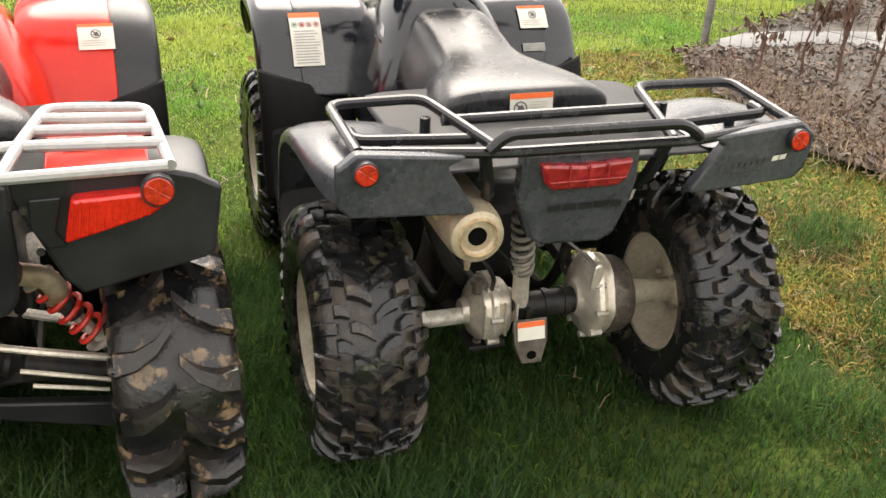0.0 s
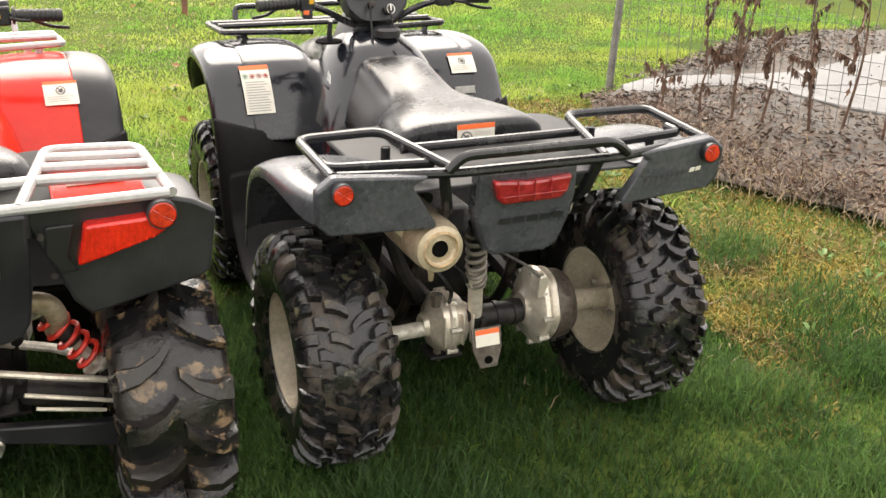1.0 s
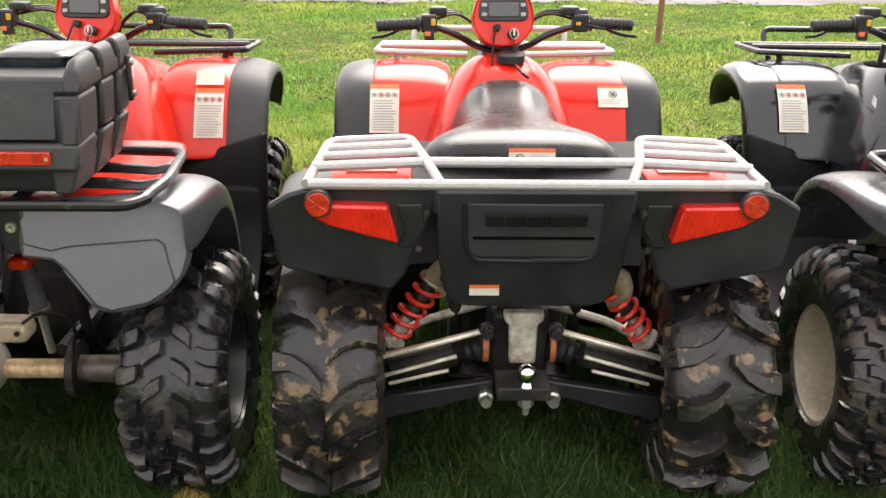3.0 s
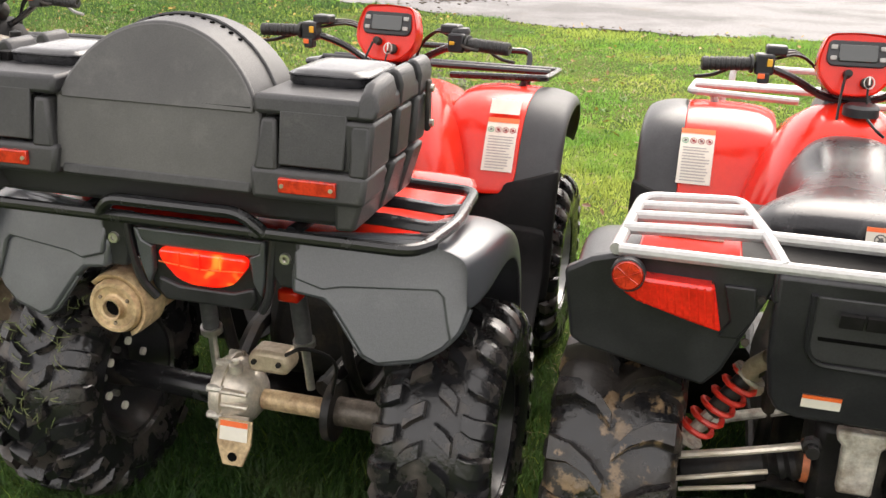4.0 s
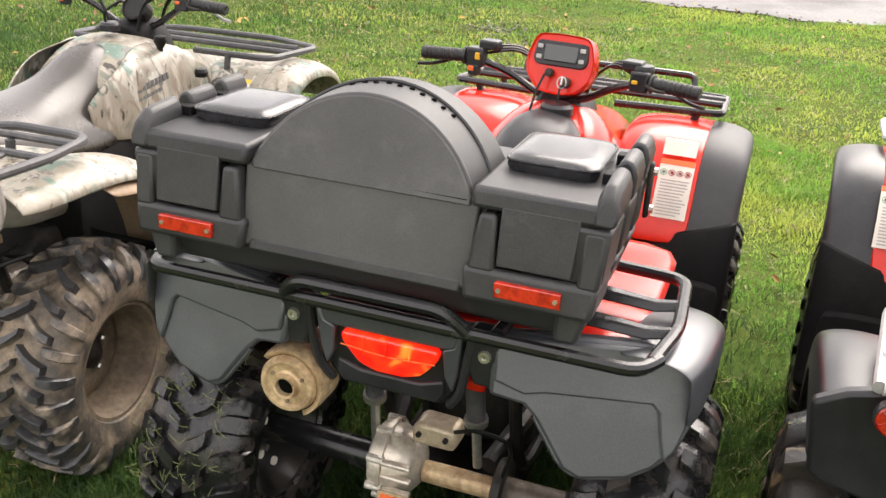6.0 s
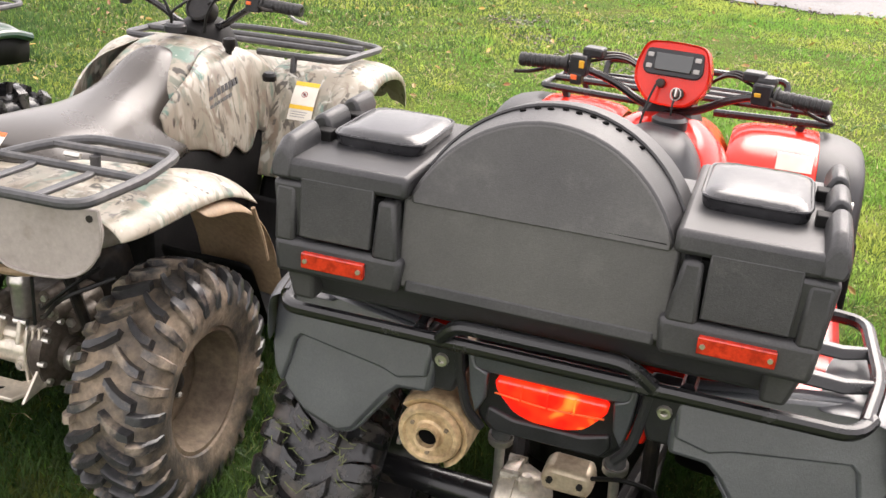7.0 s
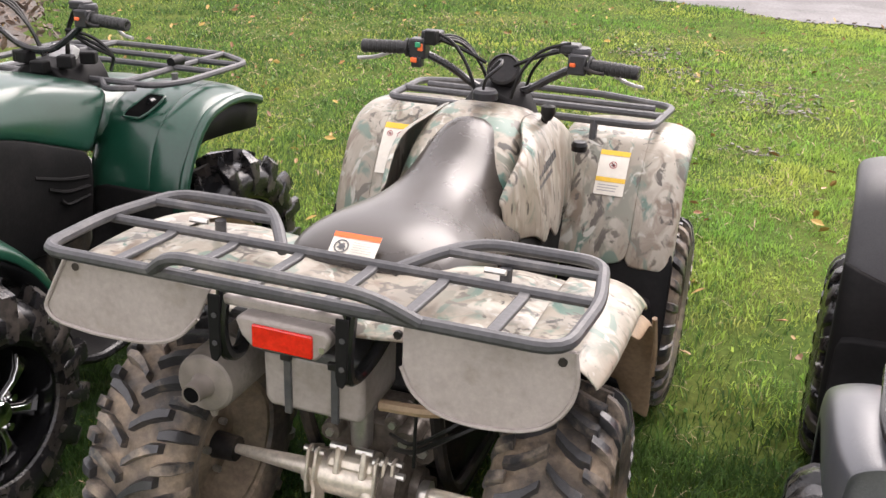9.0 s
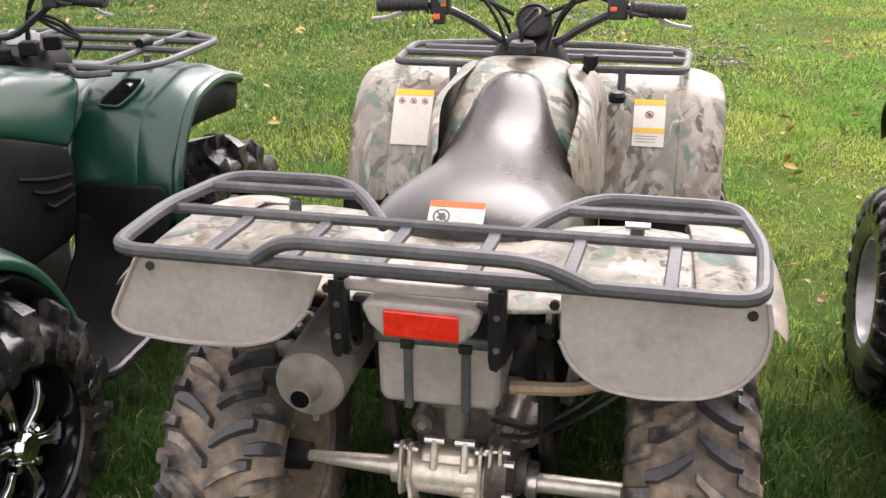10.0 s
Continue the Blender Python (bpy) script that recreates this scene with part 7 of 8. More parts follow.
    # cast drawbar hung from the housing
    low = [(-0.105, 0.318, 0.186), (-0.068, 0.232, 0.176), (0.050, 0.232, 0.176), (0.092, 0.318, 0.186), (0.060, 0.330, 0.190), (0.030, 0.300, 0.187), (-0.045, 0.300, 0.187), (-0.075, 0.330, 0.190)]
    hp = part("hitch_plate", loft([[(x, y, z) for x, y, z in low], [(x, y, z + 0.012) for x, y, z in low]]), "cream", b, "cast hitch plate with a pin hole", bevel=0.003)
    part("hitch_hole", lathe([(0.0115, 0.0115), (0.0130, 0.0115)], "z", 14, (-0.010, 0.268, 0.1795)), "pit", hp)
    for s, x0, x1 in ((-1, -0.116, -0.088), (1, 0.084, 0.074)):
        arm = [(0.335, 0.300), (0.350, 0.255), (0.330, 0.205), (0.325, 0.186), (0.236, 0.176), (0.258, 0.200), (0.300, 0.250), (0.310, 0.300)]
        rings = []
        for d in (0.0, 0.009):
            rings.append([((x0 + (x1 - x0) * max(0.0, min(1.0, (0.30 - z) / 0.12))) + d, y, z) for y, z in arm])
        part("hitch_arm", loft(rings), "cream", hp, bevel=0.002)
    part("brake_hose", tube([(0.08, 0.34, 0.38), (0.14, 0.28, 0.42), (0.24, 0.22, 0.52), (0.34, 0.3, 0.56)], 0.006, 0.05, sides=6), "cord", b)
    part("brake_hose", tube([(0.06, 0.36, 0.40), (0.15, 0.26, 0.45), (0.25, 0.24, 0.54), (0.30, 0.3, 0.58)], 0.005, 0.05, sides=6), "cord", b)
    part("stay_rod", tube([(0.17, 0.22, 0.60), (0.17, 0.21, 0.44)], 0.004, 0.001, sides=6), "cord", b)
    return b


def green_quad():
    b = thing("quad_bike", pose(GREEN_X, GREEN_Y, 0, 0, 0, GREEN_TURN), "dark green quad bike with black alloy wheels", "quad bike", "row of parked quad bikes")
    for s in (-1, 1):
        w = wheel(b, s * 0.475, 0.28, 0.262, "rear", 0.318, 0.255, 0.175, "rubber", "alloy_black", "paddle", lugs=15, spin=9 * s, dish=0.1)
        for k in range(6):
            a = 2 * math.pi * k / 6 + 0.55
            for wide, mat, x_off in ((1.25, "alloy_black", -0.006), (0.72, "chrome", 0.0)):
                rings = []
                for rad, hw, xx in ((0.040, 0.013, 0.080), (0.085, 0.013, 0.088), (0.118, 0.020, 0.086), (0.152, 0.036, 0.074)):
                    cy, cz = rad * math.cos(a), rad * math.sin(a)
                    ty, tz = -math.sin(a), math.cos(a)
                    h, xx = hw * wide, xx + x_off
                    rings.append([(xx - 0.02, cy - ty * h, cz - tz * h), (xx, cy - ty * h * 0.86, cz - tz * h * 0.86), (xx, cy + ty * h * 0.86, cz + tz * h * 0.86), (xx - 0.02, cy + ty * h, cz + tz * h)])
                part("spoke", loft(rings), mat, w, "polished spoke face" if mat == "chrome" else "", bevel=0.003)
        part("centre_cap", lathe([(0.05, 0.045), (0.085, 0.042), (0.10, 0.030), (0.102, 0.0001)], "x", 18), "chrome", w, "chrome hub cap")
        bolt_circle(w, (0.088, 0, 0), 0.052, 4, 0.010, 0.01, "chrome", "lug_nut")
        wheel(b, s * 0.455, 1.56, 0.25, "front", 0.315, 0.21, 0.165, "rubber", "alloy_black", "paddle", lugs=15, spin=14 * s, steer=-8)
    chassis(b)
    path = ((1.16, 0.42), (1.17, 0.55), (1.20, 0.66), (1.265, 0.75), (1.37, 0.805), (1.50, 0.825), (1.61, 0.815), (1.70, 0.785))
    front_fender(b, ("green", "green"), 0.15, 0.40, 0.49, path, 0.05, 0.02, 0.02)
    rim_path = [(y + (0.03 if i < 4 else 0.0), z - (0.0 if i < 2 else 0.045)) for i, (y, z) in enumerate(path)]
    for s in (-1, 1):
        rows = [[(s * 0.20, y + 0.03, z - 0.05), (s * 0.46, y + 0.03, z - 0.06)] for y, z in path[1:]]
        part("fender_lining", skin(rows), "matte_black", b, solid=0.006)
        lay = lambda x, run: (s * x, *along(path, 0.785, run, 0.004).yz)
        hollow = ((-0.012, 0.285, 0.352), (0.040, 0.272, 0.350), (0.080, 0.255, 0.335), (0.105, 0.250, 0.315))
        # flat black sheet on the fender paints the shade of a hollow
        part("lamp_pocket", skin([[lay(x0 + (x1 - x0) * f, d) for f in (0, 0.5, 1)] for d, x0, x1 in hollow]), "pit", b, "dark hollow for a plug", solid=0.002, smooth=0)
        edge = [lay(x0, d) for d, x0, x1 in hollow] + [lay(x1, d) for d, x0, x1 in hollow[::-1]]
        part("pocket_rim", tube(edge, 0.0045, 0.012, True, sides=6), "green", b)
        part("pocket_plug", lathe([(-0.012, 0.013), (0.010, 0.013), (0.014, 0.008), (0.014, 0.0001)], "y", 12, lay(0.32, 0.03)), "black_tube", b)
        part("fender_rim", tube([(s * 0.508, y, z) for y, z in rim_path], 0.018, 0.08, sides=10), "green", b, "rounded glossy fender rim")
        skirt = [[(s * 0.500, y, z - 0.01), (s * 0.496, y, 0.5 * (z + low) - 0.005), (s * 0.488, y, low)] for (y, z), low in zip(rim_path[2:], (0.585, 0.655, 0.668, 0.660, 0.648, 0.640))]
        part("fender_skirt", skin(skirt), "matte_black", b, "black inner skirt of the fender", solid=0.006)
        # black side panel below the tank
        rows = []
        for yb in (0.58, 0.68, 0.80, 0.90, 1.00, 1.10):
            zb = min(0.82, 0.68 + (1.09 - yb) * 0.38)
            rows.append([(s * 0.244, yb, zb - 0.002), (s * 0.252, yb, zb - 0.06), (s * 0.250, yb, 0.56), (s * 0.236, yb, 0.46), (s * 0.225, yb, 0.40)])
        part("side_panel", skin(rows), "matte_black", b, "matt black side panel", sub=1, solid=0.006)
        for k in range(3):
            part("panel_crease", tube([(s * 0.252, 0.84 + 0.05 * k, 0.66 - 0.05 * k), (s * 0.256, 0.96, 0.62 - 0.04 * k), (s * 0.254, 1.07, 0.60 - 0.03 * k)], 0.006, 0.05, sides=6), "matte_black", b)
    rows = []
    for yb, yc in ((1.105, 1.25), (1.00, 1.12), (0.90, 1.00), (0.80, 0.88), (0.68, 0.74), (0.58, 0.62), (0.54, 0.57)):
        zb, zc = min(0.82, 0.68 + (1.09 - yb) * 0.38), min(0.915, 0.83 + (1.25 - yc) * 0.25) - 0.05 * (yb < 0.56)
        one = [(0.10, yc, zc + 0.024), (0.17, yc, zc + 0.014), (0.205, yc, zc + 0.002), (0.222, yc - 0.01, zc - 0.018), (0.238, 0.5 * (yb + yc), 0.5 * (zb + zc)), (0.247, 0.25 * yc + 0.75 * yb, 0.25 * zc + 0.75 * zb), (0.248, yb, zb), (0.238, yb, zb - 0.006)]
        rows.append([(-x, y, z) for x, y, z in one[::-1]] + [(0, yc, zc + 0.027)] + one)
    part("tank_cover", skin(rows), "green", b, "glossy dark green tank cover", sub=1, solid=0.006)
    cowl = loft([arch_ring(*q) for q in ((1.20, 0.205, 0.852, 0.60, 0.225, 3.4), (1.30, 0.20, 0.840, 0.60, 0.22, 3.0), (1.45, 0.19, 0.825, 0.62, 0.20, 2.6), (1.78, 0.17, 0.78, 0.62, 0.17, 2.6))])
    part("front_cowl", cowl, "green", b, "green cover ahead of the tank", sub=1)
    slant = lambda f, k: (-0.115 + 0.24 * f - 0.08 * k, 1.0 - 0.30 * f - 0.06 * k, 0.9275 + 0.02 * min(1, 1.3 * f + 0.2 * k))
    part("tank_label", skin([[slant(f, k) for k in (0, 1)] for f in (0.2, 0.45, 0.7, 0.9)]), "white_label", b, "white label with an orange header", solid=0.001, smooth=0)
    part("label_header", skin([[slant(f, k) for k in (0, 1)] for f in (0.0, 0.2)]), "orange_print", b, solid=0.001, smooth=0)
    part("seat", seat_mesh([(0.28, 0.16, 0.80, 0.72, 0.15, 2.6), (0.40, 0.21, 0.83, 0.70, 0.20, 2.6), (0.60, 0.18, 0.83, 0.66, 0.18, 2.4), (0.78, 0.13, 0.855, 0.68, 0.14, 2.4), (0.86, 0.08, 0.86, 0.74, 0.10, 2.4)]), "seat", b, "black vinyl seat", sub=1)
    rear_fender(b, "green", ((-0.02, 0.66, -0.02, 0.02), (0.10, 0.67, 0.0, 0.0), (0.24, 0.675, 0.0, 0.0), (0.36, 0.65, 0.0, 0.02), (0.46, 0.58, 0.0, 0.08), (0.54, 0.48, -0.01, 0.17), (0.60, 0.36, -0.02, 0.28)), ((0.20, 0.76), (0.36, 0.75), (0.46, 0.735), (0.525, 0.705)))
    for s in (-1, 1):
        rows = [[(s * 0.30, y, z), (s * 0.525, y, z - 0.01)] for y, z in ((0.0, 0.62), (0.12, 0.635), (0.26, 0.64), (0.40, 0.62), (0.50, 0.55), (0.575, 0.44), (0.60, 0.36))]
        part("fender_lining", skin(rows), "dark_plastic", b, solid=0.006)
        part("foot_peg_bar", tube([(s * 0.50, 0.58, 0.24), (s * 0.53, 0.70, 0.20), (s * 0.53, 1.0, 0.20), (s * 0.50, 1.12, 0.26)], 0.014, 0.04), "black_tube", b)
    deck = skin([[(x, y, 0.765) for x in (-0.25, 0.0, 0.25)] for y in (0.0, 0.2, 0.5)])
    part("rear_deck", deck, "green", b, solid=0.008)
    footwell(b, "matte_black", 0.20, 0.50, 0.64, 1.14, 0.18, 0.46)
    for s in (-1, 1):
        rows = [[(s * x, y + dy, z) for x, dy in ((0.18, 0.02), (0.34, 0.0), (0.47, 0.0), (0.50, 0.02))] for y, z in ((1.135, 0.56), (1.13, 0.46), (1.12, 0.34), (1.09, 0.22))]
        part("mud_shield", skin(rows), "matte_black", b, sub=1, solid=0.006)
    part("steering_cover", loft([arch_ring(1.19, 0.09, 0.905, 0.83, 0.11, 3.0, 14), arch_ring(1.27, 0.11, 0.915, 0.82, 0.13, 3.0, 14), arch_ring(1.40, 0.10, 0.92, 0.81, 0.12, 3.0, 14)]), "matte_black", b, bevel=0.008)
    part("gauge", block((0.02, 1.30, 0.925), (0.085, 0.035, 0.05), None, Matrix.Rotation(radians(-35), 4, "X")), "pale_print", b, "pale instrument face", bevel=0.004)
    for x, y, z in ((-0.05, 1.20, 0.925), (0.09, 1.22, 0.918), (0.03, 1.17, 0.905), (-0.10, 1.24, 0.915), (0.115, 1.30, 0.92)):
        part("switch_block", block((x, y, z), (0.05, 0.045, 0.04), None, Matrix.Rotation(radians(20 * x * 10), 4, "Z")), "matte_black", b, bevel=0.006)
    handlebar(b, 1.20, 1.07, 0.40, rise=0.09, lever="silver", clip="orange_print")
    for k in range(3):
        part("cable", tube([(0.10, 1.22, 1.02), (0.17, 1.26, 1.0 - 0.02 * k), (0.20, 1.32, 0.93), (0.12, 1.40, 0.86)], 0.006, 0.05, sides=6), "cord", b)
    bars(b, [
        [(0.0, 1.30, 0.850), (0.35, 1.30, 0.850), (0.40, 1.40, 0.848), (0.405, 1.80, 0.842), (0.24, 1.92, 0.838), (-0.24, 1.92, 0.838), (-0.405, 1.80, 0.842), (-0.40, 1.40, 0.848), (-0.35, 1.30, 0.850), (0.0, 1.30, 0.850)],
        [(-0.40, 1.58, 0.850), (0.40, 1.58, 0.850)], [(-0.40, 1.74, 0.846), (0.40, 1.74, 0.846)], [(0.24, 1.30, 0.851), (0.24, 1.91, 0.840)], [(-0.24, 1.30, 0.851), (-0.24, 1.91, 0.840)],
        [(0.16, 1.30, 0.850), (0.20, 1.25, 0.835), (0.30, 1.28, 0.842)], [(-0.16, 1.30, 0.850), (-0.20, 1.25, 0.835), (-0.30, 1.28, 0.842)],
        [(0.30, 1.5, 0.85), (0.30, 1.5, 0.80)], [(-0.30, 1.5, 0.85), (-0.30, 1.5, 0.80)],
    ], 0.011, "grey_tube", "front_rack_bar", 0.05)
    part("bar_clamp", lathe([(-0.03, 0.016), (0.0, 0.022), (0.025, 0.022), (0.03, 0.0001)], "y", 12, (0.24, 1.60, 0.868)), "cord", b, "round black clamp on the rack")
    bars(b, [[(-0.40, 0.02, 0.82), (0.40, 0.02, 0.82), (0.42, 0.34, 0.83), (-0.42, 0.34, 0.83), (-0.40, 0.02, 0.82)], [(-0.41, 0.18, 0.825), (0.41, 0.18, 0.825)], [(-0.3, 0.2, 0.82), (-0.3, 0.2, 0.76)], [(0.3, 0.2, 0.82), (0.3, 0.2, 0.76)]], 0.011, "grey_tube", "rear_rack_bar", 0.05)
    part("axle_tube", tube([(-0.42, 0.28, 0.262), (0.42, 0.28, 0.262)], 0.03, 0.001, sides=12), "black_steel", b)
    return b


# ==== ground, drive, garden ====
GROUND_Z = -0.05
rng = np.random.default_rng(7)


def lawn_height(x, y):
    """Gentle unevenness of the lawn."""
    return GROUND_Z + 0.012 * np.sin(0.9 * x + 0.4) * np.cos(0.7 * y) + 0.008 * np.sin(2.3 * x + 1.9 * y) - 0.012 * np.exp(-((y - 0.8) / 1.2) ** 2)


def drive_edge(x):
    """y at which the lawn meets the wet drive."""
    e = 10.88 + 0.10 * np.sin(1.3 * x) + 0.10 * np.sin(3.7 * x + 1) + 0.06 * np.sin(9.1 * x)
    e = e + np.where(x < -2.9, (-2.9 - x) * 0.54, 0)
    return e


def bed_edge(y):
    """x at which the lawn meets the dug bed beside the fence."""
    return 3.62 + 0.10 * np.sin(2.2 * y) + 0.05 * np.sin(6.1 * y) + np.where(y > 3.4, (y - 3.4) * 1.9, 0) + np.where(y < 1.4, (1.4 - y) * 0.35, 0)


WORN = ((-2.50, 6.45, 0.34, 0.13, -0.75), (-2.20, 6.02, 0.22, 0.10, -0.9), (-3.10, 7.06, 0.20, 0.09, -0.8), (-3.50, 7.75, 0.24, 0.09, -0.9), (-2.30, 4.76, 0.13, 0.07, 0.2))


def far_edge(y):
    """x at which the lawn meets the dug bed at its far side."""
    return -8.15 - 1.05 * max(0.0, y - 5.3) + 0.4 * min(0.0, y - 5.3) + 0.12 * math.sin(4 * y)


ground = thing("ground", Matrix(), "", "", kind="structure")
tagged(ground, "green lawn that runs out to the horizon", "lawn", kind="structure")
xs = np.concatenate([[-400, -120, -40, -20], np.arange(-12, 12.01, 0.25), [20, 40, 120, 400]])
ys = np.concatenate([[-400, -100, -30, -10], np.arange(-4, 14.01, 0.25), [20, 40, 120, 400]])
gx, gy = np.meshgrid(xs, ys)
gz = np.where((np.abs(gx) < 13) & (gy > -5) & (gy < 15), lawn_height(gx, gy), GROUND_Z)
bm = bmesh.new()
gv = [[bm.verts.new((float(gx[j, i]), float(gy[j, i]), float(gz[j, i]))) for i in range(len(xs))] for j in range(len(ys))]
for j in range(len(ys) - 1):
    for i in range(len(xs) - 1):
        bm.faces.new((gv[j][i], gv[j][i + 1], gv[j + 1][i + 1], gv[j + 1][i]))
M["lawn"] = material("grassy_soil", (0.058, 0.090, 0.020), 0.95, spec=0.03, second=(0.088, 0.108, 0.026), scale=1.3, mix=(0.42, 0.62), grain=0.35, bump=0.6, bump_scale=60, third=(0.10, 0.085, 0.035), third_scale=0.8, third_mix=(0.60, 0.75))
M["blade"] = material("grass_blade", (0.082, 0.185, 0.024), 0.5, spec=0.3, second=(0.190, 0.240, 0.040), scale=0.8, mix=(0.44, 0.60), grain=0.12, bump=0.0, island=0.20, third=(0.205, 0.185, 0.065), third_scale=1.9, third_mix=(0.60, 0.74))
# darker green blade: carries the quads' shade on the grass in its colour
M["shade_lush"] = material("shade_green_grass_blade", (0.032, 0.078, 0.017), 0.45, spec=0.35, second=(0.055, 0.108, 0.026), scale=2.2, mix=(0.42, 0.62), grain=0.12, bump=0.0, island=0.5, third=(0.085, 0.085, 0.040), third_scale=3.7, third_mix=(0.62, 0.76))
M["moss"] = material("yellow_brown_mossy_grass", (0.26, 0.19, 0.045), 0.7, spec=0.15, second=(0.17, 0.115, 0.048), scale=3.0, mix=(0.45, 0.60), grain=0.15, bump=0.0, island=0.35, third=(0.17, 0.18, 0.03), third_scale=2.2, third_mix=(0.54, 0.68))
M["weed"] = material("broad_weed_leaf", (0.115, 0.20, 0.050), 0.45, second=(0.19, 0.28, 0.10), scale=3, mix=(0.45, 0.65), grain=0.12, bump=0.0, island=0.3)
M["fallen"] = material("fallen_leaf", (0.36, 0.24, 0.06), 0.6, second=(0.22, 0.10, 0.04), scale=1.6, mix=(0.45, 0.55), grain=0.1, bump=0.0, island=0.45)
M["drive"] = material("wet_gravel_drive", (0.185, 0.18, 0.18), 0.7, spec=0.2, second=(0.125, 0.12, 0.118), scale=0.7, mix=(0.42, 0.62), grain=0.22, bump=0.3, bump_scale=50, rough2=0.8, third=(0.14, 0.12, 0.10), third_scale=1.6, third_mix=(0.60, 0.74))
M["soil"] = material("dark_wet_mulch", (0.046, 0.035, 0.025), 0.55, second=(0.088, 0.066, 0.048), scale=7, mix=(0.42, 0.62), grain=0.4, bump=0.9, bump_scale=40, rough2=0.8)
M["litter"] = material("brown_leaf_litter", (0.066, 0.041, 0.027), 0.6, second=(0.130, 0.088, 0.062), scale=6, mix=(0.45, 0.6), grain=0.2, bump=0.0, island=0.5)
M["pad"] = material("wet_worn_concrete", (0.125, 0.122, 0.120), 0.42, spec=0.3, second=(0.185, 0.18, 0.175), scale=1.6, mix=(0.42, 0.62), grain=0.14, bump=0.12, bump_scale=70, rough2=0.5, third=(0.075, 0.066, 0.058), third_scale=3.4, third_mix=(0.56, 0.72))
M["dry"] = material("dead_brown_stalk", (0.085, 0.045, 0.029), 0.75, second=(0.145, 0.082, 0.052), scale=14, mix=(0.45, 0.6), grain=0.2, bump=0.0, island=0.35)
M["straw"] = material("pale_dry_grass", (0.34, 0.26, 0.15), 0.7, second=(0.24, 0.17, 0.10), scale=6, mix=(0.45, 0.6), grain=0.15, bump=0.0, island=0.35)
M["track_mud"] = material("wet_grey_mud", (0.105, 0.098, 0.066), 0.42, spec=0.4, second=(0.075, 0.078, 0.036), scale=7, mix=(0.42, 0.60), grain=0.3, bump=0.6, bump_scale=45, rough2=0.7, third=(0.19, 0.18, 0.16), third_scale=13, third_mix=(0.58, 0.72))
M["wire"] = material("fence_wire", (0.16, 0.16, 0.155), 0.5, 0.6, grain=0.15, bump=0.0)
M["post"] = material("weathered_grey_post", (0.20, 0.19, 0.175), 0.6, 0.3, second=(0.12, 0.11, 0.10), scale=12, mix=(0.45, 0.65), grain=0.2, bump=0.2)
M["rusty_post"] = material("brown_post", (0.20, 0.09, 0.05), 0.7, second=(0.12, 0.06, 0.04), scale=12, mix=(0.45, 0.65), grain=0.2, bump=0.2)
for key in ("blade", "shade_lush"):
    nt = M[key].node_tree
    tr, mx = nt.nodes.new("ShaderNodeBsdfTranslucent"), nt.nodes.new("ShaderNodeMixShader")
    mx.inputs["Fac"].default_value = 0.5
    gain = nt.nodes.new("ShaderNodeHueSaturation")
    gain.inputs["Value"].default_value, gain.inputs["Hue"].default_value, gain.inputs["Saturation"].default_value = (2.5 if key == "blade" else 1.7), 0.488, 0.95
    src = nt.nodes["Principled BSDF"].inputs["Base Color"].links[0].from_socket
    nt.links.new(src, gain.inputs["Color"])
    nt.links.new(gain.outputs["Color"], tr.inputs["Color"])
    nt.links.new(nt.nodes["Principled BSDF"].outputs["BSDF"], mx.inputs[1])
    nt.links.new(tr.outputs["BSDF"], mx.inputs[2])
    nt.links.new(mx.outputs["Shader"], nt.nodes["Material Output"].inputs["Surface"])
lawn = part("turf", bm, "lawn", ground, "short green turf", smooth=60)

# the wet drive beyond the lawn
dx = np.concatenate([[-300, -60, -25], np.arange(-16, 24.01, 0.2), [40, 300]])
rows = []
for f in (0.0, 0.03, 0.2, 1.0):
    row = []
    for x in dx:
        e = float(drive_edge(np.array(max(min(x, 40), -40))))
        row.append((float(x), e + f * 14.0, GROUND_Z + (0.008 if f == 0 else 0.022)))
    rows.append(row)
drive = thing("road", Matrix(), "pale wet gravel drive beyond the lawn", "drive", kind="structure")
part("drive_surface", skin(rows), "drive", drive, smooth=60)
clods = bmesh.new()
for k in range(200):
    x = rng.uniform(-9, 4)
    y = float(drive_edge(np.array(x))) + rng.normal(0.0, 0.16)
    s = rng.uniform(0.010, 0.030)
    bmesh.ops.create_icosphere(clods, subdivisions=1, radius=s, matrix=Matrix.Translation((x, y, GROUND_Z + 0.015)) @ Matrix.Diagonal((1, 1, 0.6, 1)))
part("edge_clods", clods, "soil", drive)
mud = bmesh.new()
for k in range(200):
    x, y = rng.normal(-4.6, 0.45), rng.normal(13.4, 0.5)
    bmesh.ops.create_icosphere(mud, subdivisions=1, radius=rng.uniform(0.010, 0.032), matrix=Matrix.Translation((x, y, GROUND_Z + 0.03)) @ Matrix.Diagonal((1.3, 1, 0.5, 1)))
part("mud_patch", mud, "soil", drive)


def mesh_of(name, verts, faces, mat, parent=None, smooth=True):
    me = bpy.data.meshes.new(name)
    me.from_pydata(verts, [], faces)
    me.materials.append(M[mat])
    if smooth:
        me.polygons.foreach_set("use_smooth", [True] * len(me.polygons))
    ob = new(name, me)
    ob.parent = parent
    return ob


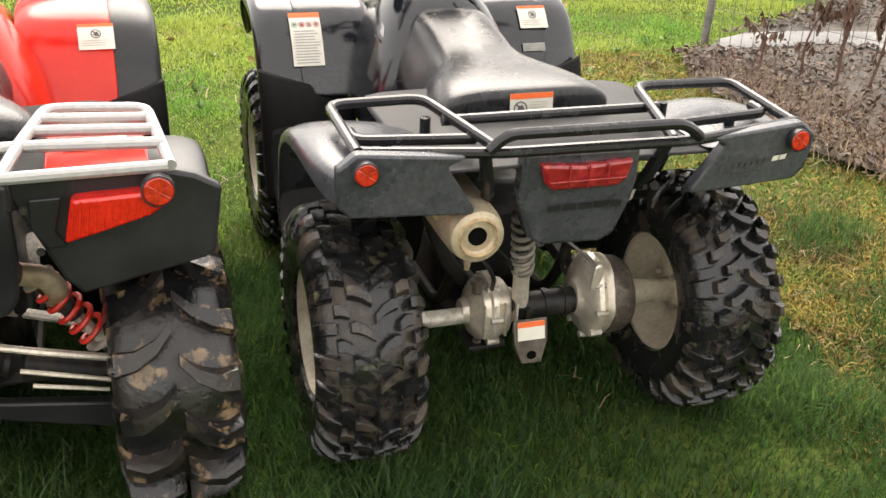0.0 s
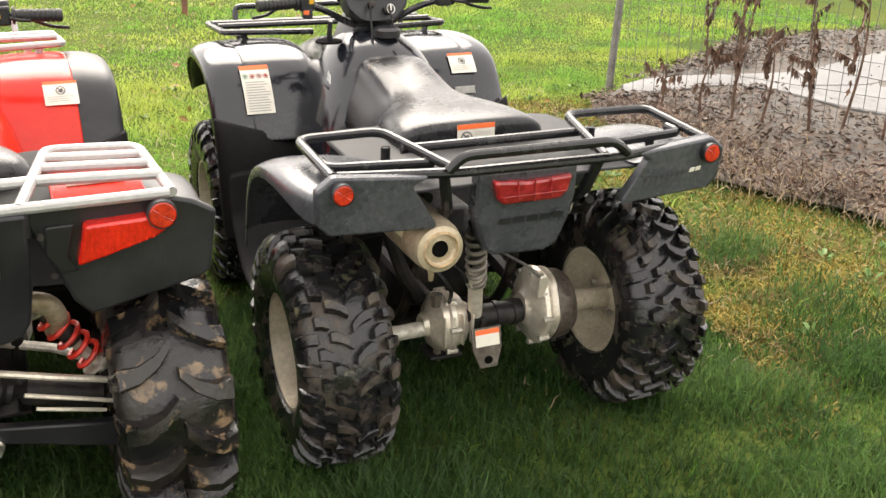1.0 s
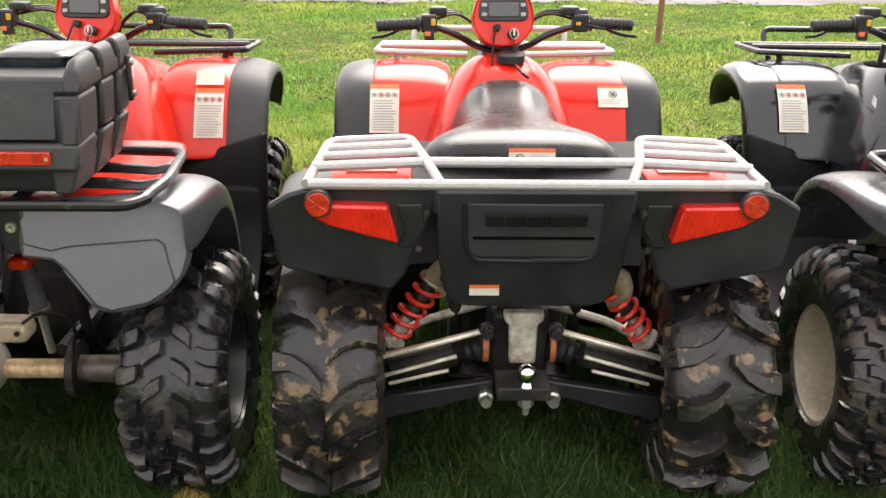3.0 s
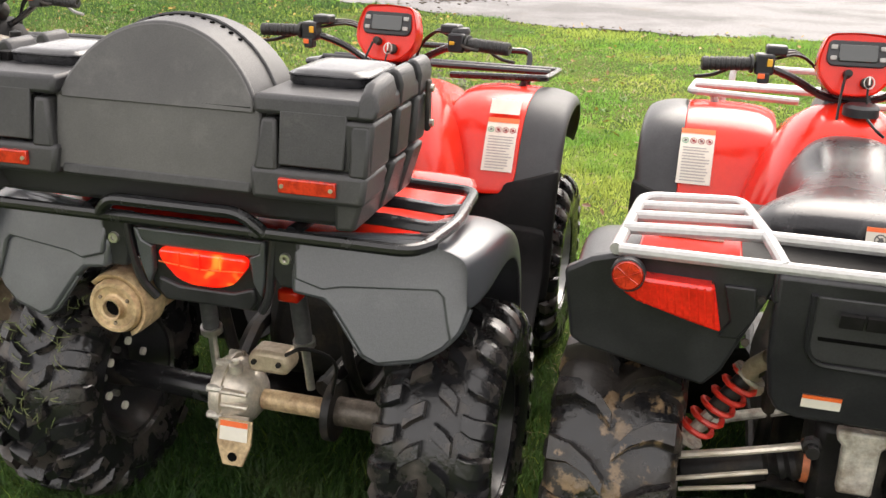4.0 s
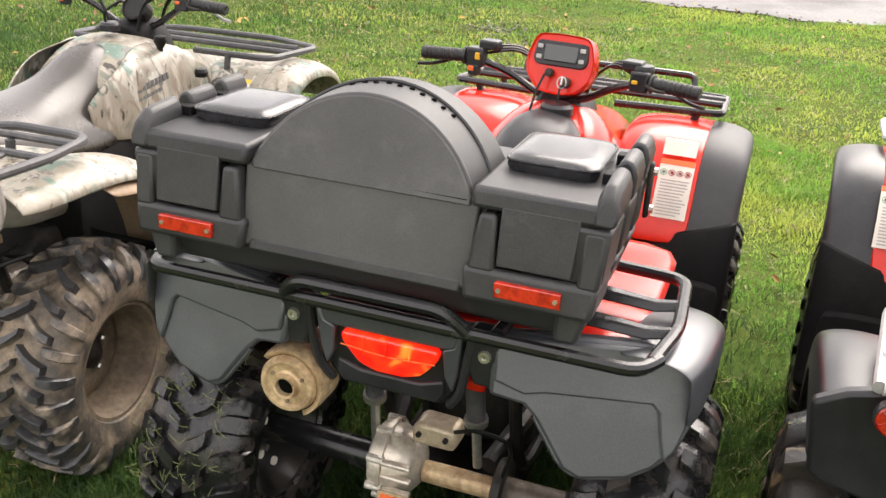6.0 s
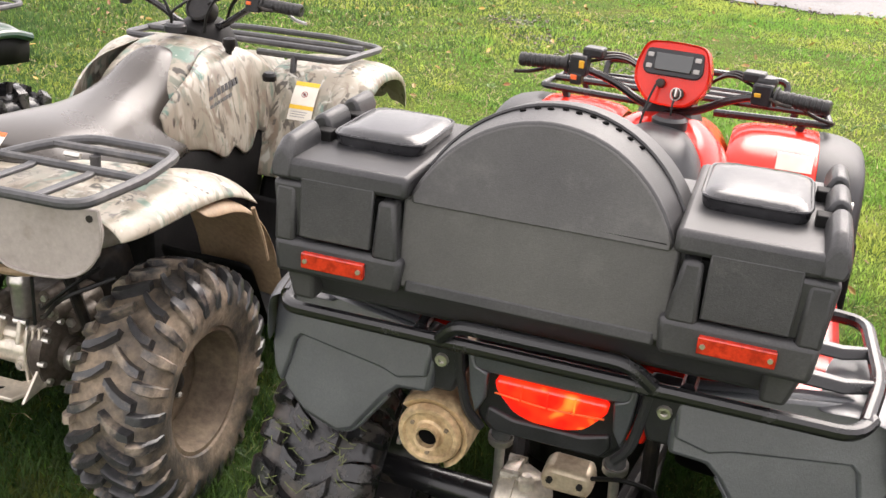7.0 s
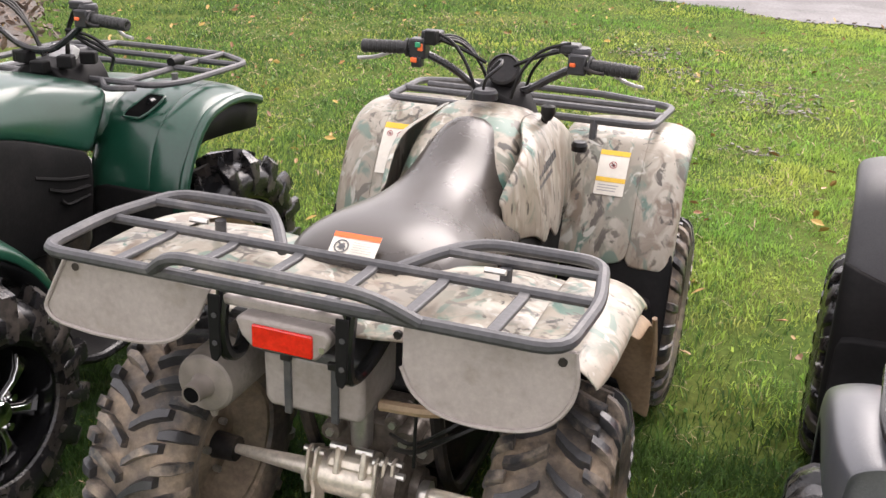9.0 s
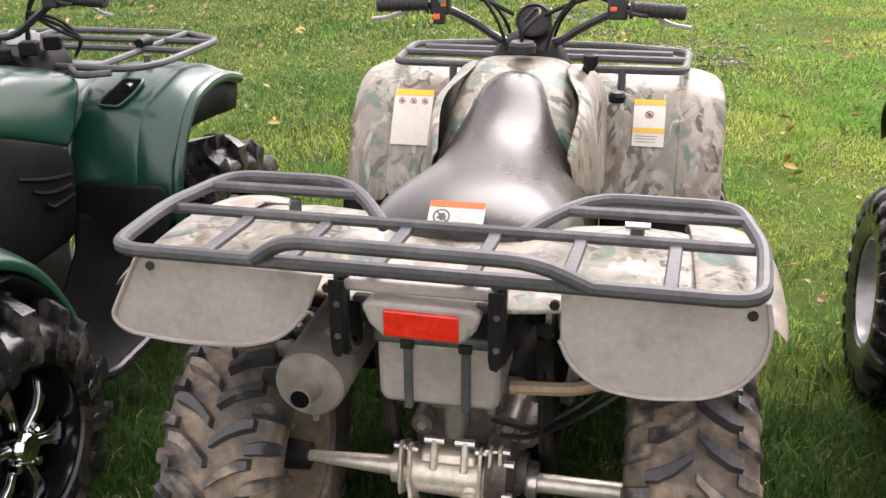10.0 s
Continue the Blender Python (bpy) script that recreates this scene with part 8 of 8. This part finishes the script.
def blades(name, px, py, height, width, lean, mat, base=None):
    """Bent grass blades, one island each."""
    n = len(px)
    a = rng.uniform(0, 2 * np.pi, n)
    h = height * rng.uniform(0.55, 1.25, n)
    w = width * rng.uniform(0.7, 1.3, n)
    la = rng.uniform(0, 2 * np.pi, n)
    le = lean * h * rng.uniform(0.2, 1.3, n)
    z0 = lawn_height(px, py) - 0.006 if base is None else base
    cx, cy = np.cos(a), np.sin(a)
    lx, ly = np.cos(la) * le, np.sin(la) * le
    v = np.empty((n, 5, 3))
    for k, (s, f, up) in enumerate(((-1, 0, 0), (1, 0, 0), (0.75, 0.32, 0.58), (-0.75, 0.32, 0.58), (0, 1, 1))):
        v[:, k, 0] = px + cx * w * s * 0.5 + lx * f
        v[:, k, 1] = py + cy * w * s * 0.5 + ly * f
        v[:, k, 2] = z0 + h * up * np.sqrt(np.maximum(0.2, 1 - (le / h * f * 0.6) ** 2))
    me = bpy.data.meshes.new(name)
    me.vertices.add(n * 5)
    me.vertices.foreach_set("co", v.ravel())
    base_i = (np.arange(n) * 5)[:, None]
    loops = np.concatenate([base_i + np.array([[0, 1, 2, 3]]), base_i + np.array([[3, 2, 4]])], axis=1).ravel()
    me.loops.add(len(loops))
    me.loops.foreach_set("vertex_index", loops.astype(np.int32))
    me.polygons.add(n * 2)
    starts = (np.arange(n) * 7)[:, None] + np.array([[0, 4]])
    me.polygons.foreach_set("loop_start", starts.ravel().astype(np.int32))
    me.update(calc_edges=True)
    me.validate()
    me.materials.append(M[mat])
    return new(name, me)


def scatter(n, x0, x1, y0, y1, soft=0.0):
    x, y = rng.uniform(x0, x1, n), rng.uniform(y0, y1, n)
    ok = (y < drive_edge(x) - 0.02) & ((x < bed_edge(y)) | (y > 5.2))
    clump = np.sin(3.1 * x + 1.7 * np.sin(2.3 * y)) * np.cos(2.7 * y + 1.1 * np.sin(1.9 * x))
    ok &= x > -8.1 - 1.05 * np.maximum(0.0, y - 5.3) + 0.4 * np.minimum(0.0, y - 5.3) + 0.12 * np.sin(4 * y) + rng.uniform(-0.25, 0.1, n)
    for cx, cy, rx, ry, turn in WORN:
        u, v = (x - cx) * math.cos(turn) + (y - cy) * math.sin(turn), (y - cy) * math.cos(turn) - (x - cx) * math.sin(turn)
        ok &= rng.uniform(0.25, 1.5, n) < 0.75 + (u / (rx * 1.3)) ** 2 + (v / (ry * 1.6)) ** 2
    if soft:
        rim = np.minimum(np.minimum(x - x0, x1 - x), y - y0) / soft
        ok &= rng.uniform(0, 1, n) < rim
    ok &= rng.uniform(-2.2, 0.9, n) < clump + 0.35
    return x[ok], y[ok]


def grass_field():
    px, py, ph, pw = [], [], [], []
    for n, x0, x1, y0, y1, h, w in ((210000, -4.6, 3.4, -0.9, 1.3, 0.062, 0.0042), (190000, -6.6, 4.8, -1.8, 2.2, 0.052, 0.0042), (220000, -7.5, 5.5, 2.2, 5.0, 0.040, 0.0055), (270000, -12, 8.5, 5.0, 12.6, 0.034, 0.010), (40000, -26, -5, 11.0, 24, 0.06, 0.03), (9000, -5.6, 4.0, -1.0, 4.0, 0.085, 0.0045), (40000, -11, 8, -6.0, 2.2, 0.055, 0.010)):
        x, y = scatter(n, x0, x1, y0, y1, {-0.9: 0.5, -1.8: 0.8, -6.0: 3.0}.get(y0, 0.0))
        px.append(x), py.append(y), ph.append(np.full(len(x), h)), pw.append(np.full(len(x), w))
    x, y = np.concatenate(px), np.concatenate(py)
    h, w = np.concatenate(ph), np.concatenate(pw)
    tall = 1 + 0.5 * np.clip(np.sin(1.7 * x + 0.6) * np.sin(1.3 * y + 2.0 * np.sin(0.8 * x)), -0.5, 1) + 0.55 * np.clip(np.sin(6.3 * x + 2.1 * np.sin(4.1 * y)) * np.sin(5.7 * y + 1.6 * np.sin(3.9 * x)), -0.5, 1)
    sx, sy = scatter(16000, -8, 3.6, 0.2, 9.0)
    g = blades("dry_blades", sx, sy, np.full(len(sx), 0.035), np.where(sy < 3, 0.0035, 0.006), 3.2, "straw", lawn_height(sx, sy) + 0.018)
    tagged(g, "pale dry blades lying in the lawn", "dry grass", kind="stuff")
    patch = np.sin(2.9 * x + 1.3 * np.sin(3.7 * y)) * np.cos(3.3 * y + 0.9 * np.sin(2.1 * x))
    mossy = (x > 2.15 + 0.25 * np.sin(4 * y)) & (x < 5) & (y > rng.uniform(-0.1, 0.7, len(x)) + 0.15 * np.sin(5 * x)) & (y < 3.6) & (patch > rng.uniform(-1.3, -0.6, len(x))) & (rng.uniform(0, 1, len(x)) < 0.88)
    g = blades("mossy_grass", x[mossy], y[mossy], h[mossy] * 0.6, w[mossy] * 1.7, 1.5, "moss")
    tagged(g, "yellow-brown mossy grass beside the bed", "moss", kind="stuff")
    x, y, h, w, tall = x[~mossy], y[~mossy], h[~mossy], w[~mossy], tall[~mossy]
    # dark blades paint the shade round the quads; more of them towards low x
    shade_lush = rng.uniform(0, 1, len(x)) < np.maximum(np.clip(1.62 - 0.58 * (y + 0.35 * patch[~mossy]), 0.0, 0.96), np.clip((-1.8 - x) * 0.16, 0.0, 0.75) + 0.12 * patch[~mossy]) * np.clip((y + 3.2) / 1.8, 0.0, 1.0)
    g = blades("lush_grass", x[shade_lush], y[shade_lush], (h * tall)[shade_lush] * 1.25, w[shade_lush], 0.8, "shade_lush")
    tagged(g, "longer deep green grass, darkened for the shade behind the quads", "grass", kind="stuff")
    x, y, h, w, tall = x[~shade_lush], y[~shade_lush], h[~shade_lush], w[~shade_lush], tall[~shade_lush]
    g = blades("grass", x, y, h * tall, w, 1.05, "blade")
    tagged(g, "uneven green lawn grass", "grass", kind="stuff")


def leaves(name, n, box, size, mat, label, category, lift=0.02, tilt=0.5, ok=None):
    """Small folded leaves lying about."""
    verts, faces = [], []
    for k in range(n):
        x, y = rng.uniform(box[0], box[1]), rng.uniform(box[2], box[3])
        if ok and not ok(x, y):
            continue
        s = size * rng.uniform(0.6, 1.4)
        m = Matrix.Translation((x, y, float(lawn_height(np.array(x), np.array(y))) + lift * rng.uniform(0.4, 1.6))) @ Euler((rng.normal(0, tilt), rng.normal(0, tilt), rng.uniform(0, 6.3))).to_matrix().to_4x4()
        i = len(verts)
        for p in ((0, -s, 0), (0.45 * s, -0.2 * s, 0.15 * s), (0.35 * s, 0.5 * s, 0.12 * s), (0, s, 0.05 * s), (-0.35 * s, 0.5 * s, 0.12 * s), (-0.45 * s, -0.2 * s, 0.15 * s), (0, 0, -0.04 * s)):
            verts.append(tuple(m @ Vector(p)))
        faces += [(i + 6, i + a, i + b) for a, b in ((0, 1), (1, 2), (2, 3), (3, 4), (4, 5), (5, 0))]
    ob = mesh_of(name, verts, faces, mat, None, False)
    return tagged(ob, label, category, kind="stuff")


on_lawn = lambda x, y: y < float(drive_edge(np.array(x))) and (x < float(bed_edge(np.array(y))) or y > 5.2)


def weeds():
    verts, faces = [], []
    for k in range(260):
        if k < 30:
            cx, cy = rng.uniform(2.2, 3.6), rng.uniform(0.0, 3.2)
        else:
            cx, cy = rng.uniform(-8, 5), rng.uniform(1.9, 10)
        if not on_lawn(cx, cy):
            continue
        z = float(lawn_height(np.array(cx), np.array(cy)))
        for j in range(int(rng.integers(5, 9))):
            a = rng.uniform(0, 6.28)
            s = rng.uniform(0.012, 0.028)
            d, side, h = Vector((math.cos(a), math.sin(a), 0)), Vector((-math.sin(a), math.cos(a), 0)), rng.uniform(0.02, 0.06)
            o = Vector((cx, cy, z + h * 0.4)) + d * rng.uniform(0.0, 0.03)
            i = len(verts)
            for u, v, w in ((0, 0, 0), (0.5, 0.42, 0.35), (1.1, 0.36, 0.55), (1.6, 0, 0.5), (1.1, -0.36, 0.55), (0.5, -0.42, 0.35)):
                verts.append(tuple(o + d * (s * u) + side * (s * v) + Vector((0, 0, h * w))))
            faces += [(i, i + 1, i + 2, i + 3), (i, i + 3, i + 4, i + 5)]
    ob = mesh_of("weeds", verts, faces, "weed", None, False)
    tagged(ob, "low broad-leaved weeds in the lawn", "weeds", kind="stuff")


def garden():
    """Dug bed with mulch, a long puddle, dead stalks and a wire fence."""
    bed = thing("garden_bed", Matrix(), "dug garden bed of dark wet mulch", "garden bed", kind="structure")
    yy = np.arange(-1.0, 5.01, 0.16)
    rows = []
    for y in yy:
        e = float(bed_edge(np.array(y)))
        rows.append([(x, float(y), GROUND_Z + 0.02 + (0.0 if k == 0 else 0.012 + 0.012 * math.sin(5 * x + 3 * y) + 0.010 * math.sin(11 * x - 7 * y))) for k, x in enumerate([e + (13.0 - e) * f for f in (0, 0.01, 0.03, 0.06, 0.1, 0.15, 0.2, 0.26, 0.33, 0.45, 0.7, 1.0)])])
    part("mulch", skin(rows), "soil", bed, smooth=60)
    pad_near = ((4.06, 3.40), (4.30, 3.44), (4.55, 3.42), (4.80, 3.44), (5.02, 3.38), (5.15, 3.18), (5.20, 2.92), (5.24, 2.68), (5.36, 2.42), (5.62, 1.98), (6.05, 1.50), (6.7, 1.10), (7.8, 0.85), (9.5, 0.70), (12.5, 0.60))
    pad_far = ((4.20, 3.66), (4.45, 3.76), (4.72, 3.79), (4.98, 3.74), (5.22, 3.69), (5.48, 3.63), (5.74, 3.60), (6.02, 3.66), (6.34, 3.76), (6.68, 3.88), (7.2, 4.02), (7.9, 4.16), (8.8, 4.28), (10.2, 4.36), (12.9, 4.40))
    slab = []
    for z in (GROUND_Z + 0.0, GROUND_Z + 0.042, GROUND_Z + 0.050):
        k = 0.03 if z > GROUND_Z + 0.045 else 0.0
        slab.append([(x, y + k, z) for x, y in pad_near] + [(x, y - k, z) for x, y in pad_far[::-1]])
    p = part("concrete_pad", loft(slab), "pad", None, "wet grey concrete", smooth=20)
    tagged(p, "cracked wet concrete pad beside the garden bed", "pavement", kind="structure")
    for line in (((6.0, 3.62), (6.15, 3.0), (6.05, 2.4), (6.3, 1.5)), ((5.4, 3.2), (5.9, 3.05), (6.6, 3.2), (7.4, 3.0)), ((7.2, 3.9), (7.35, 3.0), (7.1, 2.0), (7.3, 1.1))):
        part("crack", tube([(x, y, GROUND_Z + 0.049) for x, y in line], 0.006, 0.1, sides=4), "soil", p)
    # litter
    verts, faces = [], []
    on_pad = lambda x, y: y < 3.8 and x > 4.0 + 1.15 * min(1.0, max(0.0, (3.42 - y) * 8)) + max(0.0, 2.6 - y) * 0.65 and y > 0.9 and not (y < 3.40 and x < 5.1)
    for k in range(15000):
        y = rng.uniform(-0.6, 4.9)
        x = float(bed_edge(np.array(y))) + rng.exponential(1.3) - 0.06
        if x > 10 or on_pad(x, y) and rng.uniform() < 0.97:
            continue
        s = rng.uniform(0.010, 0.034)
        m = Matrix.Translation((x, y, GROUND_Z + 0.045 + rng.uniform(0, 0.03))) @ Euler((rng.normal(0, 0.5), rng.normal(0, 0.5), rng.uniform(0, 6.3))).to_matrix().to_4x4()
        i = len(verts)
        for q in ((0, -s, 0), (0.4 * s, 0, 0.12 * s), (0, s, 0), (-0.4 * s, 0, 0.12 * s)):
            verts.append(tuple(m @ Vector(q)))
        faces += [(i, i + 1, i + 2), (i, i + 2, i + 3)]
    o = mesh_of("leaf_litter", verts, faces, "litter", None, False)
    tagged(o, "brown dead leaves over the bed", "leaf litter", kind="stuff")
    # dead plants
    rnd = random.Random(5)

    def stalk(x, y, high, leafy, name="dead_plant"):
        t = thing(name, Matrix.Translation((x, y, GROUND_Z + 0.02)), "dead brown plant with hanging curled leaves", "dead plant", "dead garden plants")
        bm = bmesh.new()
        top = Vector((rnd.uniform(-0.10, 0.10), rnd.uniform(-0.08, 0.08), high))
        mid = top * 0.5 + Vector((rnd.uniform(-0.05, 0.05), rnd.uniform(-0.05, 0.05), 0))
        tube([(0, 0, 0), mid, top], 0.010, 0.2, sides=6, bm=bm, r_end=0.004)
        tips = []
        for k in range(5):
            f = rnd.uniform(0.35, 0.95)
            s = top * f
            e = s + Vector((rnd.uniform(-0.16, 0.16), rnd.uniform(-0.12, 0.12), rnd.uniform(0.0, 0.16)))
            tube([s, e], 0.005, 0.001, sides=5, bm=bm, r_end=0.002)
            tips.append((s, e))
        part("stem", bm, "dry", t)
        lf = bmesh.new()
        for k in range(3 * leafy):
            s, e = rnd.choice(tips + [(top * 0.25, top)])
            p = s.lerp(e, rnd.random())
            ln, wd = rnd.uniform(0.030, 0.075), rnd.uniform(0.006, 0.014)
            a = rnd.uniform(0, 6.28)
            d = Vector((math.cos(a) * 0.35, math.sin(a) * 0.35, -1)).normalized()
            sd = Vector((-math.sin(a), math.cos(a), 0))
            cp = [p, p + d * ln * 0.4 + sd * wd, p + d * ln, p + d * ln * 0.4 - sd * wd + Vector((math.cos(a), math.sin(a), 0)) * wd * 0.6]
            lf.faces.new([lf.verts.new(q) for q in cp])
        part("dead_leaves", lf, "dry", t, smooth=0)

    for x, y, h, n in ((4.30, 2.62, 0.95, 70), (4.42, 2.50, 0.60, 50), (4.62, 2.30, 0.70, 60), (4.75, 2.18, 0.95, 40), (4.95, 3.35, 0.70, 40), (5.15, 3.9, 0.75, 46), (5.5, 4.0, 0.65, 40), (4.20, 2.80, 0.45, 36), (6.4, 4.1, 0.6, 40), (4.9, 2.0, 0.8, 34), (5.6, 1.7, 0.8, 40), (4.05, 3.0, 0.30, 20)):
        stalk(x, y, h, n)
    # straw along the bed's near edge
    y = rng.uniform(-0.4, 3.0, 3200)
    x = bed_edge(y) + rng.normal(0.22, 0.2, 3200)
    g = blades("dry_grass", x, y, np.full(3200, 0.10), np.full(3200, 0.004), 1.6, "straw", np.full(3200, GROUND_Z + 0.01))
    tagged(g, "pale dry grass along the edge of the bed", "dry grass", kind="stuff")
    y = rng.uniform(-0.3, 3.2, 2300)
    x = bed_edge(y) + np.abs(rng.normal(0.06, 0.30, 2300))
    g = blades("dead_stems", x, y, rng.uniform(0.06, 0.20, 2300), np.full(2300, 0.0055), 1.7, "dry", np.full(2300, GROUND_Z + 0.01))
    tagged(g, "tangle of brown dead stems", "dead stems", kind="stuff")
    # wire fence
    fence = thing("wire_fence", Matrix(), "welded wire mesh fence on grey steel posts", "fence")
    f0, run = Vector((4.10, 3.66, GROUND_Z)), Vector((0.503, -0.864, 0)).normalized()
    for d in (0.0, 2.4, 4.8):
        q = f0 + run * d
        part("fence_post", tube([q, q + Vector((0.10, 0.05, 1.45))], 0.026, 0.001, sides=10), "post", fence, "leaning grey fence post")
    for j in range(63):
        q = f0 + run * (0.075 * j + 0.03)
        sway = 0.012 * math.sin(1.9 * j)
        part("fence_wire", tube([q, q + Vector((sway, 0.02, 0.65)), q + Vector((0.02, 0.02 - sway, 1.30))], 0.0022, 0.05, sides=4), "wire", fence)
    for k in range(7):
        z = 0.05 + 0.20 * k
        part("fence_wire", tube([f0 + Vector((0, 0, z)), f0 + run * 2.4 + Vector((0, 0, z - 0.015)), f0 + run * 4.7 + Vector((0, 0, z))], 0.0022, 0.05, sides=4), "wire", fence)


def ragged_patch(cx, cy, rx, ry, turn, rnd, lift=-0.001):
    """A thin ragged sheet on the lawn, sunk at its rim."""
    n = 26
    wob = [rnd.uniform(0.65, 1.2) for k in range(n)]
    rows = []
    for f in (0.12, 0.5, 0.8, 1.0):
        row = []
        for k in range(n):
            t = 2 * math.pi * k / n
            q = f * (1 + (0.5 * (wob[k - 1] + wob[k]) - 1) * f)
            u, v = rx * q * math.cos(t), ry * q * math.sin(t)
            px, py = cx + u * math.cos(turn) - v * math.sin(turn), cy + u * math.sin(turn) + v * math.cos(turn)
            row.append((px, py, float(lawn_height(np.array(px), np.array(py))) + (-0.012 if f == 1.0 else lift + rnd.uniform(-0.003, 0.004))))
        rows.append(row + row[:1])
    return skin(rows)


def worn_track():
    """Trodden muddy spots across the lawn with small stones and straw in them."""
    t = thing("muddy_track", Matrix(), "wet muddy spots worn through the lawn", "muddy track", kind="structure")
    rnd = random.Random(21)
    bm = bmesh.new()
    for cx, cy, rx, ry, turn in WORN:
        part("mud", ragged_patch(cx, cy, rx, ry, turn, rnd), "track_mud", t, "wet grey-brown mud", smooth=60)
        for k in range(int(260 * rx)):
            px, py = cx + rnd.gauss(0, rx * 0.8), cy + rnd.gauss(0, rx * 0.6)
            z = float(lawn_height(np.array(px), np.array(py))) + 0.016
            bmesh.ops.create_icosphere(bm, subdivisions=1, radius=rnd.uniform(0.006, 0.018), matrix=Matrix.Translation((px, py, z)) @ Matrix.Rotation(rnd.uniform(0, 3), 4, "Z") @ Matrix.Diagonal((1.3, 0.9, 0.5, 1)))
    o = part("pebbles", bm, "track_mud", t, smooth=0)
    o["kind"] = "stuff"


def far_bed():
    """Dug bed with leaf litter at the far side of the lawn."""
    t = thing("ground", Matrix(), "dug brown bed covered with dead leaves", "garden bed", kind="structure")
    rows = []
    for f in (0.0, 0.04, 0.3, 1.0):
        rows.append([(far_edge(y) - f * 9.0 - 0.06 * math.sin(5 * y), y, GROUND_Z + (-0.01 if f == 0 else 0.03 + 0.02 * math.sin(3 * y + 9 * f))) for y in np.arange(3.0, 11.01, 0.25).tolist()])
    part("bed_soil", skin(rows), "soil", t, "dark brown soil", smooth=60)
    leaves("leaf_litter", 2600, (-13.5, -7.6, 3.6, 9.5), 0.045, "litter", "brown dead leaves on a dug bed", "leaf litter", 0.07, 0.6, lambda x, y: x < far_edge(y) + 0.15)


M["clod"] = material("clod_of_cut_grass", (0.11, 0.14, 0.04), 0.8, second=(0.16, 0.17, 0.07), scale=30, mix=(0.4, 0.6), grain=0.3, bump=1.0, bump_scale=120)

GREEN_X, GREEN_Y, GREEN_TURN = -4.27, -0.06, 3.0
red_quad()
black_quad()
box_quad()
cargo_box()
camo_quad()
green_quad()
post = part("marker_post", tube([(1.97, 7.63, GROUND_Z - 0.02), (1.99, 7.64, 0.75)], 0.03, 0.001, sides=10), "rusty_post", None)
tagged(post, "short brown post standing in the lawn", "post")
garden()
worn_track()
far_bed()
weeds()
clod = bmesh.new()
bmesh.ops.create_icosphere(clod, subdivisions=3, radius=0.045, matrix=Matrix.Translation((-0.83, 0.12, GROUND_Z + 0.03)) @ Matrix.Diagonal((1.2, 0.8, 0.6, 1)))
for v in clod.verts:
    v.co += Vector((math.sin(90 * v.co.y), math.sin(110 * v.co.z), math.sin(80 * v.co.x))) * 0.006
tagged(part("fallen_leaf", clod, "fallen", None), "curled yellow-brown fallen leaf on the grass", "leaf")
leaves("twigs", 500, (-4.0, -1.4, 4.3, 8.2), 0.03, "litter", "brown twigs and dead leaves in worn patches", "twigs", 0.02, 0.3, lambda x, y: any(math.hypot(x - w[0], y - w[1]) < w[2] * 1.5 for w in WORN))
leaves("fallen_leaves", 900, (-10, 4, 1.5, 11.5), 0.028, "fallen", "scattered yellow and brown fallen leaves", "fallen leaves", 0.045, 0.5, on_lawn)
grass_field()
